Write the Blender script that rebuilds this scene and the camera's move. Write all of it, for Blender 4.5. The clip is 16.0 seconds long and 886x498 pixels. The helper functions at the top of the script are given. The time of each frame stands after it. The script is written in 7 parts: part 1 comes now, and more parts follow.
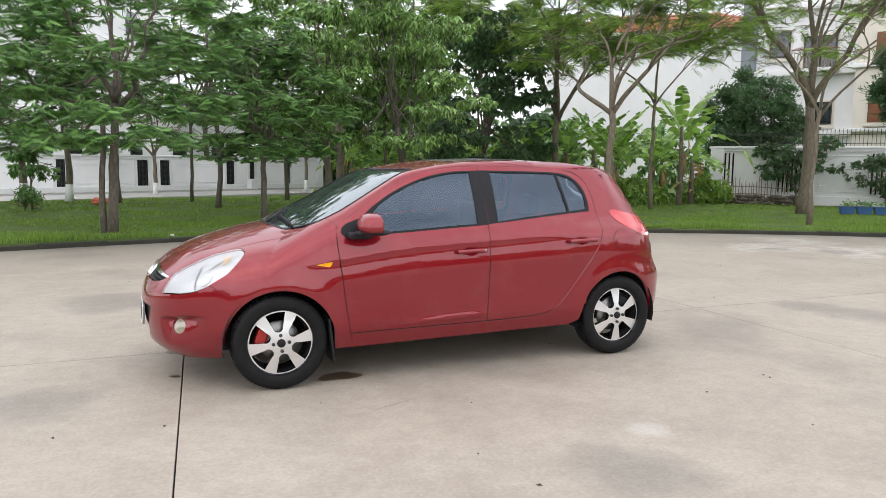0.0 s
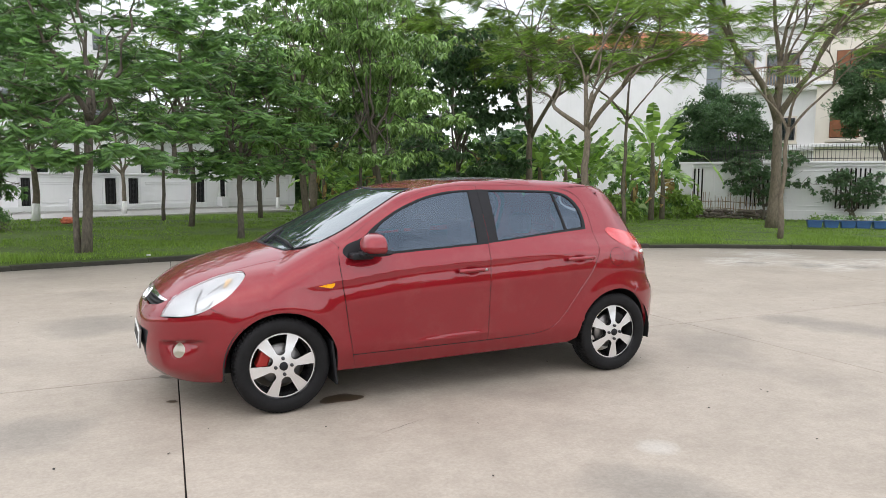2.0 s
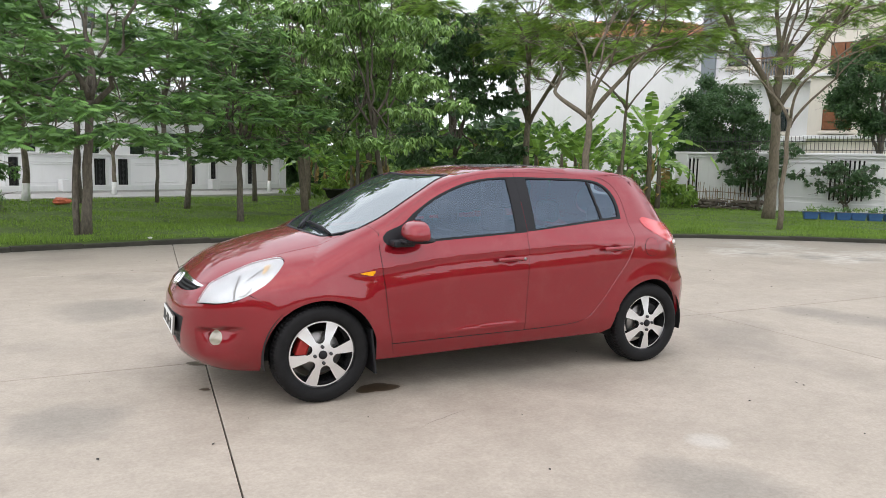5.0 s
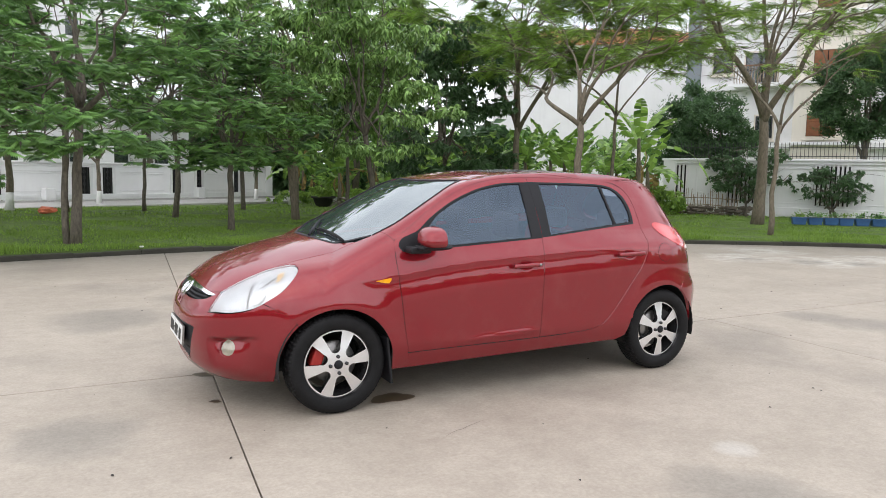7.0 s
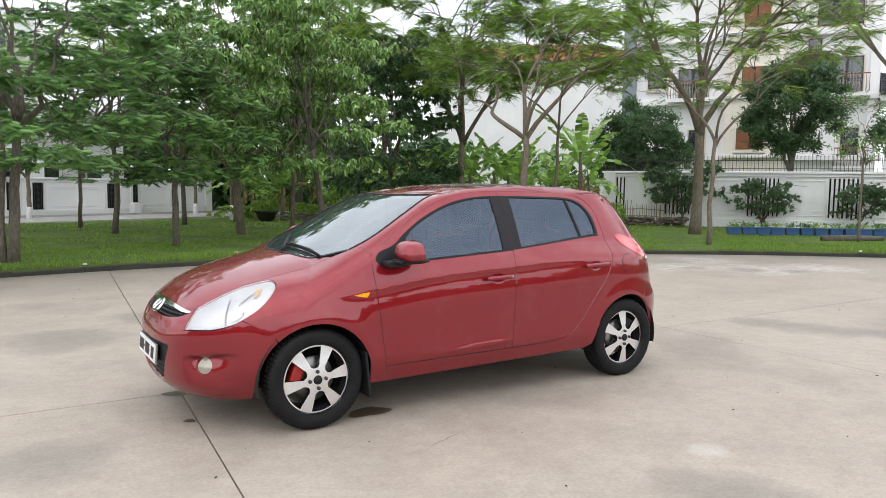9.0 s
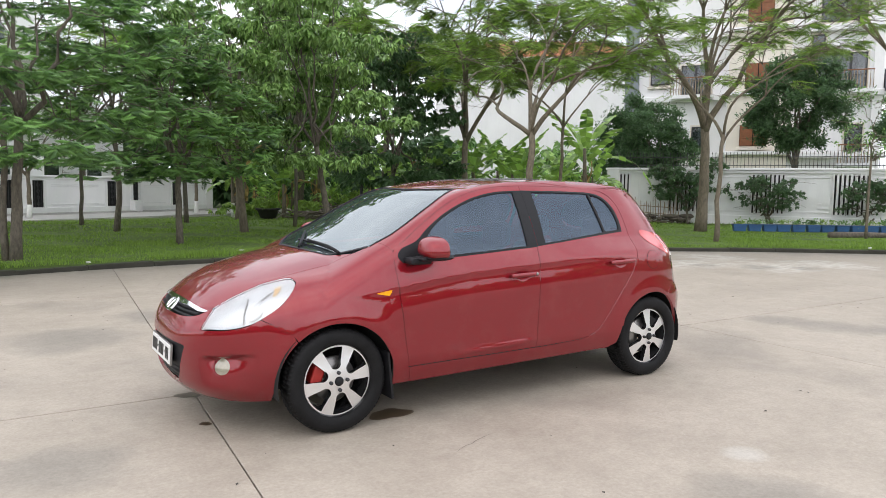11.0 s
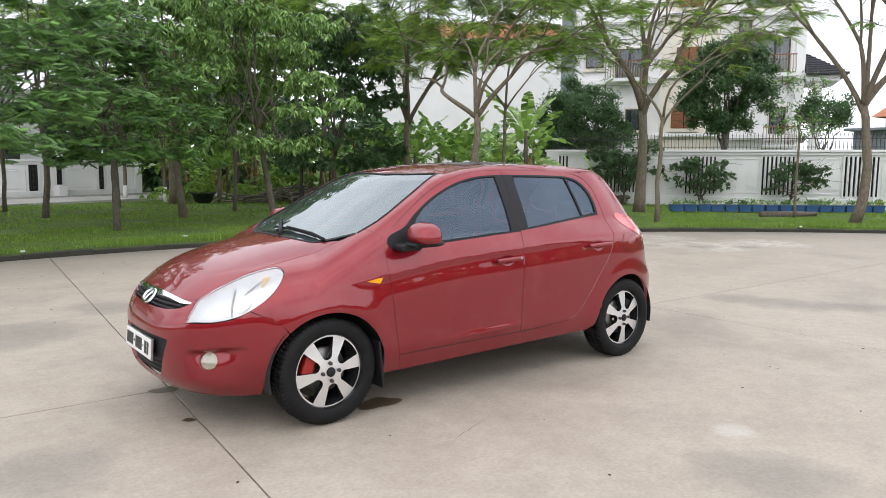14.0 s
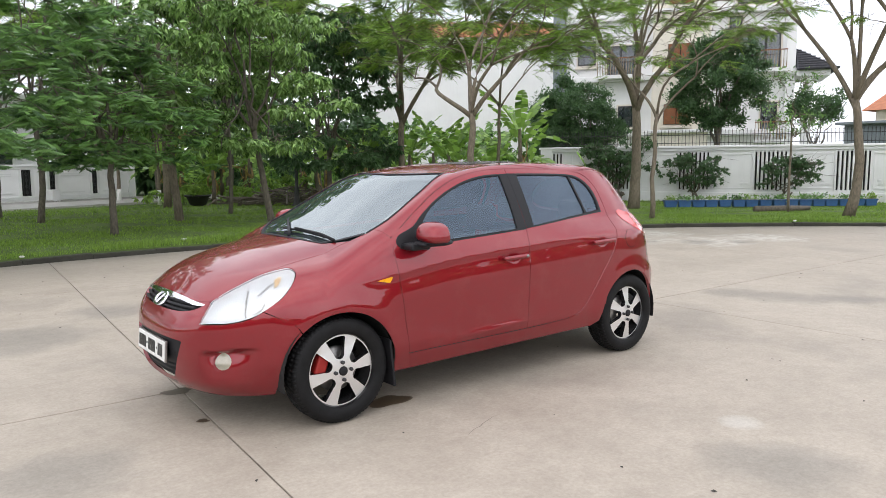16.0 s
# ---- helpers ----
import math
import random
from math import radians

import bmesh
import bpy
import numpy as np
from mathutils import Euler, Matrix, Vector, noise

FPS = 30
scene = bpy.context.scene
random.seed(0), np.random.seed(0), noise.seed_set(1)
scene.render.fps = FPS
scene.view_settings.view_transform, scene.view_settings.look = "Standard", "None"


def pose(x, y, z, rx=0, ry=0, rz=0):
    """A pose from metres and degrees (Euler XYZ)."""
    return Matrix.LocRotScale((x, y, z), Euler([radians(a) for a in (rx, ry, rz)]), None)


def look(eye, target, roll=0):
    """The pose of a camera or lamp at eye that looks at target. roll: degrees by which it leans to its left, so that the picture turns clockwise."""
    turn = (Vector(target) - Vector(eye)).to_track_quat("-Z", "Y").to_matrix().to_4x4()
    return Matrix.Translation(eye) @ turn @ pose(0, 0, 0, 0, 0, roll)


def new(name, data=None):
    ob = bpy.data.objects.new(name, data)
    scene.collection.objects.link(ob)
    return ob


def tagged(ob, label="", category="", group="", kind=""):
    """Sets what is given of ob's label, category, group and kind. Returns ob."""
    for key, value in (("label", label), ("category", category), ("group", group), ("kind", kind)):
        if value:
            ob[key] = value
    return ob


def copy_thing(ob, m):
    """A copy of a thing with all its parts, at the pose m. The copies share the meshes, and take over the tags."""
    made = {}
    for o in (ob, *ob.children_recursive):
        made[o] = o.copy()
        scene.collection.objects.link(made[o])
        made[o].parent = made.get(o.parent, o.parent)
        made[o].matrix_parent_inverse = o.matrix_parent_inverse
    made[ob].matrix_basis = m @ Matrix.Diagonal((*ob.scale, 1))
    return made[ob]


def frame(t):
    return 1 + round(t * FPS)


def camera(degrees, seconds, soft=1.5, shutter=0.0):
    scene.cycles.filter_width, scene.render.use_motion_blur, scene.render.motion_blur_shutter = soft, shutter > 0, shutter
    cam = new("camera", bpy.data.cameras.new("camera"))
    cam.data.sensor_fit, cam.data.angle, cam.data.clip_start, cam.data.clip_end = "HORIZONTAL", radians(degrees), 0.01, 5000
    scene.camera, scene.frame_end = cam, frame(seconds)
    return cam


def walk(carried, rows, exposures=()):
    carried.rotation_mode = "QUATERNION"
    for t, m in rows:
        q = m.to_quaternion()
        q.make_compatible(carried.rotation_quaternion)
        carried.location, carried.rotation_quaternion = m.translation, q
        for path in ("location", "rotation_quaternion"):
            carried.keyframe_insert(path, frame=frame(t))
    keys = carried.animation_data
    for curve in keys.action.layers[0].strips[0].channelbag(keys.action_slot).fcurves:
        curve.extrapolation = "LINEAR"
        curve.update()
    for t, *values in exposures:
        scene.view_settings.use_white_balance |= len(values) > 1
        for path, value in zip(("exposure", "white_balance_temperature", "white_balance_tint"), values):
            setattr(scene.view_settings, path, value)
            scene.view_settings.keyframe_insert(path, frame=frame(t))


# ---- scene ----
cam = camera(62.6, 16.0, soft=0.3)

PATH = [
    (0, (-2.072, -5.298, 1.435), (-1.298, -3.469, 1.198), 0.7),
    (0.5, (-2.071, -5.29, 1.443), (-1.287, -3.465, 1.211), 1.1),
    (1, (-2.1, -5.278, 1.444), (-1.294, -3.46, 1.229), 0.8),
    (1.5, (-2.173, -5.246, 1.452), (-1.348, -3.435, 1.244), 1.0),
    (2, (-2.262, -5.197, 1.456), (-1.409, -3.398, 1.263), 0.4),
    (2.5, (-2.338, -5.164, 1.456), (-1.467, -3.374, 1.263), 1.0),
    (3, (-2.397, -5.142, 1.454), (-1.507, -3.36, 1.265), 0.7),
    (3.5, (-2.436, -5.14, 1.455), (-1.517, -3.374, 1.268), 0.7),
    (4, (-2.46, -5.119, 1.456), (-1.547, -3.351, 1.255), 0.7),
    (4.5, (-2.501, -5.025, 1.449), (-1.614, -3.247, 1.225), 0.8),
    (4.7, (-2.522, -4.995, 1.457), (-1.637, -3.216, 1.225), 1.2),
    (6.8, (-2.631, -4.817, 1.429), (-1.721, -3.05, 1.205), 1.1),
    (7, (-2.681, -4.795, 1.434), (-1.754, -3.036, 1.225), 1.1),
    (7.5, (-2.781, -4.769, 1.446), (-1.794, -3.039, 1.263), 1.4),
    (8, (-2.846, -4.758, 1.445), (-1.809, -3.056, 1.272), 1.1),
    (8.5, (-2.879, -4.749, 1.445), (-1.822, -3.06, 1.276), 0.7),
    (9, (-2.902, -4.734, 1.439), (-1.832, -3.054, 1.268), 0.8),
    (11.3, (-2.967, -4.514, 1.415), (-1.893, -2.836, 1.236), 0.7),
    (11.5, (-2.985, -4.514, 1.423), (-1.9, -2.844, 1.243), 0.8),
    (12, (-3.002, -4.439, 1.423), (-1.892, -2.785, 1.249), 0.8),
    (12.5, (-3.027, -4.404, 1.421), (-1.902, -2.76, 1.237), 1.3),
    (13, (-3.076, -4.352, 1.418), (-1.912, -2.739, 1.212), 1.1),
    (13.5, (-3.12, -4.296, 1.422), (-1.918, -2.713, 1.196), 0.4),
    (14, (-3.178, -4.281, 1.428), (-1.959, -2.711, 1.204), 0.5),
    (14.5, (-3.223, -4.275, 1.425), (-1.993, -2.716, 1.189), -0.1),
    (15, (-3.247, -4.268, 1.428), (-1.999, -2.725, 1.183), 0.1),
    (15.5, (-3.267, -4.271, 1.427), (-2.02, -2.724, 1.197), 0.1),
    (16, (-3.279, -4.268, 1.431), (-2.046, -2.709, 1.205), -0.3),
]
walk(cam, [(t, look(eye, target, roll)) for t, eye, target, roll in PATH])

# ---- light: an overcast morning ----
world = bpy.data.worlds.new("overcast_sky")
scene.world = world
world.use_nodes = True
wn = world.node_tree
wn.nodes.clear()
w_out = wn.nodes.new("ShaderNodeOutputWorld")
w_bg = wn.nodes.new("ShaderNodeBackground")
w_sky = wn.nodes.new("ShaderNodeTexSky")
w_sky.sky_type = "NISHITA"
w_sky.sun_disc = False
w_sky.sun_elevation = radians(50)
w_sky.sun_rotation = radians(214)
w_sky.air_density = 1.0
w_sky.dust_density = 4.0
w_mix = wn.nodes.new("ShaderNodeMix")
w_mix.data_type = "RGBA"
w_mix.inputs[0].default_value = 0.82
w_tc = wn.nodes.new("ShaderNodeTexCoord")
w_noise = wn.nodes.new("ShaderNodeTexNoise")
w_noise.inputs["Scale"].default_value = 2.4
w_noise.inputs["Detail"].default_value = 5
w_map = wn.nodes.new("ShaderNodeMapping")
w_map.inputs["Scale"].default_value = (1, 1, 2.2)
w_ramp = wn.nodes.new("ShaderNodeValToRGB")
w_ramp.color_ramp.elements[0].position = 0.30
w_ramp.color_ramp.elements[0].color = (0.56, 0.59, 0.67, 1)
w_ramp.color_ramp.elements[1].position = 0.70
w_ramp.color_ramp.elements[1].color = (1.27, 1.27, 1.33, 1)
w_sep = wn.nodes.new("ShaderNodeSeparateXYZ")
w_up = wn.nodes.new("ShaderNodeMapRange")
w_up.inputs[1].default_value = 0.0
w_up.inputs[2].default_value = 1.0
w_up.inputs[3].default_value = 14.8
w_up.inputs[4].default_value = 15.4
w_mul = wn.nodes.new("ShaderNodeVectorMath")
w_mul.operation = "SCALE"
wn.links.new(w_tc.outputs["Generated"], w_map.inputs[0])
wn.links.new(w_tc.outputs["Generated"], w_sep.inputs[0])
wn.links.new(w_sep.outputs[2], w_up.inputs[0])
wn.links.new(w_map.outputs[0], w_noise.inputs["Vector"])
wn.links.new(w_noise.outputs["Fac"], w_ramp.inputs[0])
wn.links.new(w_ramp.outputs[0], w_mul.inputs[0])
wn.links.new(w_up.outputs[0], w_mul.inputs["Scale"])
wn.links.new(w_sky.outputs[0], w_mix.inputs[6])
wn.links.new(w_mul.outputs[0], w_mix.inputs[7])
wn.links.new(w_mix.outputs[2], w_bg.inputs["Color"])
wn.links.new(w_bg.outputs[0], w_out.inputs["Surface"])
w_bg.inputs["Strength"].default_value = 0.12

sun_data = bpy.data.lights.new("sun", "SUN")
sun_data.energy = 0.9
sun_data.angle = radians(176)
sun_data.color = (1.0, 0.985, 0.99)
sun_ob = new("sun", sun_data)
sun_ob.matrix_world = look((-8, -12, 17), (0, 0, 0))
scene.view_settings.exposure = 0.04

# ---- materials ----


def node_mat(name):
    m = bpy.data.materials.new(name)
    m.use_nodes = True
    t = m.node_tree
    return m, t, t.nodes["Principled BSDF"]


def tex_noise(t, scale, detail=4.0, rough=0.55, coord=None):
    n = t.nodes.new("ShaderNodeTexNoise")
    n.inputs["Scale"].default_value = scale
    n.inputs["Detail"].default_value = detail
    n.inputs["Roughness"].default_value = rough
    if coord is not None:
        t.links.new(coord, n.inputs["Vector"])
    return n.outputs["Fac"]


def object_coord(t):
    return t.nodes.new("ShaderNodeTexCoord").outputs["Object"]


def world_coord(t):
    return t.nodes.new("ShaderNodeNewGeometry").outputs["Position"]


def ramp(t, fac, stops):
    r = t.nodes.new("ShaderNodeValToRGB")
    while len(r.color_ramp.elements) < len(stops):
        r.color_ramp.elements.new(0.5)
    for e, (p, c) in zip(r.color_ramp.elements, stops):
        e.position = p
        e.color = (*c, 1) if len(c) == 3 else c
    t.links.new(fac, r.inputs[0])
    return r.outputs[0]


def mix_col(t, fac, a, b, mode="MIX"):
    m = t.nodes.new("ShaderNodeMix")
    m.data_type = "RGBA"
    m.blend_type = mode
    for sock, v in ((m.inputs[0], fac), (m.inputs[6], a), (m.inputs[7], b)):
        if hasattr(v, "is_linked"):
            t.links.new(v, sock)
        elif isinstance(v, (int, float)):
            sock.default_value = v
        else:
            sock.default_value = (*v, 1)
    return m.outputs[2]


def bump(t, b, height, strength=0.3, dist=0.01):
    n = t.nodes.new("ShaderNodeBump")
    n.inputs["Strength"].default_value = strength
    n.inputs["Distance"].default_value = dist
    t.links.new(height, n.inputs["Height"])
    t.links.new(n.outputs[0], b.inputs["Normal"])


def simple(name, col, rough=0.5, metal=0.0, vary=0.12, scale=6.0, bumpy=0.0, bscale=60.0, ior=1.45, coat=0.0):
    """A surface of one colour with variation at two scales."""
    m, t, b = node_mat(name)
    co = object_coord(t)
    n1 = tex_noise(t, scale, 3, 0.6, co)
    n2 = tex_noise(t, scale * 9, 2, 0.6, co)
    lo = [max(0, c * (1 - vary)) for c in col]
    hi = [min(1, c * (1 + vary)) for c in col]
    c1 = ramp(t, n1, [(0.3, lo), (0.7, hi)])
    c2 = mix_col(t, 0.35, c1, ramp(t, n2, [(0.3, lo), (0.7, hi)]))
    t.links.new(c2, b.inputs["Base Color"])
    b.inputs["Roughness"].default_value = rough
    b.inputs["Metallic"].default_value = metal
    b.inputs["IOR"].default_value = ior
    b.inputs["Coat Weight"].default_value = coat
    if bumpy:
        bump(t, b, tex_noise(t, bscale, 4, 0.6, co), bumpy, 0.01)
    return m


def leaf_mat(name, dark, light, rough=0.42, trans=0.42):
    m, t, b = node_mat(name)
    geo = t.nodes.new("ShaderNodeNewGeometry")
    n = tex_noise(t, 0.9, 2, 0.5, geo.outputs["Position"])
    c1 = ramp(t, geo.outputs["Random Per Island"], [(0.0, dark), (0.75, light), (1.0, [min(1, c * 1.5) for c in light])])
    c2 = mix_col(t, ramp(t, n, [(0.35, (0, 0, 0)), (0.65, (0.5, 0.5, 0.5))]), c1, light)
    t.links.new(c2, b.inputs["Base Color"])
    b.inputs["Roughness"].default_value = rough
    b.inputs["Specular IOR Level"].default_value = 0.5
    tr = t.nodes.new("ShaderNodeBsdfTranslucent")
    t.links.new(c2, tr.inputs["Color"])
    mx = t.nodes.new("ShaderNodeMixShader")
    mx.inputs[0].default_value = trans
    t.links.new(b.outputs[0], mx.inputs[1])
    t.links.new(tr.outputs[0], mx.inputs[2])
    t.links.new(mx.outputs[0], t.nodes["Material Output"].inputs["Surface"])
    return m


YARD = (1.5, -10.7, 19.0)  # middle and radius of the round yard
GREY_STAIN, PALE_STAIN = (0.215, 0.203, 0.187), (0.62, 0.61, 0.59)
STAINS = ((0.09, -2.61, 0.42, GREY_STAIN), (-2.64, -0.53, 0.40, GREY_STAIN), (-1.38, 3.4, 0.5, GREY_STAIN), (-2.3, 2.66, 0.6, GREY_STAIN), (4.3, 0.0, 0.42, GREY_STAIN), (4.45, -0.55, 0.45, GREY_STAIN), (4.85, -0.95, 0.40, GREY_STAIN), (0.47, -2.18, 0.12, PALE_STAIN), (8.2, 4.3, 0.9, PALE_STAIN), (9.3, 3.3, 0.95, PALE_STAIN), (10.6, 3.0, 0.9, PALE_STAIN), (9.7, 5.0, 0.9, PALE_STAIN), (8.85, 3.45, 0.42, GREY_STAIN), (9.5, 2.85, 0.36, GREY_STAIN), (8.2, 4.05, 0.3, GREY_STAIN))


def concrete_mat():
    m, t, b = node_mat("concrete_paving")
    co = world_coord(t)
    n1 = tex_noise(t, 0.35, 4, 0.6, co)
    n2 = tex_noise(t, 1.6, 5, 0.65, co)
    n3 = tex_noise(t, 45, 4, 0.7, co)
    base = ramp(t, n1, [(0.3, (0.365, 0.318, 0.275)), (0.5, (0.42, 0.37, 0.322)), (0.75, (0.475, 0.42, 0.37))])
    base = mix_col(t, 0.5, base, ramp(t, n2, [(0.28, (0.32, 0.28, 0.242)), (0.62, (0.485, 0.434, 0.384))]))
    stain = ramp(t, tex_noise(t, 0.55, 3, 0.5, co), [(0.56, (0, 0, 0)), (0.70, (0.55, 0.55, 0.55))])
    base = mix_col(t, stain, base, (0.27, 0.245, 0.22))
    nz = t.nodes.new("ShaderNodeTexNoise")
    nz.inputs["Scale"].default_value = 1.7
    nz.inputs["Detail"].default_value = 6
    t.links.new(co, nz.inputs["Vector"])
    streak = t.nodes.new("ShaderNodeMapping")
    streak.inputs["Rotation"].default_value = (0, 0, radians(42))
    streak.inputs["Scale"].default_value = (1.0, 4.5, 1.0)
    t.links.new(co, streak.inputs[0])
    patchy = ramp(t, tex_noise(t, 2.2, 6, 0.7, streak.outputs[0]), [(0.42, (0.1, 0.1, 0.1)), (0.56, (1.6, 1.6, 1.6))])
    for sx, sy, sr, tone in STAINS:
        d = t.nodes.new("ShaderNodeVectorMath")
        d.operation = "DISTANCE"
        wob = t.nodes.new("ShaderNodeVectorMath")
        wob.operation = "MULTIPLY_ADD"
        t.links.new(nz.outputs["Color"], wob.inputs[0])
        wob.inputs[1].default_value = (sr * 1.6, sr * 1.6, 0)
        t.links.new(co, wob.inputs[2])
        t.links.new(wob.outputs[0], d.inputs[0])
        d.inputs[1].default_value = (sx + sr * 0.8, sy + sr * 0.8, 0)
        k = ramp(t, d.outputs["Value"], [(0.0, (0.6, 0.6, 0.6)), (min(1.0, sr * 0.55), (0.45, 0.45, 0.45)), (min(1.0, sr), (0, 0, 0))])
        if sr > 0.2 and (tone == PALE_STAIN or sx > 8):
            k = mix_col(t, 1.0, k, patchy, "MULTIPLY")
        base = mix_col(t, k, base, tone)
    rim = t.nodes.new("ShaderNodeVectorMath")
    rim.operation = "DISTANCE"
    t.links.new(co, rim.inputs[0])
    rim.inputs[1].default_value = (YARD[0], YARD[1], 0)
    edge = t.nodes.new("ShaderNodeMapRange")
    t.links.new(rim.outputs["Value"], edge.inputs[0])
    edge.inputs[1].default_value = YARD[2] - 2.6
    edge.inputs[2].default_value = YARD[2] - 0.1
    dirt = mix_col(t, 1.0, ramp(t, edge.outputs[0], [(0.0, (0, 0, 0)), (0.8, (0.45, 0.45, 0.45)), (1.0, (0.9, 0.9, 0.9))]), ramp(t, tex_noise(t, 0.8, 5, 0.65, co), [(0.3, (0.25, 0.25, 0.25)), (0.6, (1, 1, 1))]), "MULTIPLY")
    base = mix_col(t, dirt, base, (0.20, 0.19, 0.17))
    n4 = tex_noise(t, 9, 5, 0.7, co)
    base = mix_col(t, 0.55, base, ramp(t, n4, [(0.32, (0.78, 0.77, 0.76)), (0.6, (1.0, 1.0, 1.0))]), "MULTIPLY")
    fine = ramp(t, n3, [(0.3, (0.74, 0.73, 0.72)), (0.7, (1.05, 1.05, 1.05))])
    base = mix_col(t, 0.7, base, fine, "MULTIPLY")
    pale = ramp(t, tex_noise(t, 7.0, 6, 0.75, co), [(0.66, (0, 0, 0)), (0.74, (0.4, 0.4, 0.4))])
    base = mix_col(t, pale, base, (0.62, 0.58, 0.53))
    base = mix_col(t, 1.0, base, (0.985, 0.975, 0.915), "MULTIPLY")
    t.links.new(base, b.inputs["Base Color"])
    r = t.nodes.new("ShaderNodeMapRange")
    t.links.new(n2, r.inputs[0])
    r.inputs[3].default_value = 0.5
    r.inputs[4].default_value = 0.75
    t.links.new(r.outputs[0], b.inputs["Roughness"])
    bump(t, b, n3, 0.25, 0.004)
    return m


def paint_mat():
    m, t, b = node_mat("red_car_paint")
    co = object_coord(t)
    flake = t.nodes.new("ShaderNodeTexVoronoi")
    flake.inputs["Scale"].default_value = 900
    t.links.new(co, flake.inputs["Vector"])
    c = mix_col(t, 0.18, (0.235, 0.0085, 0.016), ramp(t, flake.outputs["Distance"], [(0.0, (0.15, 0.006, 0.010)), (1.0, (0.32, 0.020, 0.030))]))
    dust = ramp(t, tex_noise(t, 3.0, 5, 0.7, co), [(0.5, (0, 0, 0)), (0.85, (0.10, 0.10, 0.10))])
    c = mix_col(t, dust, c, (0.40, 0.20, 0.17))
    t.links.new(c, b.inputs["Base Color"])
    b.inputs["Metallic"].default_value = 0.65
    b.inputs["Specular IOR Level"].default_value = 0.0
    b.inputs["Roughness"].default_value = 0.42
    b.inputs["Coat Weight"].default_value = 1.0
    b.inputs["Coat Roughness"].default_value = 0.012
    b.inputs["Coat IOR"].default_value = 1.6
    return m


def glass_mat(name, tint, see, rough=0.01, ior=1.5, film=0.25, sheen=(1.0, 1.0, 1.0)):
    """A pane: mirror gloss by Fresnel over tinted see-through glass."""
    m = bpy.data.materials.new(name)
    m.use_nodes = True
    t = m.node_tree
    t.nodes.clear()
    out = t.nodes.new("ShaderNodeOutputMaterial")
    fr = t.nodes.new("ShaderNodeFresnel")
    fr.inputs["IOR"].default_value = ior
    gl = t.nodes.new("ShaderNodeBsdfGlossy")
    gl.inputs["Roughness"].default_value = rough
    gl.inputs["Color"].default_value = (*sheen, 1)
    tr = t.nodes.new("ShaderNodeBsdfTransparent")
    tr.inputs["Color"].default_value = (*see, 1)
    di = t.nodes.new("ShaderNodeBsdfDiffuse")
    di.inputs["Color"].default_value = (*tint, 1)
    m1 = t.nodes.new("ShaderNodeMixShader")
    m1.inputs[0].default_value = film
    m2 = t.nodes.new("ShaderNodeMixShader")
    t.links.new(tr.outputs[0], m1.inputs[1])
    t.links.new(di.outputs[0], m1.inputs[2])
    t.links.new(fr.outputs[0], m2.inputs[0])
    t.links.new(m1.outputs[0], m2.inputs[1])
    t.links.new(gl.outputs[0], m2.inputs[2])
    t.links.new(m2.outputs[0], out.inputs["Surface"])
    return m


def bark_mat(name, dark, light):
    m, t, b = node_mat(name)
    co = object_coord(t)
    mp = t.nodes.new("ShaderNodeMapping")
    mp.inputs["Scale"].default_value = (1, 1, 0.35)
    t.links.new(co, mp.inputs[0])
    n1 = tex_noise(t, 22, 6, 0.7, mp.outputs[0])
    n2 = tex_noise(t, 3, 4, 0.6, co)
    c = mix_col(t, n2, ramp(t, n1, [(0.3, dark), (0.7, light)]), ramp(t, n1, [(0.3, [x * 1.3 for x in dark]), (0.7, [x * 1.25 for x in light])]))
    t.links.new(c, b.inputs["Base Color"])
    b.inputs["Roughness"].default_value = 0.9
    bump(t, b, n1, 0.6, 0.02)
    return m


def stucco_mat(name, col, grime=0.25):
    m, t, b = node_mat(name)
    co = world_coord(t)
    n1 = tex_noise(t, 0.7, 5, 0.65, co)
    mp = t.nodes.new("ShaderNodeMapping")
    mp.inputs["Scale"].default_value = (2.5, 2.5, 0.3)
    t.links.new(co, mp.inputs[0])
    n2 = tex_noise(t, 1.2, 5, 0.7, mp.outputs[0])
    dirt = [c * 0.78 for c in col]
    c = mix_col(t, ramp(t, n2, [(0.5, (0, 0, 0)), (0.8, (grime * 2, grime * 2, grime * 2))]), ramp(t, n1, [(0.3, [x * 0.93 for x in col]), (0.7, col)]), dirt)
    t.links.new(c, b.inputs["Base Color"])
    b.inputs["Roughness"].default_value = 0.85
    bump(t, b, tex_noise(t, 30, 3, 0.6, co), 0.2, 0.005)
    return m


M_PAINT = paint_mat()
M_CONC = concrete_mat()
M_JOINT = simple("joint_dirt", (0.05, 0.045, 0.04), 0.95)
M_SCRATCH = simple("crack_dirt", (0.24, 0.21, 0.18), 0.95)
M_KERB = simple("mossy_kerb", (0.032, 0.031, 0.023), 0.95, vary=0.4, scale=1.5, bumpy=0.6, bscale=25)
M_SOIL = simple("grassy_soil", (0.085, 0.135, 0.026), 1.0, vary=0.35, scale=1.0, bumpy=0.5, bscale=15)
M_GRASS = leaf_mat("grass_blade", (0.085, 0.165, 0.020), (0.215, 0.345, 0.048), 0.6, 0.3)
M_WATER = simple("wet_stain", (0.085, 0.058, 0.036), 0.35, vary=0.2, scale=8)
M_BLACK = simple("black_plastic", (0.014, 0.014, 0.016), 0.5, bumpy=0.05, ior=1.3)
# for the underbody, and for plates that stand for shade in hollows
M_DARK = simple("underbody_and_shade_dark", (0.012, 0.012, 0.012), 0.9)
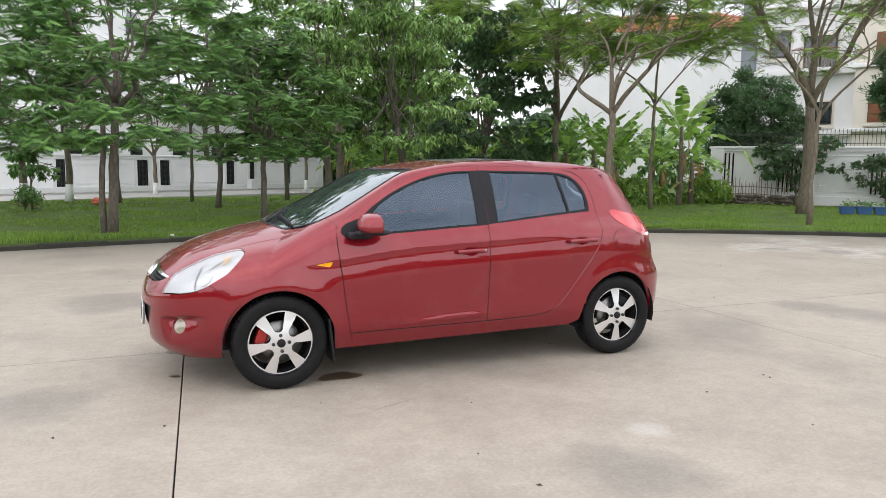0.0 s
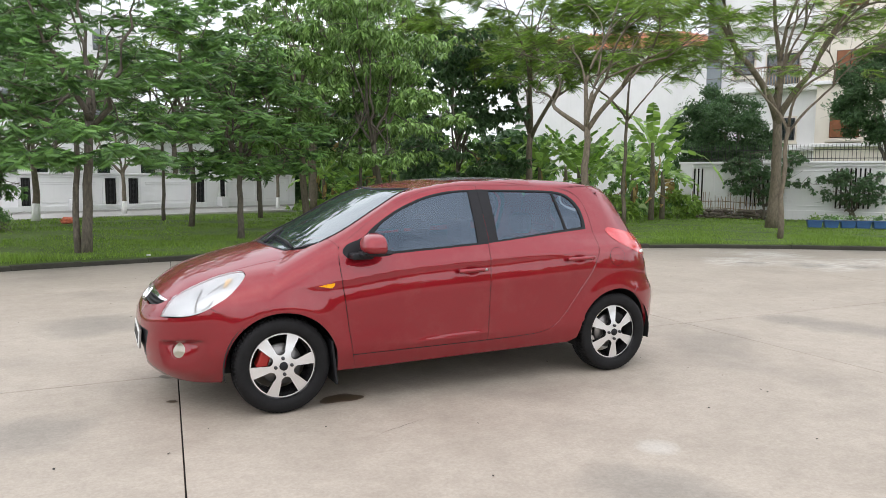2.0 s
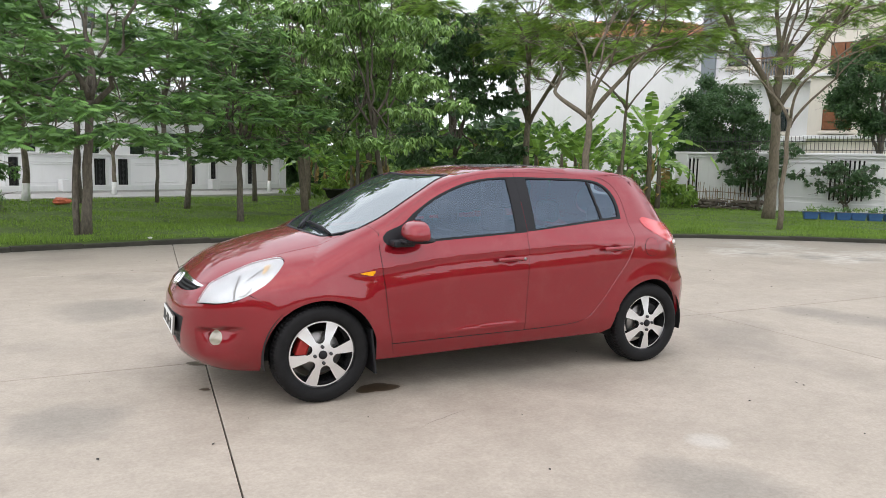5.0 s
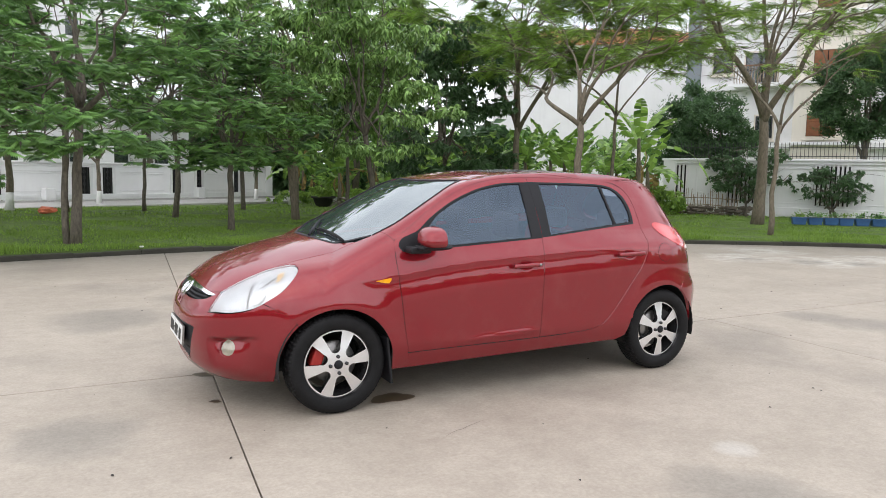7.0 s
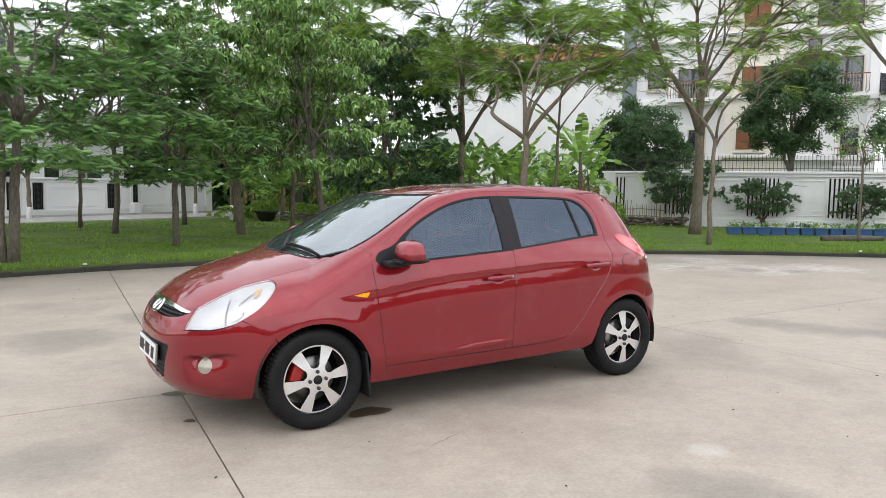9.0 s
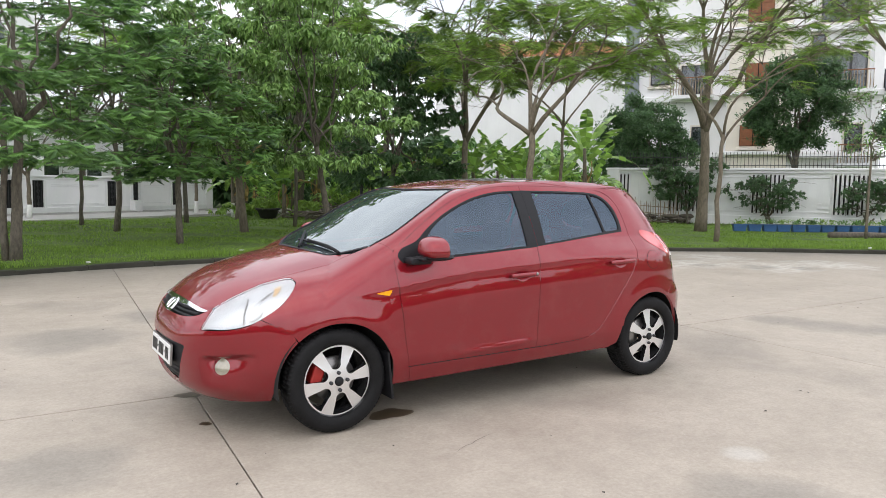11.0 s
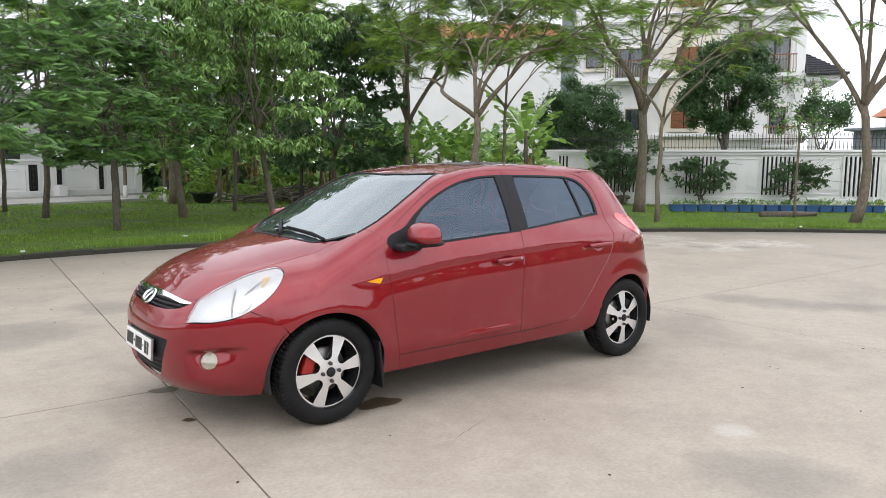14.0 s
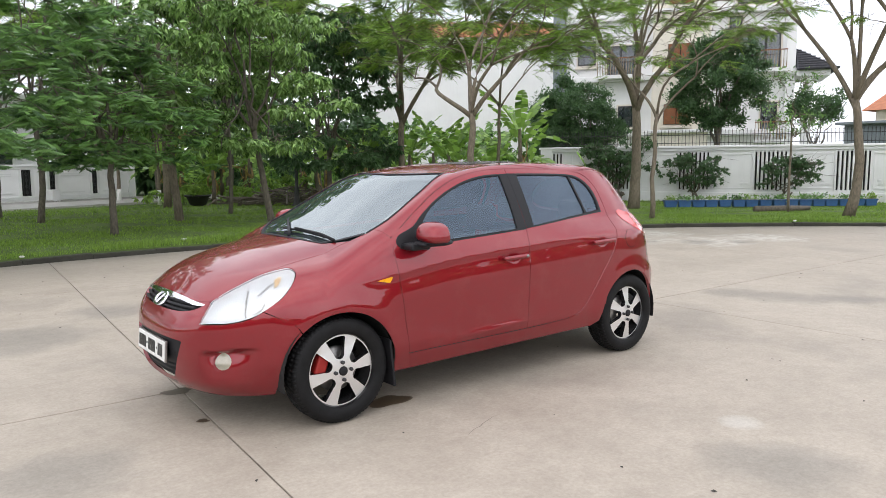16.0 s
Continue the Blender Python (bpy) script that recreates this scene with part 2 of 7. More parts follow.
M_RUBBER = simple("tyre_rubber", (0.0115, 0.0115, 0.012), 0.6, vary=0.3, scale=14, bumpy=0.1, ior=1.24)
M_ALLOY = simple("machined_alloy", (0.80, 0.80, 0.81), 0.28, 0.85, vary=0.05)
M_RIMBLK = simple("gloss_black_rim", (0.015, 0.015, 0.016), 0.25)
M_CHROME = simple("chrome", (0.85, 0.85, 0.86), 0.08, 1.0, vary=0.02)
M_STEEL = simple("brake_steel", (0.30, 0.29, 0.28), 0.4, 0.9)
M_CALIPER = simple("red_caliper", (0.32, 0.018, 0.014), 0.4)
M_GLASS = glass_mat("tinted_side_glass", (0.03, 0.04, 0.065), (0.50, 0.54, 0.62), 0.01, 1.95, 0.10, (0.66, 0.82, 1.0))
M_SCREEN = glass_mat("windscreen_glass", (0.10, 0.13, 0.14), (0.42, 0.46, 0.45), 0.01, 3.7, 0.3, (0.92, 0.99, 1.0))
M_LAMP = glass_mat("lamp_lens", (0.9, 0.9, 0.9), (0.96, 0.97, 0.97), 0.01, 1.6, 0.05)
M_REFLECTOR = simple("lamp_reflector", (0.78, 0.79, 0.80), 0.24, 0.38, vary=0.12, scale=24)
M_AMBER = simple("amber_lens", (0.88, 0.36, 0.005), 0.15, vary=0.2, scale=60)
M_AMBERPALE = simple("pale_amber_lens", (0.80, 0.55, 0.30), 0.2, vary=0.35, scale=90)
M_REDLENS = simple("red_tail_lens", (0.55, 0.03, 0.035), 0.08, vary=0.2, scale=50, coat=1.0)
M_FOGGLASS = simple("fog_lamp_lens", (0.40, 0.37, 0.30), 0.12, 0.3, vary=0.2, scale=30, coat=1.0)
M_SEAT = simple("grey_seat_fabric", (0.06, 0.06, 0.065), 0.9)
M_PLATE = simple("plate_white", (0.75, 0.75, 0.73), 0.45)
M_INK = simple("black_lettering", (0.02, 0.02, 0.02), 0.5)
M_BARK = bark_mat("tree_bark", (0.055, 0.047, 0.037), (0.165, 0.142, 0.112))
M_BARKPALE = bark_mat("pale_bark", (0.08, 0.066, 0.047), (0.21, 0.175, 0.13))
M_LIME = simple("limewash", (0.75, 0.75, 0.72), 0.9)
M_LEAF_DARK = leaf_mat("leaf_dark", (0.022, 0.065, 0.024), (0.17, 0.33, 0.085), 0.4, 0.24)
M_LEAF_MID = leaf_mat("leaf_mid", (0.03, 0.085, 0.028), (0.21, 0.39, 0.09), 0.4, 0.24)
M_LEAF_LITE = leaf_mat("leaf_light", (0.08, 0.17, 0.035), (0.29, 0.44, 0.085))
M_LEAF_FLAME = leaf_mat("leaf_flame", (0.045, 0.10, 0.018), (0.27, 0.43, 0.07), 0.45, 0.36)
M_LEAF_BROAD = leaf_mat("leaf_broad", (0.032, 0.08, 0.026), (0.27, 0.43, 0.13), 0.25, 0.28)
M_LEAF_DEEP = leaf_mat("leaf_deep", (0.034, 0.078, 0.034), (0.09, 0.17, 0.065))
M_BANANA = leaf_mat("banana_leaf", (0.08, 0.18, 0.03), (0.30, 0.48, 0.10), 0.35, 0.35)
M_STUCCO = stucco_mat("white_stucco", (0.82, 0.82, 0.82), 0.15)
M_STUCCO_DIRTY = stucco_mat("weathered_white_wall", (0.84, 0.845, 0.84), 0.22)
# whiter than the other stucco, making up for tree shade on the street wall
M_WALLBRIGHT = stucco_mat("brightened_white_wall", (0.90, 0.90, 0.90), 0.10)
M_CREAM = stucco_mat("cream_stucco", (0.74, 0.69, 0.60), 0.2)
M_BROWNWOOD = simple("brown_shutter_wood", (0.22, 0.085, 0.035), 0.5, vary=0.25, scale=5)
M_IRON = simple("dark_iron", (0.05, 0.05, 0.052), 0.55, 0.4)
M_PANE = glass_mat("house_pane", (0.10, 0.12, 0.13), (0.55, 0.60, 0.62), 0.01, 1.8)
M_TILE = simple("terracotta_tile", (0.42, 0.16, 0.08), 0.8, vary=0.25, scale=3)
M_SLATE = simple("dark_roof_tile", (0.06, 0.06, 0.07), 0.7, vary=0.25, scale=4)
M_TUB = simple("blue_plastic_tub", (0.035, 0.10, 0.24), 0.45, vary=0.15)
M_STONE = simple("rubble_stone", (0.17, 0.145, 0.115), 0.95, vary=0.4, scale=4, bumpy=0.5, bscale=20)
M_BAMBOO = simple("dry_bamboo", (0.30, 0.23, 0.15), 0.85, vary=0.25, scale=9)
M_PAVE = simple("grey_pavement", (0.44, 0.43, 0.41), 0.9, vary=0.15, scale=2)
M_GREY = simple("grey_sheet_metal", (0.22, 0.25, 0.27), 0.6, vary=0.12, scale=2)
M_DARKPOT = simple("dark_pot", (0.03, 0.028, 0.027), 0.7, vary=0.25)
M_DEADLEAF = leaf_mat("dry_leaf", (0.20, 0.13, 0.05), (0.42, 0.30, 0.12), 0.8, 0.3)
M_BAG = simple("orange_plastic_bag", (0.55, 0.14, 0.07), 0.5, vary=0.4, scale=12)
M_PAPER = simple("white_litter", (0.72, 0.72, 0.70), 0.7)

# ---- builders ----


def mesh_from(name, verts, faces, mat, smooth=False):
    me = bpy.data.meshes.new(name)
    me.from_pydata([tuple(map(float, v)) for v in verts], [], [tuple(map(int, f)) for f in faces])
    for m in mat if isinstance(mat, (list, tuple)) else [mat]:
        me.materials.append(m)
    if smooth:
        me.polygons.foreach_set("use_smooth", [True] * len(me.polygons))
    me.update()
    return me


def part_mesh(name, me, parent, label="", m=None):
    ob = new(name, me)
    if parent is not None:
        ob.parent = parent
    if m is not None:
        ob.matrix_local = m
    if label:
        ob["label"] = label
    return ob


def part(name, bm, material, parent, label="", smooth=False, m=None):
    me = bpy.data.meshes.new(name)
    bm.to_mesh(me)
    bm.free()
    me.materials.append(material)
    if smooth:
        me.polygons.foreach_set("use_smooth", [True] * len(me.polygons))
    return part_mesh(name, me, parent, label, m)


def empty(name, label, category, at=(0, 0, 0), rz=0.0, group="", kind=""):
    ob = new(name)
    ob.matrix_world = pose(*at, 0, 0, rz)
    ob.empty_display_size = 0.2
    return tagged(ob, label, category, group, kind)


def box_bm(bm, lo, hi, bevel=0.0, m=None):
    """Adds a box, bevelled if asked, to a bmesh."""
    r = bmesh.ops.create_cube(bm, size=1.0)
    c = [(a + b) / 2 for a, b in zip(lo, hi)]
    s = [abs(b - a) for a, b in zip(lo, hi)]
    bmesh.ops.scale(bm, vec=s, verts=r["verts"])
    bmesh.ops.translate(bm, vec=c, verts=r["verts"])
    if bevel:
        edges = list({e for v in r["verts"] for e in v.link_edges})
        out = bmesh.ops.bevel(bm, geom=edges, offset=bevel, segments=2, affect="EDGES", profile=0.5)
        vs = list({v for f in out["faces"] for v in f.verts} | {v for v in r["verts"] if v.is_valid})
    else:
        vs = r["verts"]
    if m is not None:
        bmesh.ops.transform(bm, matrix=m, verts=[v for v in vs if v.is_valid])
    return bm


def box(lo, hi, bevel=0.0, m=None):
    return box_bm(bmesh.new(), lo, hi, bevel, m)


def lathe(profile, segs=32, axis="z"):
    """Turns (radius, height) pairs about an axis."""
    n = len(profile)
    verts, faces = [], []
    for k in range(segs):
        a = 2 * math.pi * k / segs
        for r, h in profile:
            if axis == "z":
                verts.append((r * math.cos(a), r * math.sin(a), h))
            else:
                verts.append((r * math.cos(a), h, r * math.sin(a)))
    for k in range(segs):
        j = (k + 1) % segs
        for i in range(n - 1):
            faces.append((k * n + i, j * n + i, j * n + i + 1, k * n + i + 1))
    return verts, faces


def tube(points, radii, segs=6):
    """A tapered tube along points."""
    pts = [Vector(p) for p in points]
    verts, faces = [], []
    for i, p in enumerate(pts):
        d = (pts[min(i + 1, len(pts) - 1)] - pts[max(i - 1, 0)]).normalized()
        ref = Vector((0, 0, 1)) if abs(d.z) < 0.9 else Vector((1, 0, 0))
        u = d.cross(ref).normalized()
        v = d.cross(u)
        for k in range(segs):
            a = 2 * math.pi * k / segs
            verts.append(p + (u * math.cos(a) + v * math.sin(a)) * radii[i])
    for i in range(len(pts) - 1):
        for k in range(segs):
            j = (k + 1) % segs
            faces.append((i * segs + k, i * segs + j, (i + 1) * segs + j, (i + 1) * segs + k))
    faces.append(tuple(range(segs))[::-1])
    faces.append(tuple((len(pts) - 1) * segs + k for k in range(segs)))
    return verts, faces


class Bag:
    """Collects pieces of one mesh."""

    def __init__(self):
        self.v, self.f, self.n = [], [], 0

    def add(self, verts, faces):
        self.v.append(np.asarray([tuple(v) for v in verts], float).reshape(-1, 3))
        self.f.extend(tuple(i + self.n for i in f) for f in faces)
        self.n += len(verts)

    def many(self, tv, tf, mats, locs):
        """A template laid down at many turns (k,3,3) and places (k,3)."""
        k, n = len(mats), len(tv)
        v = np.einsum("kij,nj->kni", mats, tv) + locs[:, None]
        self.v.append(v.reshape(-1, 3))
        base = self.n + np.arange(k)[:, None, None] * n
        self.f.extend(map(tuple, (np.asarray(tf)[None] + base).reshape(-1, len(tf[0])).tolist()))
        self.n += k * n

    def mesh(self, name, mat, smooth=False):
        v = np.concatenate(self.v) if self.v else np.zeros((0, 3))
        if not self.f or any(len(f) != len(self.f[0]) for f in self.f):
            return mesh_from(name, v, self.f, mat, smooth)
        me = bpy.data.meshes.new(name)
        k, n = len(self.f[0]), len(self.f)
        me.vertices.add(len(v))
        me.vertices.foreach_set("co", v.astype(np.float32).ravel())
        me.loops.add(k * n)
        me.loops.foreach_set("vertex_index", np.array(self.f, np.int32).ravel())
        me.polygons.add(n)
        me.polygons.foreach_set("loop_start", np.arange(0, k * n, k, dtype=np.int32))
        if smooth:
            me.polygons.foreach_set("use_smooth", [True] * n)
        me.materials.append(mat)
        me.update(calc_edges=True)
        return me

# ---- setting: round concrete yard, kerb, grass ----
CX, CY, RK = YARD
# the street wall beyond the lawn: its end, its direction, the width of the street before it
WALL_END, WALL_TURN, STREET = (7.66, 35.2), 25.0, 4.6


def disc(name, r0, r1, z, mat, segs=160, label="", category="ground"):
    v, f = [], []
    for k in range(segs):
        a = 2 * math.pi * k / segs
        for r in (r0, r1):
            v.append((CX + r * math.cos(a), CY + r * math.sin(a), z))
    for k in range(segs):
        j = (k + 1) % segs
        f.append((2 * k, 2 * k + 1, 2 * j + 1, 2 * j))
    return tagged(part_mesh(name, mesh_from(name, v, f, mat), None), label, category, kind="structure")


def dip(x, y):
    """The lawn falls away gently towards the street."""
    u = np.clip((np.hypot(x - CX, y - CY) - RK - 9.0) / 11.0, 0, 1)
    return -0.26 * u * u * (3 - 2 * u)


def ground_height(x, y):
    return 0.10 + float(dip(x, y)) + 0.02 * noise.noise((x * 0.4, y * 0.4, 0))


def build_ground():
    rings = [RK + 0.12, RK + 0.30, RK + 0.5, RK + 1, RK + 2, RK + 3.5, RK + 5, RK + 7, RK + 9, RK + 11, RK + 13, RK + 15, RK + 17, RK + 20, RK + 25, RK + 30, RK + 45, RK + 60, RK + 200, RK + 1500]
    segs = 180
    v, f = [], []
    for i, r in enumerate(rings):
        for k in range(segs):
            a = 2 * math.pi * k / segs
            x, y = CX + r * math.cos(a), CY + r * math.sin(a)
            v.append((x, y, 0.045 if i == 0 else ground_height(x, y) if r < 85 else -0.2))
    for i in range(len(rings) - 1):
        for k in range(segs):
            j = (k + 1) % segs
            f.append((i * segs + k, (i + 1) * segs + k, (i + 1) * segs + j, i * segs + j))
    tagged(part_mesh("ground", mesh_from("ground", v, f, M_SOIL, True), None), "grassy earth round the concrete yard", "ground", kind="structure")


build_ground()
yard = disc("road", 0.0, RK + 0.2, -0.03, M_JOINT, label="round concrete yard of large slabs with dark joints", category="paving")


def build_slabs():
    """Concrete slabs about five metres square, a dark joint between them."""
    tilt = -0.079
    for i in range(-5, 5):
        for j in range(-7, 5):
            x0, x1 = -1.80 + 4.92 * i + 0.0042, -1.80 + 4.92 * (i + 1) - 0.0042
            y0, y1 = 0.38 + 4.6 * j + 0.006, 0.38 + 4.6 * (j + 1) - 0.006
            cx, cy = (x0 + x1) / 2, (y0 + y1) / 2
            if math.hypot(cx - CX, cy - CY) > RK + 2.4:
                continue
            lean = -tilt if i <= 0 else 0.0
            lean2 = -tilt if i < 0 else 0.0
            q = [(x0 + lean * (y0 - 0), y0), (x1 + lean2 * (y0 - 0), y0), (x1 + lean2 * (y1 - 0), y1), (x0 + lean * (y1 - 0), y1)]
            bm = bmesh.new()
            top = [bm.verts.new((x, y, 0.0)) for x, y in q]
            bot = [bm.verts.new((x, y, -0.028)) for x, y in q]
            bm.faces.new(top)
            for k in range(4):
                bm.faces.new((top[k], bot[k], bot[(k + 1) % 4], top[(k + 1) % 4]))
            bmesh.ops.bevel(bm, geom=[e for e in bm.edges if e.verts[0].co.z > -0.01 and e.verts[1].co.z > -0.01], offset=0.002, segments=1, affect="EDGES")
            part("slab", bm, M_CONC, yard)


build_slabs()


def build_kerb():
    """Kerb stones, one metre each, round the yard."""
    n = 118
    prof = [(-0.05, -0.03), (-0.03, 0.060), (-0.01, 0.072), (0.13, 0.072), (0.15, 0.060), (0.15, -0.03)]
    holder = empty("kerb", "dark mossy concrete kerb round the yard", "kerb", (CX, CY, 0), kind="structure")
    v, f = [], []
    half = math.pi / n - 0.0003
    for a in (-half, 0.0, half):
        for r, z in prof:
            v.append(((RK + r) * math.cos(a) - RK, (RK + r) * math.sin(a), z))
    k = len(prof)
    for s in range(2):
        for i in range(k - 1):
            f.append((s * k + i, s * k + i + 1, (s + 1) * k + i + 1, (s + 1) * k + i))
    f.append(tuple(range(k)))
    f.append(tuple(range(2 * k, 3 * k))[::-1])
    me = mesh_from("kerb_stone", v, f, M_KERB)
    rnd = random.Random(4)
    for i in range(n):
        a = 2 * math.pi * i / n
        part_mesh("kerb_stone", me, holder, m=pose(RK * math.cos(a), RK * math.sin(a), rnd.uniform(-0.012, 0.006), rnd.uniform(-1, 1), 0, math.degrees(a)))


build_kerb()


def blob(name, cx, cy, rx, ry, mat, z=0.004, seed=0, label="", n=40):
    rnd = random.Random(seed)
    ph = [rnd.uniform(0, 6.28) for _ in range(4)]
    v = [(0, 0, 0.001)]
    for k in range(n):
        a = 2 * math.pi * k / n
        r = 1 + 0.16 * math.sin(2 * a + ph[0]) + 0.12 * math.sin(3 * a + ph[1]) + 0.07 * math.sin(5 * a + ph[2])
        v.append((rx * r * math.cos(a), ry * r * math.sin(a), 0.0))
    f = [(0, 1 + k, 1 + (k + 1) % n) for k in range(n)]
    ob = part_mesh(name, mesh_from(name, v, f, mat), None, m=pose(cx, cy, z))
    return tagged(ob, label, "stain", kind="structure")


blob("puddle", -0.85, -0.66, 0.125, 0.10, M_WATER, 0.003, 3, "dark water puddle on the concrete")
blob("oil_spot", -1.87, -0.28, 0.035, 0.03, M_WATER, 0.003, 5, "small dark oil spot on the concrete")
blob("oil_spot", -1.80, 0.36, 0.085, 0.075, M_WATER, 0.003, 8, "small dark oil spot on the concrete")


def build_grass():
    """Blades on the strip that the kerb bounds, thicker near the yard."""
    rnd = np.random.default_rng(5)
    tv = np.array([(-0.5, 0, 0), (0.5, 0, 0), (0.36, 0.10, 0.55), (-0.36, 0.10, 0.55), (0.0, 0.34, 1.0)])
    tf3 = [(0, 1, 2), (0, 2, 3), (3, 2, 4)]
    bag = Bag()
    for r0, r1, num, hh, ww in ((0.16, 0.6, 26000, 0.085, 0.008), (0.5, 4.0, 120000, 0.040, 0.012), (4.0, 9.0, 75000, 0.038, 0.020), (9.0, 20.0, 55000, 0.045, 0.032)):
        a = rnd.uniform(math.radians(20), math.radians(118), num)
        r = RK + np.sqrt(rnd.uniform((RK + r0) ** 2, (RK + r1) ** 2, num)) - RK
        x, y = CX + r * np.cos(a), CY + r * np.sin(a)
        patch = np.sin(x * 1.3) * np.sin(y * 1.7) + np.sin(x * 3.1 + y * 2.3) * 0.5
        h = hh * rnd.uniform(0.45, 1.5, num) * (1 + 0.45 * patch)
        w = ww * rnd.uniform(0.6, 1.4, num)
        th = rnd.uniform(0, 6.28, num)
        ln = h * rnd.uniform(0.3, 1.6, num)
        c, s = np.cos(th), np.sin(th)
        mats = np.zeros((num, 3, 3))
        mats[:, 0, 0], mats[:, 1, 0] = c * w, s * w
        mats[:, 0, 1], mats[:, 1, 1] = -s * ln, c * ln
        mats[:, 2, 2] = h
        ca, sa = math.cos(radians(WALL_TURN)), math.sin(radians(WALL_TURN))
        keep = (-(x - WALL_END[0]) * sa + (y - WALL_END[1]) * ca) < -STREET - 0.2
        bag.many(tv, tf3, mats[keep], np.stack([x, y, 0.085 + dip(x, y)], 1)[keep])
    tagged(part_mesh("grass", bag.mesh("grass", M_GRASS), None), "green lawn grass beyond the kerb", "grass", kind="stuff")


build_grass()


def build_debris():
    """Specks of grit and dry leaf on the concrete."""
    rng = np.random.default_rng(8)
    bag = Bag()
    for _ in range(150):
        x, y = rng.uniform(-4, 7), rng.uniform(-3.2, 7)
        r, a = rng.uniform(0.006, 0.018), rng.uniform(0, 6.28)
        q = [(x + r * math.cos(a + k * 1.57) * (1 if k % 2 else 0.5), y + r * math.sin(a + k * 1.57) * (1 if k % 2 else 0.5), 0.003 + (0.004 if k == 2 else 0)) for k in range(4)]
        bag.add(q, [(0, 1, 2, 3)])
    tagged(part_mesh("grit", bag.mesh("grit", M_JOINT), None), "specks of grit and dry leaves on concrete", "debris", kind="stuff")


build_debris()


def scratch(x0, y0, x1, y1, w=0.004):
    """A hairline crack."""
    rng = np.random.default_rng(int(abs(x0 * 100)))
    n = 9
    v, f = [], []
    d = np.array((x1 - x0, y1 - y0))
    side = np.array((-d[1], d[0])) / np.linalg.norm(d)
    for i in range(n + 1):
        t = i / n
        c = np.array((x0, y0)) + d * t + side * rng.normal(0, 0.006)
        ww = w * (0.35 + math.sin(math.pi * t))
        v += [(*(c + side * ww / 2), 0.0025), (*(c - side * ww / 2), 0.0025)]
    f = [(2 * i, 2 * i + 1, 2 * i + 3, 2 * i + 2) for i in range(n)]
    tagged(part_mesh("crack", mesh_from("crack", v, f, M_SCRATCH), None), "thin hairline crack in the concrete", "crack", kind="structure")


scratch(-0.86, -1.40, -0.52, -1.26)

# ---- the car: a smooth body that every panel lies on ----
AX_F, AX_R, WHEEL_Z, TYRE_R = -1.2625, 1.2625, 0.300, 0.300


def soft(x, xs, ys):
    """Smooth curve through knots."""
    xs, ys = np.asarray(xs, float), np.asarray(ys, float)
    m = np.gradient(ys, xs)
    x = np.clip(x, xs[0], xs[-1])
    i = np.clip(np.searchsorted(xs, x) - 1, 0, len(xs) - 2)
    h = xs[i + 1] - xs[i]
    u = (x - xs[i]) / h
    return (2 * u**3 - 3 * u**2 + 1) * ys[i] + (u**3 - 2 * u**2 + u) * h * m[i] + (3 * u**2 - 2 * u**3) * ys[i + 1] + (u**3 - u**2) * h * m[i + 1]


def crease_z(x):
    return soft(x, (-1.3, -0.9, -0.5, 0.17, 0.77, 1.08, 1.5), (0.78, 0.815, 0.865, 0.905, 0.940, 0.960, 0.985))


def half_width(x, z):
    """Half the width at a height, at the doors."""
    u = z - crease_z(x)
    v = np.clip(u, -0.18, 0)
    low = 0.838 + 0.14 * (-v - v * v / 0.36) - 0.055 * np.clip((0.40 - z) / 0.2, 0, 2) ** 1.6 - 0.035 * np.clip(-u - 0.18, 0, 1) * 0.5
    low = low + 0.0072 * np.exp(-(((z - 0.392 - 0.05 * x) / 0.02) ** 2)) * np.clip((x + 0.55) * 4, 0, 1) * np.clip((0.20 - x) * 6, 0, 1)
    low = low - 0.007 * (1 - np.exp(-((v / 0.03) ** 2))) * np.clip((x + 1.2) / 0.25, 0, 1) * np.exp(-((v / 0.13) ** 2))
    up = 0.838 - 0.24 * u - 0.4 * u * u
    belt = 1.03
    ub = belt - crease_z(x)
    wb = 0.838 - 0.24 * ub - 0.4 * ub * ub
    gh = wb - (z - belt) * 0.46 - 0.28 * np.clip(z - belt, 0, 1) ** 2
    s = np.where(u < 0, low, np.where(z < belt, up, gh))
    # the cabin draws in towards the tail above the shoulder
    q, h = np.clip((x - 0.1) / 1.0, 0, 1), np.clip((z - 0.90) / 0.17, 0, 1)
    s = s - 0.085 * q * q * (3 - 2 * q) * h * h * (3 - 2 * h)
    # flared lips of the wheel arches
    for ax in (AX_F, AX_R):
        d = np.hypot(x - ax, z - WHEEL_Z)
        s = s + 0.012 * np.exp(-(((d - 0.35) / 0.085) ** 2)) * (z > 0.15)
    return s


def nose(z):
    return soft(z, (0.1, 0.18, 0.25, 0.35, 0.5, 0.6, 0.68, 0.76, 0.9, 1.5), (1.80, 1.93, 2.01, 2.045, 2.055, 2.045, 2.015, 1.95, 1.85, 1.8))


def tail(z):
    return soft(z, (0.1, 0.2, 0.3, 0.45, 0.6, 0.68, 0.8, 0.95, 1.05, 1.2, 1.36, 1.5), (1.76, 1.82, 1.87, 1.888, 1.885, 1.845, 1.825, 1.785, 1.735, 1.645, 1.525, 1.36))


def hood_z(x, y):
    c = soft(x, (-2.1, -2.03, -1.96, -1.87, -1.72, -1.49, -1.28, -1.05, -0.8), (0.62, 0.685, 0.744, 0.799, 0.864, 0.936, 0.984, 1.022, 1.05))
    return c - 0.088 * np.clip(np.abs(y) / 0.66, 0, 1.4) ** 2.4


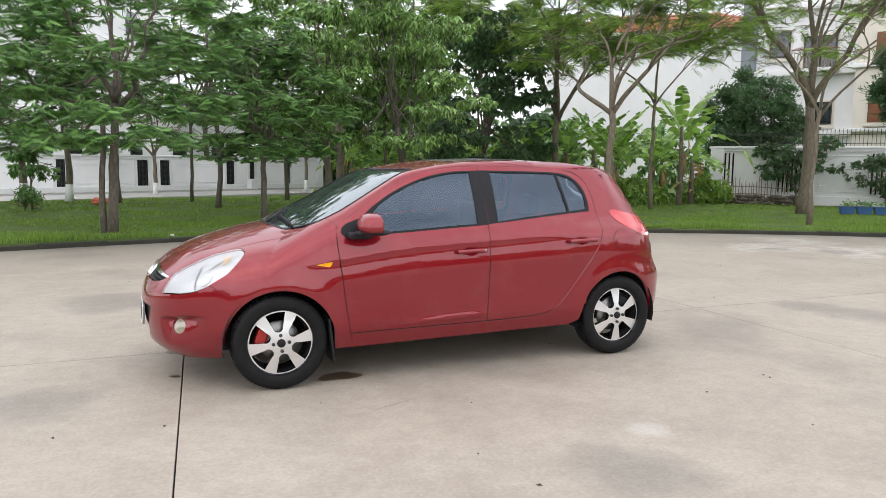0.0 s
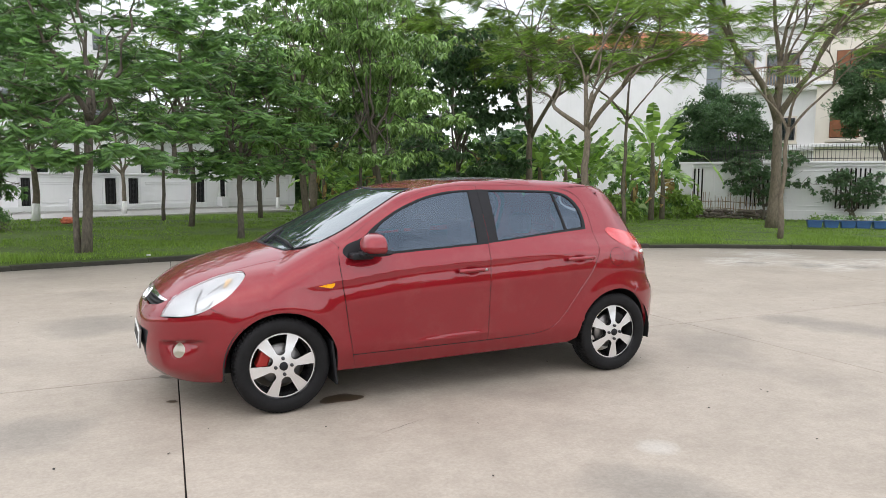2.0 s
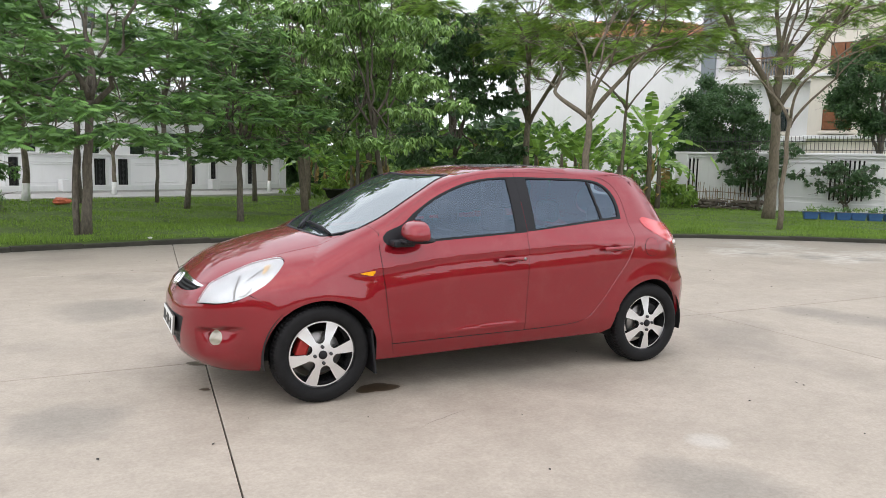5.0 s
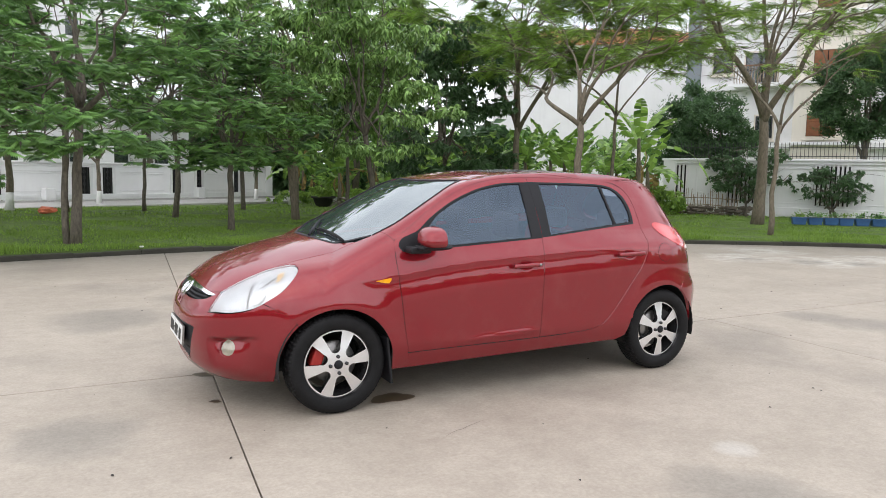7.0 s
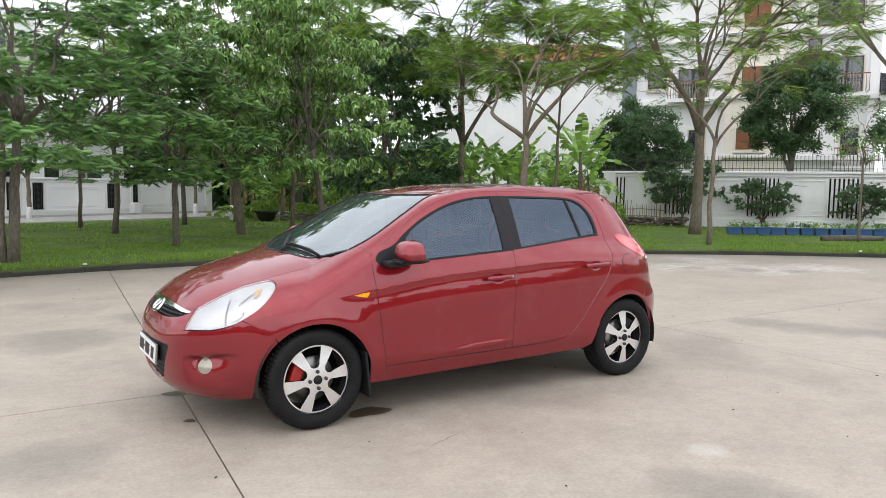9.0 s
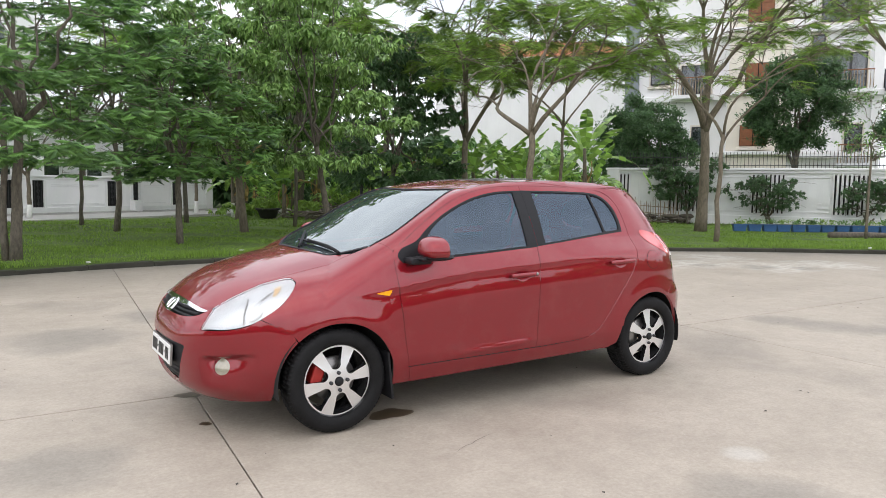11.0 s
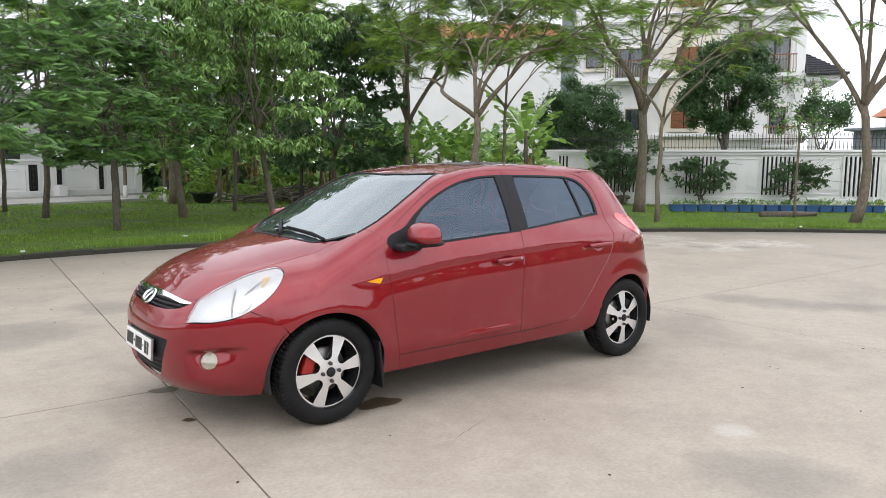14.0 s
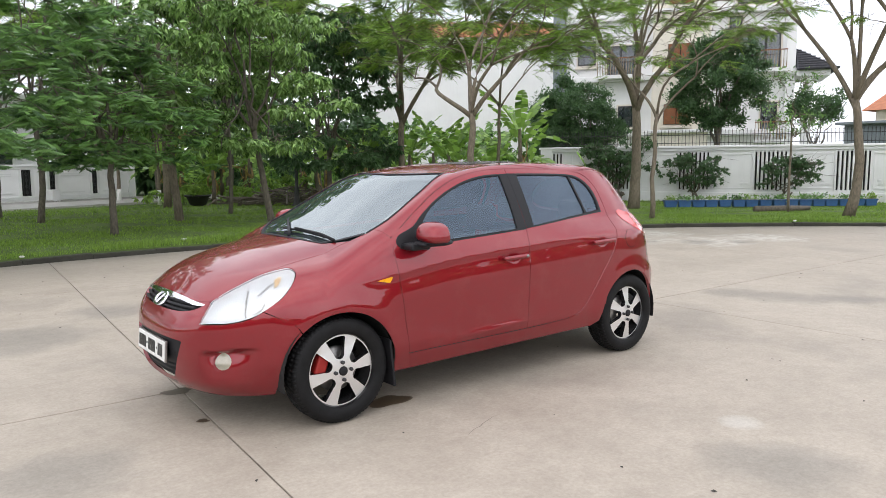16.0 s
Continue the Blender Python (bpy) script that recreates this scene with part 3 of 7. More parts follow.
def cabin_z(x, y):
    q = np.abs(y) / 0.62
    xx = x - (0.02 * np.clip((0.2 - x) / 0.6, 0, 1) + 0.045 * np.clip((-0.45 - x) / 0.4, 0, 1)) * q**2.2 + 0.10 * q**2 * np.clip((x - 0.9) / 0.6, 0, 1)
    c = soft(xx, (-2.1, -1.4, -1.15, -0.85, -0.58, -0.40, -0.13, 0.3, 0.75, 1.12, 1.39, 1.53, 1.62, 1.75, 1.9), (0.40, 0.865, 0.995, 1.145, 1.285, 1.370, 1.430, 1.462, 1.462, 1.442, 1.408, 1.380, 1.22, 1.0, 0.72))
    return c - 0.026 * q**2 * np.clip((x + 1.0) / 0.8, 0, 1)


def smax(a, b, k):
    h = np.clip(0.5 + 0.5 * (a - b) / k, 0, 1)
    return b + (a - b) * h + k * h * (1 - h)


def body(p):
    """Below nought inside the car's body."""
    x, y, z = p[..., 0], np.abs(p[..., 1]), p[..., 2]
    b = half_width(x, z)
    xf, xr = -0.85, 0.95
    a = nose(z) + xf
    r = tail(z) - xr
    n = 2.75
    uf, ur = np.clip((xf - x) / a, 0, None), np.clip((x - xr) / r, 0, None)
    u = np.where(x < xf, uf, np.where(x > xr, ur, 0.0))
    nn = np.where(x < 0, n, 3.45 - 0.40 * np.clip((z - 0.6) / 0.3, 0, 1))
    side = ((u**nn + (y / b) ** nn) ** (1 / nn) - 1) * 0.8
    e = 0.02
    hood, cab = hood_z(x, y), cabin_z(x, y)
    sl = (np.maximum(hood_z(x + e, y), cabin_z(x + e, y)) - np.maximum(hood, cab)) / e
    top = (z - np.maximum(hood, cab)) / np.sqrt(1 + np.clip(sl, -3, 3) ** 2)
    k = np.where(x < -0.9, 0.11, np.where(x > 1.2, 0.05, 0.04 + 0.07 * np.clip((-0.6 - x) / 0.3, 0, 1)))
    low = 0.17 + 0.02 * np.clip(-1.6 - x, 0, 1) - z
    # hollows round the fog lamps, each under a sharp brow
    th = np.degrees(np.arctan2(y, -(x + 1.0)))
    top_edge = 0.470 + 0.002 * (th - 34)
    fade = np.clip((top_edge - z) / 0.028, 0, 1)
    fade = fade * fade * (3 - 2 * fade) * np.clip((z - 0.27) / (top_edge - 0.30), 0, 1) ** 1.3
    across = np.clip((th - 27.0) / 3.5, 0, 1) * np.clip((47.0 - th) / 10.0, 0, 1)
    side = side + np.where(x < -1.3, 0.034 * fade * across * across * (3 - 2 * across), 0.0)
    return smax(smax(side, top, k), low, 0.03)


def cast(org, way, far=2.2, steps=90):
    """Where rays from outside first meet the body, and the normals there."""
    org, way = np.asarray(org, float), np.asarray(way, float)
    t0 = np.zeros(len(org))
    t1 = np.full(len(org), far)
    done = np.zeros(len(org), bool)
    prev = np.zeros(len(org))
    for s in range(1, steps + 1):
        t = np.full(len(org), far * s / steps)
        inside = body(org + way * t[:, None]) < 0
        hit = inside & ~done
        t0[hit], t1[hit] = prev[hit], t[hit]
        done |= inside
        prev = t
    for _ in range(26):
        m = (t0 + t1) / 2
        i = body(org + way * m[:, None]) < 0
        t1 = np.where(i, m, t1)
        t0 = np.where(i, t0, m)
    p = org + way * t1[:, None]
    e = 0.004
    g = np.stack([body(p + d) - body(p - d) for d in np.eye(3) * e], -1)
    return p, g / np.maximum(np.linalg.norm(g, axis=1, keepdims=True), 1e-9)


def from_side(q):
    return np.stack([q[:, 0], np.full(len(q), -1.6), q[:, 1]], 1), np.tile((0.0, 1.0, 0.0), (len(q), 1))


def from_top(q):
    return np.stack([q[:, 0], q[:, 1], np.full(len(q), 2.0)], 1), np.tile((0.0, 0.0, -1.0), (len(q), 1))


def from_front(q):
    """(angle, height) round an upright axis behind the nose; 0 degrees is straight ahead, 90 the near side."""
    a = np.radians(q[:, 0])
    d = np.stack([-np.cos(a), -np.sin(a), np.zeros(len(q))], 1)
    c = np.array((-1.0, 0, 0)) * np.ones((len(q), 1))
    c[:, 2] = q[:, 1]
    return c + d * 2.0, -d


def from_rear(q):
    a = np.radians(q[:, 0])
    d = np.stack([np.cos(a), -np.sin(a), np.zeros(len(q))], 1)
    c = np.array((1.0, 0, 0)) * np.ones((len(q), 1))
    c[:, 2] = q[:, 1]
    return c + d * 2.0, -d


def from_diag(q):
    """(x, (y + z) / root 2), seen from above the near side at 45 degrees."""
    d = np.tile((0.0, 0.70711, -0.70711), (len(q), 1))
    p = np.stack([q[:, 0], q[:, 1] * 0.70711, q[:, 1] * 0.70711], 1)
    return p - d * 1.5, d


def dg(x, y, z, *corner):
    return (x, (y + z) * 0.70711, *corner)


def outline(pts, step):
    """A closed line through points; those with a third number are corners, the rest is smooth."""
    n = len(pts)
    out = []
    for i in range(n):
        p1, p2 = np.array(pts[i][:2], float), np.array(pts[(i + 1) % n][:2], float)
        p0 = p1 - (p2 - p1) if len(pts[i]) > 2 else np.array(pts[i - 1][:2], float)
        p3 = p2 + (p2 - p1) if len(pts[(i + 1) % n]) > 2 else np.array(pts[(i + 2) % n][:2], float)
        k = max(1, int(np.linalg.norm((p2 - p1)) / step))
        for s in range(k):
            u = s / k
            out.append(0.5 * ((2 * p1) + (-p0 + p2) * u + (2 * p0 - 5 * p1 + 4 * p2 - p3) * u**2 + (-p0 + 3 * p1 - 3 * p2 + p3) * u**3))
    return np.array(out)


def open_line(pts, step):
    """The smooth line through points, from the first to the last, as many points."""
    pts = [tuple(p) for p in pts]
    n = max(1, int(math.dist(pts[-1][:2], pts[0][:2]) / step))
    line = outline(pts, step)[: -n]
    return [(*map(float, p), 1) if i == 0 else tuple(map(float, p)) for i, p in enumerate(line)] + [(*pts[-1][:2], 1)]


def inside_poly(q, poly):
    x, y = q[:, 0][:, None], q[:, 1][:, None]
    a, b = poly, np.roll(poly, -1, 0)
    cross = ((a[:, 1] > y) != (b[:, 1] > y)) & (x < (b[:, 0] - a[:, 0]) * (y - a[:, 1]) / (b[:, 1] - a[:, 1] + 1e-12) + a[:, 0])
    return cross.sum(1) % 2 == 1


def patch(view, loops, step=0.03, lift=0.0, thick=0.012, scale=(1, 1)):
    """A panel on the body: outer loop, then holes, in the view's plane. Returns verts, faces, normals."""
    from_view = view
    sc = np.array(scale, float)
    lines = [outline([(p[0] / sc[0], p[1] / sc[1], *p[2:]) for p in l], step * 0.7) for l in loops]
    lo, hi = lines[0].min(0), lines[0].max(0)
    gx, gy = np.meshgrid(np.arange(lo[0] + step / 2, hi[0], step), np.arange(lo[1] + step / 2, hi[1], step))
    g = np.stack([gx.ravel(), gy.ravel()], 1)
    ok = inside_poly(g, lines[0])
    for l in lines[1:]:
        ok &= ~inside_poly(g, l)
    rim = np.concatenate(lines)
    if len(g):
        ok &= np.sqrt(((g[:, None] - rim[None]) ** 2).sum(-1)).min(1) > step * 0.45
    g = g[ok]
    pts = np.concatenate([rim, g])
    edges, at = [], 0
    for l in lines:
        edges += [(at + i, at + (i + 1) % len(l)) for i in range(len(l))]
        at += len(l)
    from mathutils.geometry import delaunay_2d_cdt
    vv, _, ff, ov, _, _ = delaunay_2d_cdt([Vector(p) for p in pts], edges, [], 0, 1e-7)
    q = np.array([tuple(v) for v in vv])
    tri = np.array([f for f in ff if len(f) == 3])
    mid = q[tri].mean(1)
    keep = inside_poly(mid, lines[0])
    for l in lines[1:]:
        keep &= ~inside_poly(mid, l)
    tri = tri[keep]
    qs = q * sc
    p, nrm = cast(*from_view(qs))
    if view is from_side:
        for _ in range(25):
            bad = p[:, 1] > -0.52
            if not bad.any():
                break
            qs[bad, 1] -= 0.01
            p[bad], nrm[bad] = cast(*from_view(qs[bad]))
    p = p + nrm * lift
    # outward winding
    fn = np.cross(p[tri[:, 1]] - p[tri[:, 0]], p[tri[:, 2]] - p[tri[:, 0]])
    flip = (fn * nrm[tri].mean(1)).sum(1) < 0
    tri[flip] = tri[flip][:, ::-1]
    verts, faces, norms = [p], [tuple(t) for t in tri.tolist()], [nrm]
    count = {}
    for t in tri.tolist():
        for i in range(3):
            e = (t[i], t[(i + 1) % 3])
            count[e] = count.get(e, 0) + 1
    border = [e for e in count if (e[1], e[0]) not in count]
    if thick:
        base = len(p)
        ids = {}
        extra_v, extra_n = [], []
        for a, b in border:
            for k in (a, b):
                if k not in ids:
                    ids[k] = base + len(extra_v)
                    extra_v += [p[k], p[k] - nrm[k] * thick]
                    extra_n += [nrm[k], nrm[k]]
            faces.append((ids[b], ids[a], ids[a] + 1, ids[b] + 1))
        if extra_v:
            verts.append(np.array(extra_v))
            norms.append(np.array(extra_n))
    return np.concatenate(verts), faces, np.concatenate(norms)


def shell(name, data, mat, parent, label="", mirror=True):
    """Links a panel, and its twin on the far side."""
    v, f, n = data
    made = []
    for s in (1, -1) if mirror else (1,):
        vv, nn = v * (1, s, 1), n * (1, s, 1)
        ff = f if s > 0 else [t[::-1] for t in f]
        me = mesh_from(name, vv, ff, mat, True)
        me.normals_split_custom_set_from_vertices([tuple(q) for q in nn])
        made.append(part_mesh(name, me, parent, label))
    return made


def arch(cx, r, a0, a1, n=11, cz=0.295):
    return [(cx + r * math.cos(radians(a0 + (a1 - a0) * i / (n - 1))), cz + r * math.sin(radians(a0 + (a1 - a0) * i / (n - 1)))) for i in range(n)]


FR = (57.0, 1.0)


def both(pts):
    """A loop on the near half, made whole by its mirror."""
    return pts + [(-p[0], *p[1:]) for p in pts[::-1]]


def both_y(pts):
    return pts + [(p[0], -p[1], *p[2:]) for p in pts[::-1]]


def capsule(p0, p1, r, flat=1.0, segs=10, rings=4):
    """A rod with round ends, flattened across."""
    a, b = Vector(p0), Vector(p1)
    d = (b - a).normalized()
    pts, rad = [], []
    for i in range(rings + 1):
        t = i / rings * math.pi / 2
        pts.append(a - d * r * math.cos(t)), rad.append(max(r * math.sin(t), 0.0005))
    for i in range(rings + 1):
        t = i / rings * math.pi / 2
        pts.append(b + d * r * math.sin(t)), rad.append(max(r * math.cos(t), 0.0005))
    return tube(pts, rad, segs)


def build_wheel(front):
    """A wheel about the origin, its outer face towards -y."""
    w = new("wheel")
    W = 0.185
    prof = [(0.203, 0.055), (0.209, 0.072), (0.235, 0.086), (0.265, 0.090), (0.287, 0.080), (0.297, 0.062), (0.300, 0.03), (0.3005, 0.0), (0.300, -0.03), (0.297, -0.062), (0.287, -0.080), (0.265, -0.090), (0.235, -0.088), (0.215, -0.082), (0.209, -0.074), (0.203, -0.055)]
    v, f = lathe(prof, 56, "y")
    part_mesh("tyre", mesh_from("tyre", v, f, M_RUBBER, True), w)
    bag = Bag()
    for k in range(72):
        a = 2 * math.pi * k / 72
        for y0, y1, sh in ((-0.078, -0.045, 0.03), (-0.035, 0.035, -0.03), (0.045, 0.078, 0.03)):
            vs = []
            for y, da in ((y0, 0.0), (y1, sh)):
                for dd in (0.0, 0.05):
                    for r in (0.296, 0.3035):
                        rr = r - (0.012 if abs(y) > 0.07 else 0.0)
                        vs.append((rr * math.cos(a + da + dd), y, rr * math.sin(a + da + dd)))
            bag.add(vs, [(1, 3, 7, 5), (0, 1, 5, 4), (2, 6, 7, 3), (0, 2, 3, 1), (4, 5, 7, 6)])
    part_mesh("tread", bag.mesh("tread", M_RUBBER), w)
    v, f = lathe([(0.206, -0.072), (0.200, -0.055), (0.180, -0.02), (0.176, 0.08)], 48, "y")
    part_mesh("rim_barrel", mesh_from("rim_barrel", v, f, M_RIMBLK, True), w)
    # six-spoke face
    outer = [(0.207 * math.cos(2 * math.pi * k / 72), 0.207 * math.sin(2 * math.pi * k / 72)) for k in range(72)]
    loops = [outer]
    off = radians(40) if front else radians(3)
    for k in range(6):
        a0 = 2 * math.pi * k / 6 + off
        pk = []
        for t in range(9):
            b = math.pi / 2 + math.pi * t / 8
            pk.append((0.102 + 0.032 * math.cos(b), 0.032 * math.sin(b)))
        for t in range(7):
            b = -0.325 + 0.65 * t / 6
            pk.append((0.194 * math.cos(b), 0.194 * math.sin(b)))
        loops.append([(x * math.cos(a0) - y * math.sin(a0), x * math.sin(a0) + y * math.cos(a0)) for x, y in pk])
    pts, edges, at = [], [], 0
    for l in loops:
        pts += l
        edges += [(at + i, at + (i + 1) % len(l)) for i in range(len(l))]
        at += len(l)
    n_rim = len(pts)
    for r in (0.03, 0.055, 0.075, 0.09, 0.12, 0.15):
        for k in range(24):
            a = 2 * math.pi * k / 24 + off + 0.13
            q = np.array([[r * math.cos(a), r * math.sin(a)]])
            if not any(inside_poly(q, np.array(l))[0] for l in loops[1:]) and min(math.hypot(q[0][0] - x, q[0][1] - y) for x, y in pts[:n_rim]) > 0.008:
                pts.append(tuple(q[0]))
    from mathutils.geometry import delaunay_2d_cdt
    vv, _, ff, _, _, _ = delaunay_2d_cdt([Vector(p) for p in pts], edges, [], 0, 1e-7)
    q = np.array([tuple(v) for v in vv])
    tri = np.array([t for t in ff if len(t) == 3])
    mid = q[tri].mean(1)
    keep = inside_poly(mid, np.array(outer))
    for l in loops[1:]:
        keep &= ~inside_poly(mid, np.array(l))
    tri = tri[keep]
    r = np.hypot(q[:, 0], q[:, 1])
    yy = -0.070 - 0.012 * np.cos(np.clip(r / 0.207, 0, 1) * math.pi * 0.9)
    top = np.stack([q[:, 0], yy, q[:, 1]], 1)
    cnt = {}
    for t in tri.tolist():
        for i in range(3):
            cnt[(t[i], t[(i + 1) % 3])] = 1
    border = [e for e in cnt if (e[1], e[0]) not in cnt]
    part_mesh("rim_face", mesh_from("rim_face", top, tri.tolist(), M_ALLOY), w, "machined silver six-spoke alloy face")
    low = top + (0, 0.035, 0)
    part_mesh("spoke_flank", mesh_from("spoke_flank", np.concatenate([top, low]), [(a, b, b + len(top), a + len(top)) for a, b in border], M_RIMBLK), w, "gloss black spoke flanks")
    v, f = lathe([(0.0, -0.094), (0.020, -0.093), (0.026, -0.088), (0.028, -0.07)], 24, "y")
    part_mesh("centre_cap", mesh_from("centre_cap", v, f, M_BLACK, True), w)
    for k in range(4):
        a = math.pi / 2 * k + (0.08 if front else 0.0)
        v, f = lathe([(0.0, -0.098), (0.008, -0.097), (0.0105, -0.092), (0.0105, -0.07)], 12, "y")
        part_mesh("wheel_bolt", mesh_from("wheel_bolt", v, f, M_IRON, True), w, m=pose(0.05 * math.cos(a), 0.0, 0.05 * math.sin(a)))
    v, f = lathe([(0.05, -0.01), (0.128, -0.01), (0.130, 0.0), (0.128, 0.012), (0.05, 0.012)], 40, "y")
    part_mesh("brake_disc", mesh_from("brake_disc", v, f, M_STEEL, True), w)
    bm = bmesh.new()
    box_bm(bm, (-0.155, -0.05, -0.055), (-0.085, 0.03, 0.055), 0.012)
    part("brake_caliper", bm, M_CALIPER if front else M_DARK, w, "red painted brake caliper" if front else "dark brake caliper", m=pose(0, 0, 0, 0, 20 if front else 118, 0))
    return w


def build_seat(x, y):
    bm = bmesh.new()
    box_bm(bm, (-0.26, -0.24, 0.0), (0.24, 0.24, 0.16), 0.05)
    box_bm(bm, (0.18, -0.235, 0.05), (0.32, 0.235, 0.62), 0.055, Matrix.Translation((0.2, 0, 0)) @ pose(0, 0, 0, 0, 14, 0) @ Matrix.Translation((-0.2, 0, 0)))
    box_bm(bm, (0.36, -0.13, 0.64), (0.46, 0.13, 0.82), 0.04)
    return bm, pose(x, y, 0.34)


def on_front(pts, down=0.0):
    """Points of the plan, dropped on the body, as angle and height round the nose."""
    hit, _ = cast(*from_top(np.array([p[:2] for p in pts], float)))
    return [(math.degrees(math.atan2(-h[1], -(h[0] + 1.0))), h[2] - down, *p[2:]) for h, p in zip(hit, pts)]


def side_front(pts):
    hit, _ = cast(*from_side(np.array([p[:2] for p in pts], float)))
    return [(math.degrees(math.atan2(-h[1], -(h[0] + 1.0))), h[2], *p[2:]) for h, p in zip(hit, pts)]


def build_car():
    car = empty("car", "red metallic five-door hatchback parked on the concrete yard", "car")
    G = 0.0042
    win_f = [(-0.690, 0.972, 1), (-0.672, 1.06), (-0.60, 1.146), (-0.455, 1.234), (-0.25, 1.315), (-0.05, 1.356), (0.10, 1.367, 1), (0.088, 1.018, 1)]
    win_r = [(0.262, 1.368, 1), (0.60, 1.363), (0.835, 1.354), (0.955, 1.322), (1.018, 1.250), (1.036, 1.165), (1.028, 1.100, 1), (0.60, 1.062), (0.245, 1.030, 1)]
    frame_f = [(-0.845, 0.950, 1), (-0.872, 0.985), (-0.84, 1.03), (-0.73, 1.075), (-0.63, 1.150), (-0.465, 1.245), (-0.255, 1.326), (-0.05, 1.367), (0.168, 1.378, 1), (0.168, 1.010, 1), (-0.45, 0.972)]
    frame_r = [(0.176, 1.379, 1), (0.60, 1.374), (0.85, 1.364), (0.972, 1.331), (1.040, 1.256), (1.059, 1.165), (1.052, 1.084, 1), (0.60, 1.049), (0.176, 1.014, 1)]
    fdoor = [(-0.818, 0.335, 1), (-0.846, 0.50), (-0.868, 0.67), (-0.886, 0.81), (-0.896, 0.93), (-0.888, 1.02), (-0.80, 1.077), (-0.66, 1.172), (-0.48, 1.276), (-0.27, 1.356), (-0.05, 1.396), (0.172 - G, 1.408, 1), (0.168 - G, 1.0), (0.172 - G, 0.87), (0.163 - G, 0.6), (0.153 - G, 0.345, 1)]
    rdoor = [(0.172 + G, 1.408, 1), (0.55, 1.404), (0.85, 1.389), (1.00, 1.358), (1.075, 1.29), (1.10, 1.20), (1.105, 1.05), (1.092, 0.94), (1.03, 0.80), (0.92, 0.655), (0.80, 0.50), (0.70, 0.405), (0.58, 0.364), (0.40, 0.352), (0.153 + G, 0.345, 1), (0.163 + G, 0.6), (0.172 + G, 0.87), (0.168 + G, 1.0)]
    doors = []
    for name, loop, fr in (("front_door", fdoor, frame_f), ("rear_door", rdoor, frame_r)):
        doors.append(shell(name, patch(from_side, [loop, fr], 0.016), M_PAINT, car))
    # dark backing strips, added so the gaps round the doors look shaded
    for loop, deep in ((fdoor, -0.014), (rdoor, -0.018)):
        mx, mz = sum(p[0] for p in loop) / len(loop), sum(p[1] for p in loop) / len(loop)
        wide, slim = ([(p[0] + k * (p[0] - mx) / math.hypot(p[0] - mx, p[1] - mz), p[1] + k * (p[1] - mz) / math.hypot(p[0] - mx, p[1] - mz), *p[2:]) for p in loop] for k in (0.018, -0.022))
        shell("door_gap_backing", patch(from_side, [wide, slim], 0.02, deep, 0.0), M_DARK, car, "dark backing strip added behind the door gap")
    trim_f = [(0.1715, p[1], 1) if abs(p[0] - 0.168) < 1e-6 else p for p in frame_f]
    trim_r = [(0.1740, p[1], 1) if abs(p[0] - 0.176) < 1e-6 else p for p in frame_r]
    shell("window_trim", patch(from_side, [trim_f, win_f], 0.03, 0.001), M_BLACK, car, "matt black window frame and door pillar")
    shell("window_trim", patch(from_side, [trim_r, win_r], 0.03, 0.001), M_BLACK, car, "matt black window frame and door pillar")
    for win in (win_f, win_r):
        for ob in shell("side_window", patch(from_side, [win], 0.04, -0.007, 0.003), M_GLASS, car, "dark tinted side glass"):
            ob.visible_shadow = False
    bar = [(0.828, 1.35, 1), (0.846, 1.35, 1), (0.880, 1.083, 1), (0.862, 1.081, 1)]
    shell("window_bar", patch(from_side, [bar], 0.03, 0.0, 0.004), M_BLACK, car)
    # front fender over its wheel
    def d_side(pts):
        return [dg(*h, *q[2:]) for h, q in zip(cast(*from_side(np.array([q[:2] for q in pts], float)))[0], pts)]

    def d_top(pts):
        return [dg(*h, *q[2:]) for h, q in zip(cast(*from_top(np.array([q[:2] for q in pts], float)))[0], pts)]

    def d_front(pts):
        return [dg(*h, *q[2:]) for h, q in zip(cast(*from_front(np.array([q[:2] for q in pts], float)))[0], pts)]

    fender = d_side([(-0.825, 0.335, 1), (-0.853, 0.50), (-0.875, 0.67), (-0.893, 0.81), (-0.903, 0.93), (-0.895, 1.015, 1)])
    fender += d_top([(-0.945, -0.650, 1), (-0.985, -0.645), (-1.088, -0.606, 1), (-1.16, -0.578), (-1.27, -0.570), (-1.48, -0.555), (-1.59, -0.545, 1)])
    fender += d_front([(50.6, 0.876), (54.5, 0.866), (55.4, 0.838), (54.2, 0.788), (51.6, 0.732), (46.5, 0.6705, 1), (51.9, 0.6258), (56.4, 0.5818)])
    first, *rest = d_side(arch(AX_F, 0.340, 133, 0, 14) + [(-0.918, 0.235, 1), (-0.80, 0.235, 1)])
    fender += [(*first[:2], 1)] + rest
    shell("front_fender", patch(from_diag, [fender], 0.018), M_PAINT, car)
    rocker = [(-0.797, 0.233, 1), (0.83, 0.262, 1), (0.905, 0.295, 1), (0.925, 0.36)] + [(0.9385, 0.412, 1), (0.806, 0.497, 1), (0.70, 0.395), (0.58, 0.354), (0.40, 0.342), (0.153, 0.334), (-0.815, 0.324, 1)]
    shell("rocker", patch(from_side, [rocker]), M_PAINT, car)
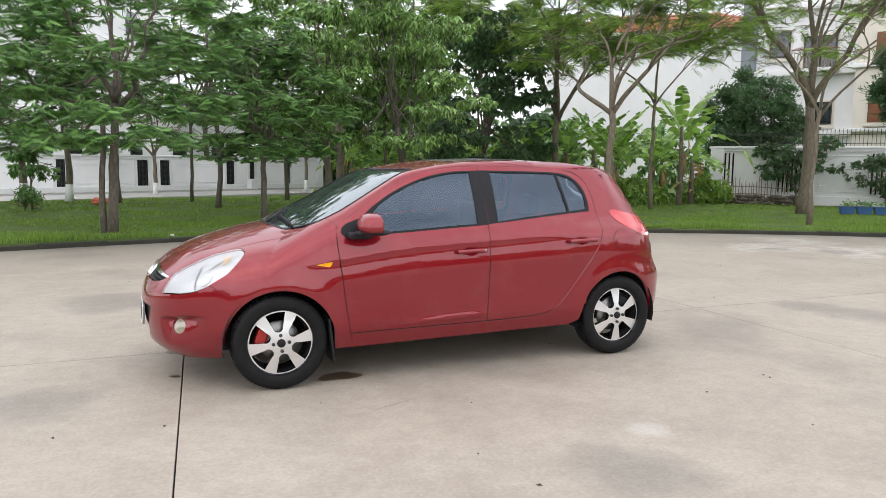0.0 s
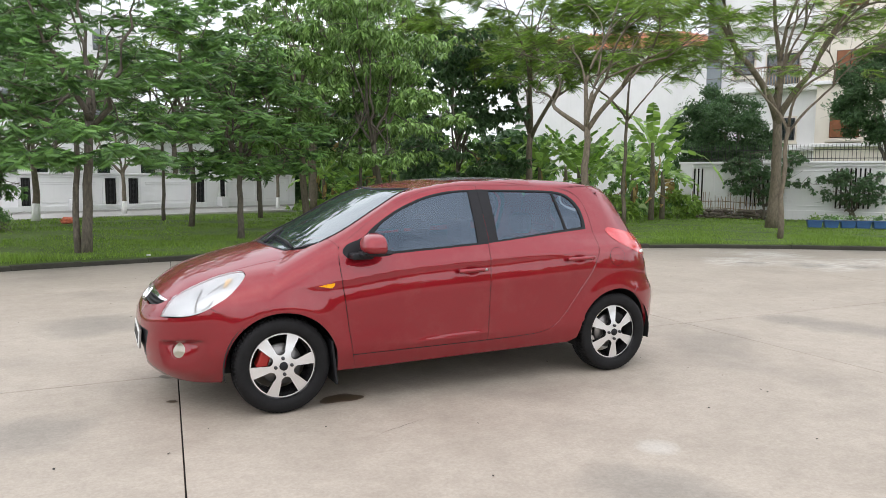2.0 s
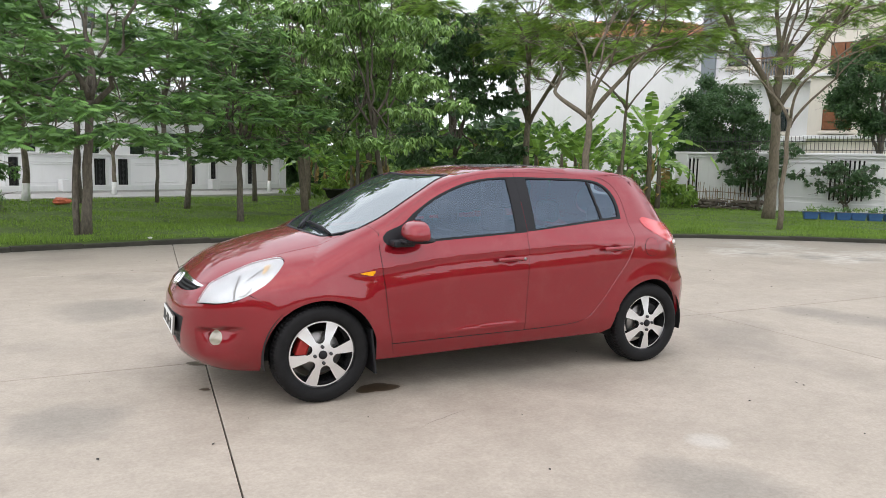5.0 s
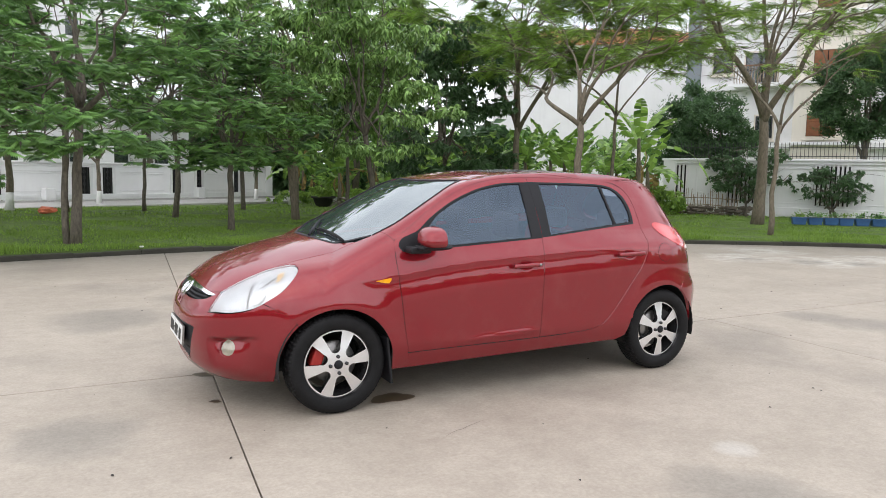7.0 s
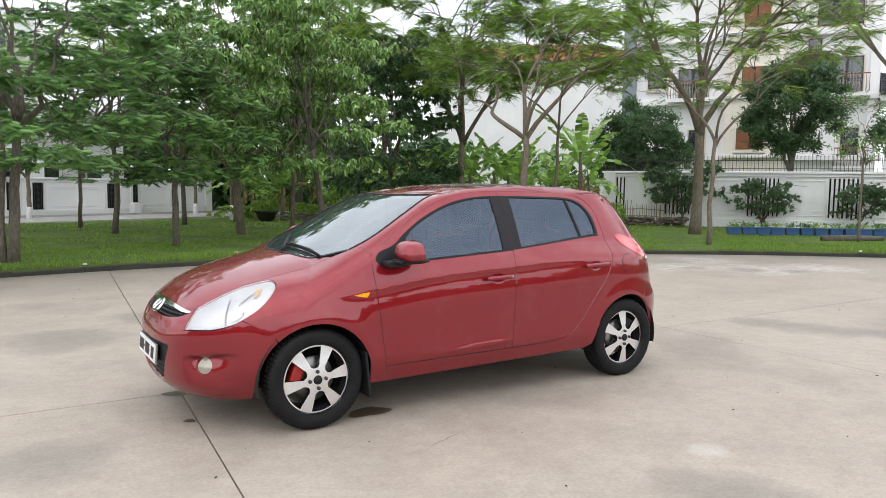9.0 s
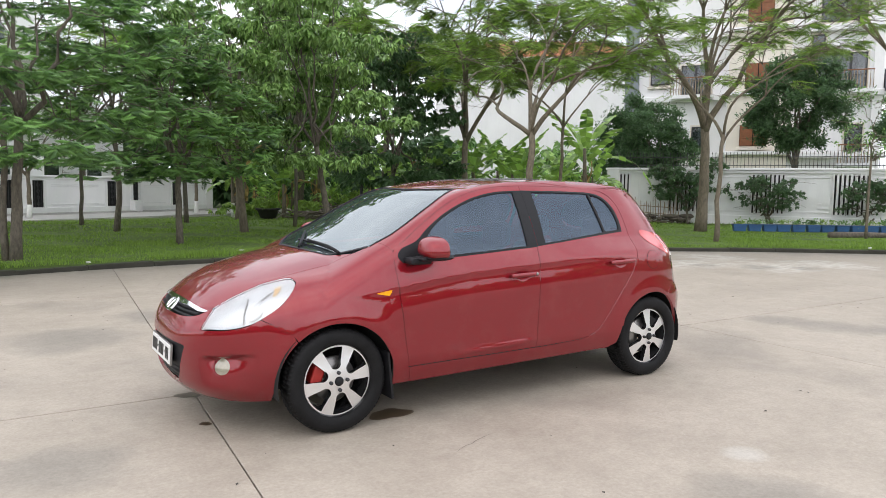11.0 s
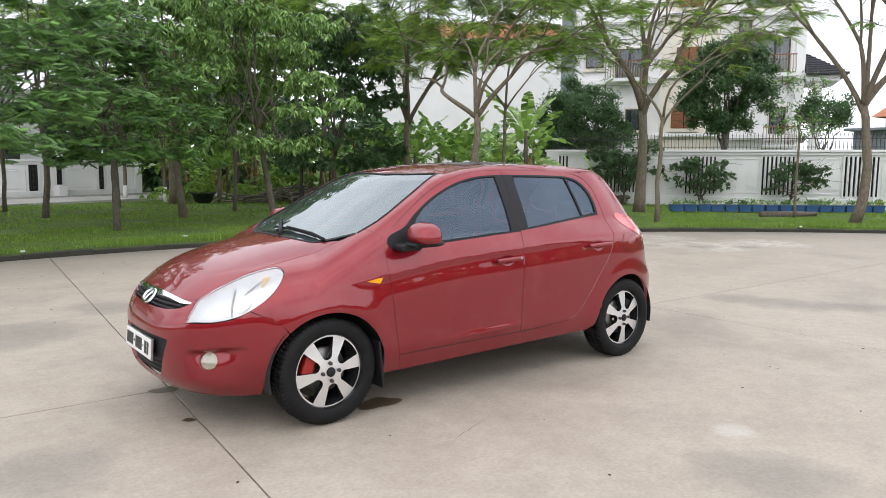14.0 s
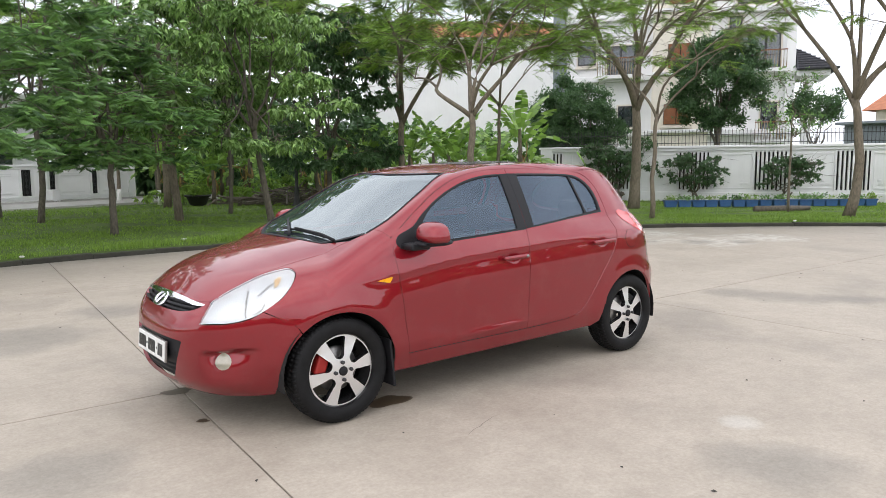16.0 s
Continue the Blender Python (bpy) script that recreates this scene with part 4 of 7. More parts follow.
    quarter = [(0.806 + 0.5 * G, 0.501, 1), (0.92 + 2 * G, 0.653), (1.03 + 2 * G, 0.798), (1.094 + 2 * G, 0.938), (1.107 + 2 * G, 1.05), (1.102 + 2 * G, 1.20), (1.078 + 2 * G, 1.295), (1.005 + G, 1.368), (0.86, 1.398, 1), (1.06, 1.389), (1.22, 1.372, 1), (1.30, 1.28), (1.365, 1.16), (1.425, 1.055, 1), (1.385, 1.067), (1.315, 1.090), (1.252, 1.082), (1.268, 1.03), (1.347, 0.963), (1.53, 0.892), (1.635, 0.86, 1), (1.60, 0.79), (1.495, 0.667)]
    bow = arch(AX_R, 0.345, 62, 160, 12)
    quarter += [(*bow[0][:2], 1)] + bow[1:]
    shell("rear_quarter", patch(from_side, [quarter], 0.018), M_PAINT, car)
    shell("fuel_flap", patch(from_side, [[(1.266 + 0.075 * math.cos(radians(a)), 0.880 + 0.066 * math.sin(radians(a))) for a in range(0, 360, 24)]], 0.03, 0.0022, 0.003), M_PAINT, car, mirror=False)
    # dark ring laid on the panel draws the shade of the flap's gap
    flap_gap = [[(1.266 + r * math.cos(radians(a)), 0.880 + (r - 0.009) * math.sin(radians(a))) for a in range(0, 360, 12)] for r in (0.0772, 0.0748)]
    shell("flap_gap_shade", patch(from_side, flap_gap, 0.012, 0.0012), M_DARK, car, mirror=False)
    # roof, windscreen, bonnet
    roof = both_y([(-0.385, 0.0), (-0.355, -0.28), (-0.290, -0.500, 1), (-0.05, -0.540), (0.4, -0.552), (0.9, -0.535), (1.20, -0.50, 1), (1.34, -0.41), (1.42, -0.24)][1:] + [(1.445, -0.0001)])
    roof = [(-0.385, 0.0)] + roof
    shell("roof", patch(from_top, [roof], 0.05), M_PAINT, car, mirror=False)
    lip_roof = [(1.06, 0.0)] + both_y([(1.06, -0.53, 1), (1.25, -0.53), (1.38, -0.44), (1.455, -0.24), (1.475, -0.0001)])
    shell("spoiler", patch(from_top, [lip_roof], 0.04, -0.004, 0.03), M_PAINT, car, mirror=False)
    hatch_roof = both_y([(0.02, -0.34), (0.05, -0.38), (0.53, -0.38), (0.56, -0.34)])
    shell("sunroof", patch(from_top, [hatch_roof], 0.05, 0.0015, 0.003), M_RIMBLK, car, "dark glass roof panel", mirror=False)
    screen = [(-1.222, 0.0)] + both_y([(-1.194, -0.30), (-1.114, -0.50), (-1.000, -0.632, 1), (-0.79, -0.625), (-0.5, -0.565), (-0.303, -0.492, 1), (-0.365, -0.28), (-0.396, -0.0001)])
    ob = shell("windscreen", patch(from_top, [screen], 0.03, -0.003, 0.004), M_SCREEN, car, "clear windscreen reflecting the sky", mirror=False)[0]
    ob.visible_shadow = False
    doors_top = [(1.22, 1.375, 1), (1.06, 1.392), (0.86, 1.394), (0.55, 1.409), (0.17, 1.413), (-0.05, 1.401), (-0.27, 1.361), (-0.48, 1.281), (-0.66, 1.177), (-0.80, 1.082), (-0.893, 1.022, 1)]
    seal = [(-0.985, -0.648, 1), (-0.79, -0.640), (-0.5, -0.580), (-0.290, -0.502, 1), (-0.350, -0.28), (-0.382, 0.0), (-0.394, 0.0, 1), (-0.362, -0.277), (-0.301, -0.492, 1), (-0.5, -0.569), (-0.79, -0.629), (-0.985, -0.637, 1)]
    shell("screen_seal", patch(from_diag, [d_top([tuple(map(float, q)) for q in outline(seal, 0.02)])], 0.012, 0.003, 0.006), M_BLACK, car)
    pillar = d_top(open_line([(-0.941, -0.640), (-0.79, -0.632), (-0.5, -0.572), (-0.298, -0.499)], 0.025) + open_line([(-0.293, -0.500), (-0.05, -0.540), (0.4, -0.557), (0.9, -0.540), (1.20, -0.505)], 0.03)) + d_side(open_line(doors_top, 0.02))
    shell("roof_pillar", patch(from_diag, [pillar], 0.015, -0.0005), M_PAINT, car)
    bonnet = [(-1.955, 0.0)] + both_y([(-1.950, -0.15), (-1.928, -0.33), (-1.868, -0.468), (-1.80, -0.496), (-1.69, -0.526), (-1.58, -0.540), (-1.48, -0.549), (-1.27, -0.564), (-1.16, -0.572), (-1.085, -0.600, 1), (-1.155, -0.45), (-1.215, -0.25), (-1.240, -0.0001)])
    shell("bonnet", patch(from_top, [bonnet], 0.045), M_PAINT, car, mirror=False)
    cowl = [(-1.237, 0.0)] + both_y([(-1.212, -0.25), (-1.152, -0.45), (-1.078, -0.60, 1), (-0.99, -0.645, 1), (-1.10, -0.50), (-1.182, -0.30), (-1.210, -0.0001)])
    shell("cowl", patch(from_top, [cowl], 0.03, -0.012), M_BLACK, car, mirror=False)
    sill = [(-1.230, 0.0)] + both_y([(-1.202, -0.30), (-1.122, -0.50), (-1.006, -0.642, 1), (-0.990, -0.632, 1), (-1.106, -0.494), (-1.187, -0.297), (-1.215, -0.0001)])
    shell("screen_sill", patch(from_top, [sill], 0.02, 0.003, 0.004), M_BLACK, car, mirror=False)
    # nose: bumper with its openings, grille, lamps
    grille = [(0, 0.728)] + both([(8, 0.727), (15, 0.722), (21, 0.712), (27.2, 0.699, 1), (24.0, 0.672), (19, 0.656), (12, 0.650), (0.01, 0.648)])
    intake = [(0, 0.512)] + both([(10, 0.512), (19, 0.505), (20.8, 0.497, 1), (18.5, 0.40), (15.5, 0.30), (13.0, 0.262, 1), (6, 0.243), (0.01, 0.240)])
    fogs = [(s * (33.3 + 3.1 * math.cos(radians(a))), 0.397 + 0.052 * math.sin(radians(a))) for s in (1,) for a in range(0, 360, 24)]
    fogs2 = [(-a, z) for a, z in fogs[::-1]]
    lip = on_front([(-1.955, -0.06), (-1.950, -0.15), (-1.942, -0.24), (-1.928, -0.33), (-1.904, -0.40), (-1.871, -0.468, 1)], 0.004)
    back = side_front([(x, z) for x, z in arch(AX_F, 0.340, 134, 178, 7)] + [(-1.612, 0.205, 1)])
    bumper = [(0, lip[0][1])] + both(lip + [(28.1, 0.66), (27.2, 0.600, 1), (35.6, 0.607), (42.1, 0.631), (46.3, 0.668, 1), (51.9, 0.624), (56.4, 0.580)] + [(back[0][0], back[0][1], 1)] + back[1:] + [(35, 0.192), (20, 0.198), (0.01, 0.20)])
    shell("front_bumper", patch(from_front, [bumper, grille, intake, fogs, fogs2], 0.017, 0, 0.02, FR), M_PAINT, car, mirror=False)
    shell("grille_back", patch(from_front, [grille], 0.03, -0.035, 0, FR), M_DARK, car, mirror=False)
    for k, z in enumerate((0.664, 0.684, 0.703)):
        w = (20.5, 23.0, 24.5)[k]
        shell("grille_slat", patch(from_front, [[(-w, z - 0.004, 1), (w, z - 0.004, 1), (w, z + 0.004, 1), (-w, z + 0.004, 1)]], 0.02, -0.006, 0.02, FR), M_BLACK, car, mirror=False)
    chrome = [(0, 0.7275)] + both([(8, 0.726), (15, 0.721), (21, 0.711), (27.4, 0.699, 1), (21, 0.698), (14, 0.706), (6, 0.705), (0.01, 0.703)])
    shell("grille_bar", patch(from_front, [chrome], 0.02, 0.004, 0.02, FR), M_CHROME, car, "bright chrome bar", mirror=False)
    ring = [(7.2 * math.cos(radians(a)) * 0.62, 0.684 + 0.038 * math.sin(radians(a))) for a in range(0, 360, 15)]
    ring2 = [(x * 0.78, 0.684 + (z - 0.684) * 0.78) for x, z in ring]
    shell("emblem", patch(from_front, [ring, ring2], 0.01, 0.010, 0.012, FR), M_CHROME, car, "oval chrome emblem", mirror=False)
    slash = [(-1.8, 0.656, 1), (-0.9, 0.656, 1), (0.2, 0.684, 1), (1.8, 0.712, 1), (0.9, 0.712, 1), (-0.2, 0.684, 1)]
    shell("emblem", patch(from_front, [slash], 0.01, 0.010, 0.010, FR), M_CHROME, car, "oval chrome emblem", mirror=False)
    shell("intake_back", patch(from_front, [intake], 0.03, -0.045, 0, FR), M_DARK, car, mirror=False)
    for z in (0.275, 0.305, 0.335):
        w = 12.5 + (z - 0.26) * 60
        shell("intake_slat", patch(from_front, [[(-w, z - 0.006, 1), (w, z - 0.006, 1), (w, z + 0.006, 1), (-w, z + 0.006, 1)]], 0.02, -0.022, 0.02, FR), M_BLACK, car, mirror=False)
    panel = [(0, 0.510)] + both([(10, 0.510), (20.4, 0.496, 1), (18.6, 0.40), (17.6, 0.36, 1), (0.01, 0.36)])
    shell("plate_panel", patch(from_front, [panel], 0.03, -0.016, 0.02, FR), M_BLACK, car, mirror=False)
    plate = part("number_plate", box((-0.006, -0.235, -0.055), (0.006, 0.235, 0.055), 0.004), M_PLATE, car, "white rectangular plate with dark bars", m=pose(-2.052, -0.015, 0.425, 0, 4, 0))
    part("plate_rim", box((-0.003, -0.242, -0.061), (0.010, 0.242, 0.061), 0.003), M_STEEL, car, m=pose(-2.050, -0.015, 0.425, 0, 4, 0))
    bm = bmesh.new()
    for k, (w, h) in enumerate(((0.036, 0.068), (0.036, 0.068), (0.044, 0.068), (0.020, 0.012), (0.036, 0.068), (0.036, 0.068), (0.036, 0.068), (0.012, 0.012), (0.036, 0.068), (0.030, 0.068))):
        y = 0.195 - 0.043 * k
        box_bm(bm, (-0.0078, y - w / 2, -h / 2), (-0.0055, y + w / 2, h / 2))
    part("plate_bars", bm, M_INK, plate)
    lamp = d_front([(27.4, 0.603, 1)]) + d_top([(-1.863, -0.478, 1), (-1.80, -0.501), (-1.69, -0.532), (-1.60, -0.547)]) + d_front([(50.5, 0.873), (54.2, 0.863), (55.0, 0.838), (53.8, 0.79), (51.2, 0.735), (46.6, 0.676), (42.1, 0.637), (35.6, 0.613)])
    for ob in shell("headlamp_lens", patch(from_diag, [lamp], 0.02, -0.001, 0.003), M_LAMP, car, "clear headlamp lens"):
        ob.visible_shadow = False
    shell("headlamp_reflector", patch(from_diag, [lamp], 0.02, -0.012, 0.0), M_REFLECTOR, car, "bright silver lamp reflector")
    bowl = [(43.0 + 3.6 * math.cos(radians(a)), 0.722 + 0.062 * math.sin(radians(a))) for a in range(-95, 1, 8)]
    bowl2 = [(43.0 + 3.42 * math.cos(radians(a)), 0.722 + 0.059 * math.sin(radians(a))) for a in range(0, -96, -8)]
    shell("lamp_bowl", patch(from_diag, [d_front(bowl + bowl2)], 0.012, -0.005, 0.004), M_STEEL, car)
    post = [(40.0, 0.775, 1), (40.6, 0.73), (41.1, 0.68), (41.5, 0.640, 1), (41.15, 0.640, 1), (40.75, 0.68), (40.25, 0.73), (39.65, 0.775, 1)]
    shell("lamp_divider", patch(from_diag, [d_front(post)], 0.012, -0.005, 0.004), M_STEEL, car, "thin steel post")
    # three thin grey strips across the upper rear of the reflector
    for k in range(3):
        rib = [(43.6 + 1.1 * k, 0.752 + 0.020 * k, 1), (46.2 + 0.9 * k, 0.786 + 0.014 * k, 1), (46.2 + 0.9 * k, 0.7885 + 0.014 * k, 1), (43.6 + 1.1 * k, 0.7545 + 0.020 * k, 1)]
        shell("reflector_strip", patch(from_diag, [d_front(rib)], 0.012, -0.006, 0.003), M_STEEL, car)
    shell("turn_signal", patch(from_diag, [d_front([(47.6, 0.826, 1), (49.6, 0.840), (50.0, 0.822), (49.4, 0.796, 1), (48.4, 0.790), (48.2, 0.808)])], 0.012, -0.006, 0.003), M_AMBERPALE, car, "pale amber turn signal inside the headlamp")
    fog_in = [(33.3 + (a - 33.3) * 0.86, 0.397 + (z - 0.397) * 0.86) for a, z in fogs]
    shell("fog_lamp_ring", patch(from_front, [fogs, fog_in], 0.012, -0.008, 0.01, FR), M_PAINT, car)
    shell("fog_lamp", patch(from_front, [fog_in], 0.02, -0.010, 0.0, FR), M_FOGGLASS, car, "round fog lamp with a milky lens")
    # tail
    tl = [(71.5, 1.076), (70.3, 1.086), (67.5, 1.090), (61, 1.072), (52, 1.045), (42, 1.02, 1), (40, 0.90, 1), (46, 0.868), (52, 0.880), (57, 0.905), (65.5, 0.965), (70.2, 1.02)]
    shell("tail_lamp", patch(from_rear, [tl], 0.02, 0.004, 0.02, FR), M_REDLENS, car, "red tail lamp lens")
    tw = [(47, 0.893), (51, 0.890), (54, 0.898), (52, 0.912), (47, 0.91)]
    shell("tail_lamp_reverse", patch(from_rear, [tw], 0.012, 0.006, 0.006, FR), M_PLATE, car, "pale clear strip of the tail lamp")
    rear_arch = [(math.degrees(math.atan2(-h[1], h[0] - 1.0)), h[2]) for h in cast(*from_side(np.array(arch(AX_R, 0.345, 61, 2, 7) + [(1.622, 0.215)])))[0]]
    rb = [(0, 0.755)] + both([(25, 0.765), (40, 0.81), (48, 0.845, 1), (51.5, 0.79), (58.0, 0.667), (rear_arch[0][0] - 0.4, rear_arch[0][1], 1)] + rear_arch[1:-1] + [(*rear_arch[-1], 1), (40, 0.215), (0.01, 0.215)])
    shell("rear_bumper", patch(from_rear, [rb], 0.03, 0, 0.02, FR), M_PAINT, car, mirror=False)
    hg = [(0, 1.33)] + both([(20, 1.33), (33, 1.31), (42, 1.20), (40, 1.07), (20, 1.03), (0.01, 1.02)])
    hb = [(0, 1.40)] + both([(25, 1.398), (45, 1.39), (60, 1.37), (64, 1.25), (63, 1.07), (50, 0.95), (46, 0.85), (25, 0.77), (0.01, 0.76)])
    shell("tailgate", patch(from_rear, [hb, hg], 0.04, -0.004, 0.02, FR), M_PAINT, car, mirror=False)
    shell("rear_window", patch(from_rear, [hg], 0.04, -0.008, 0.004, FR), M_GLASS, car, "dark tinted rear glass", mirror=False)
    # small things on the sides
    shell("side_repeater", patch(from_side, [[(-1.040, 0.785, 1), (-0.985, 0.795), (-0.940, 0.800, 1), (-0.943, 0.786), (-0.957, 0.769, 1), (-0.985, 0.773)]], 0.012, 0.006, 0.008), M_AMBER, car, "amber side repeater")
    for (x0, x1, z), door in (((-0.075, 0.125, 0.835), doors[0]), ((0.805, 1.02, 0.880), doors[1])):
        for s, d in zip((1, -1), door):
            xc = (x0 + x1) / 2
            v, f, n = patch(from_side, [[(xc + 0.062 * math.cos(radians(a)), z - 0.004 + 0.040 * math.sin(radians(a))) for a in range(0, 360, 20)]], 0.014, 0.0012, 0.0)
            dist = np.hypot((v[:, 0] - xc) / 0.062, (v[:, 2] - z + 0.004) / 0.040)
            me = mesh_from("handle_recess", v * (1, s, 1), f if s > 0 else [t[::-1] for t in f], M_PAINT, True)
            nn = n + np.stack([-(v[:, 0] - xc) * 5, 0 * dist, -(v[:, 2] - z) * 9], 1) * (dist[:, None] < 0.97)
            nn = nn / np.linalg.norm(nn, axis=1, keepdims=True)
            me.normals_split_custom_set_from_vertices([tuple(q) for q in nn * (1, s, 1)])
            part_mesh("handle_recess", me, d)
            bag = Bag()
            y = -0.872 * s
            v1, f1 = capsule((x0, y, z), (x1 - 0.005, y, z + 0.006), 0.0145)
            bag.add([(p[0], y + (p[1] - y) * 0.8, p[2]) for p in v1], f1)
            for xx in (x0 + 0.01, x1 - 0.03):
                v1, f1 = capsule((xx, y, z), (xx, -0.838 * s, z), 0.012)
                bag.add(v1, f1)
            handle = part_mesh("door_handle", bag.mesh("door_handle", M_PAINT, True), d)
            if x0 < 0:
                v1, f1 = lathe([(0.0, -0.004), (0.008, -0.004), (0.010, 0.0), (0.010, 0.010)], 14, "y")
                part_mesh("door_lock", mesh_from("door_lock", [(p[0], p[1] * s, p[2]) for p in v1], f1, M_STEEL, True), handle, "round silver door lock", m=pose(x1 - 0.012, y - 0.012 * s, z + 0.006))
    for s in (1, -1):
        mirror_ob = part("door_mirror", mirror_shell(s), M_PAINT, car, "red door mirror housing", True)
        foot = bmesh.new()
        box_bm(foot, (-0.80, -0.965, 0.968), (-0.665, -0.84, 0.995), 0.012)
        box_bm(foot, (-0.84, -0.90, 0.945), (-0.70, -0.79, 0.985), 0.014)
        bmesh.ops.create_uvsphere(foot, u_segments=20, v_segments=10, radius=1.0, matrix=pose(-0.69, -0.928, 0.990) @ Matrix.Diagonal((0.104, 0.098, 0.022, 1.0)))
        if s < 0:
            bmesh.ops.scale(foot, vec=(1, -1, 1), verts=foot.verts)
            bmesh.ops.reverse_faces(foot, faces=foot.faces)
        part("mirror_foot", foot, M_BLACK, mirror_ob)
        for x, z0, z1, tilt in ((-0.915, 0.155, 0.44, -6), (1.520, 0.225, 0.44, 0)):
            part("mudflap", box((-0.008, -0.10, z0), (0.008, 0.09, z1), 0.005, pose(x, 0, 0.0, 0, tilt if x < 0 else 0, 0) @ Matrix.Translation((0, (-0.745 if x < 0 else -0.675) * s, 0))), M_BLACK, car)
    # wipers on the glass
    for p in (((-1.215, -0.10), (-1.17, -0.02), (-1.05, 0.22)), ((-1.120, -0.50), (-1.112, -0.34), (-1.10, 0.02))):
        q = np.array(p)
        hit, nrm = cast(*from_top(q))
        arm = [tuple(hit[i] + nrm[i] * (0.022 if i else 0.01)) for i in range(3)]
        v, f = tube(arm, (0.010, 0.009, 0.006), 6)
        wiper = part_mesh("wiper", mesh_from("wiper", v, f, M_BLACK, True), car)
        d = hit[2] - hit[1]
        a, b = hit[1] - d * 0.15 + nrm[1] * 0.010, hit[2] + d * 0.5 + nrm[2] * 0.010
        bl, bn = cast(*from_top(np.array([a[:2] + (b - a)[:2] * k / 8 for k in range(9)])))
        v, f = tube([tuple(x + y * 0.010) for x, y in zip(bl, bn)], [0.008] * 9, 5)
        part_mesh("wiper_blade", mesh_from("wiper_blade", v, f, M_BLACK), wiper)
    # cabin and underbody
    for x, y in ((-0.25, -0.36), (-0.25, 0.36), (0.72, -0.36), (0.72, 0.36)):
        bm, m = build_seat(x, y)
        part("seat", bm, M_SEAT, car, m=m)
    bag = Bag()
    for k in range(24):
        a0, a1 = 2 * math.pi * k / 24, 2 * math.pi * (k + 1) / 24
        c = [Vector((0.0, 0.18 * math.cos(a), 0.18 * math.sin(a))) for a in (a0, a1)]
        v, f = tube(c, (0.015, 0.015), 6)
        bag.add(v, f)
    v, f = tube([(0.02, 0, 0), (-0.3, 0, -0.05)], (0.05, 0.03), 8)
    bag.add(v, f)
    part_mesh("steering_wheel", bag.mesh("steering_wheel", M_BLACK, True), car, m=pose(-0.52, -0.36, 0.90, 0, -25, 0))
    part("dashboard", box((-1.02, -0.66, 0.72), (-0.62, 0.66, 0.93), 0.06), M_BLACK, car)
    bm = bmesh.new()
    box_bm(bm, (-0.88, -0.66, 0.21), (0.86, 0.66, 0.36), 0.03)
    box_bm(bm, (-1.85, -0.50, 0.20), (1.78, 0.50, 0.40), 0.03)
    box_bm(bm, (-1.80, -0.50, 0.36), (-1.05, 0.50, 0.62), 0.05)
    box_bm(bm, (0.95, -0.50, 0.36), (1.70, 0.50, 0.85), 0.05)
    part("underbody", bm, M_DARK, car)
    lining = [(-0.93, 0.25, 1), (0.84, 0.275, 1), (0.90, 0.42, 1), (1.0, 0.56, 1), (1.14, 0.67, 1), (1.14, 1.02, 1), (0.17, 0.985, 1), (-0.94, 0.92, 1)]
    shell("door_lining", patch(from_side, [lining], 0.03, -0.0125, 0.0), M_DARK, car)
    shell("nose_lining", patch(from_front, [[(-50, 0.22, 1), (50, 0.22, 1), (50, 0.62, 1), (-50, 0.62, 1)]], 0.05, -0.06, 0.0, FR), M_DARK, car, mirror=False)
    for ax in (AX_F, AX_R):
        for s in (1, -1):
            v, f = [], []
            for k in range(25):
                a = radians(-12 + 204 * k / 24)
                v += [(ax + 0.352 * math.cos(a), -0.80 * s, 0.30 + 0.352 * math.sin(a)), (ax + 0.352 * math.cos(a), -0.45 * s, 0.30 + 0.352 * math.sin(a))]
            f = [(2 * k, 2 * k + 1, 2 * k + 3, 2 * k + 2) for k in range(24)]
            f.append(tuple(2 * k + 1 for k in range(25)))
            part_mesh("wheel_liner", mesh_from("wheel_liner", v, f, M_DARK), car)
    wf, wr = build_wheel(True), build_wheel(False)
    for w, ax in ((wf, AX_F), (wr, AX_R)):
        w.parent = car
        w.matrix_local = pose(ax, -0.735, TYRE_R)
        other = copy_thing(w, pose(ax, 0.735, TYRE_R, 0, 0, 180))
        other.parent = car
    return car


def mirror_shell(s):
    bm = bmesh.new()
    bmesh.ops.create_uvsphere(bm, u_segments=28, v_segments=18, radius=1.0)
    for v in bm.verts:
        x, y, z = v.co
        e = 0.72
        x, y, z = (math.copysign(abs(c) ** e, c) for c in (x, y, z))
        if x > 0:
            x *= 0.35
        v.co = (-0.685 + 0.112 * x * (1 - 0.12 * z), s * (-0.930 + 0.105 * y * (1 - 0.10 * z)), 1.046 + 0.063 * z + 0.008 * y)
    if s < 0:
        bmesh.ops.reverse_faces(bm, faces=bm.faces)
    return bm


car = build_car()

# ---- walls and houses round the yard ----


# the villa's ground lies at an angle to the yard: turned about the wall's corner pier
GARDEN = pose(18.0, 16.25, 0, 0, 0, 32) @ pose(-18.0, -16.25, 0)


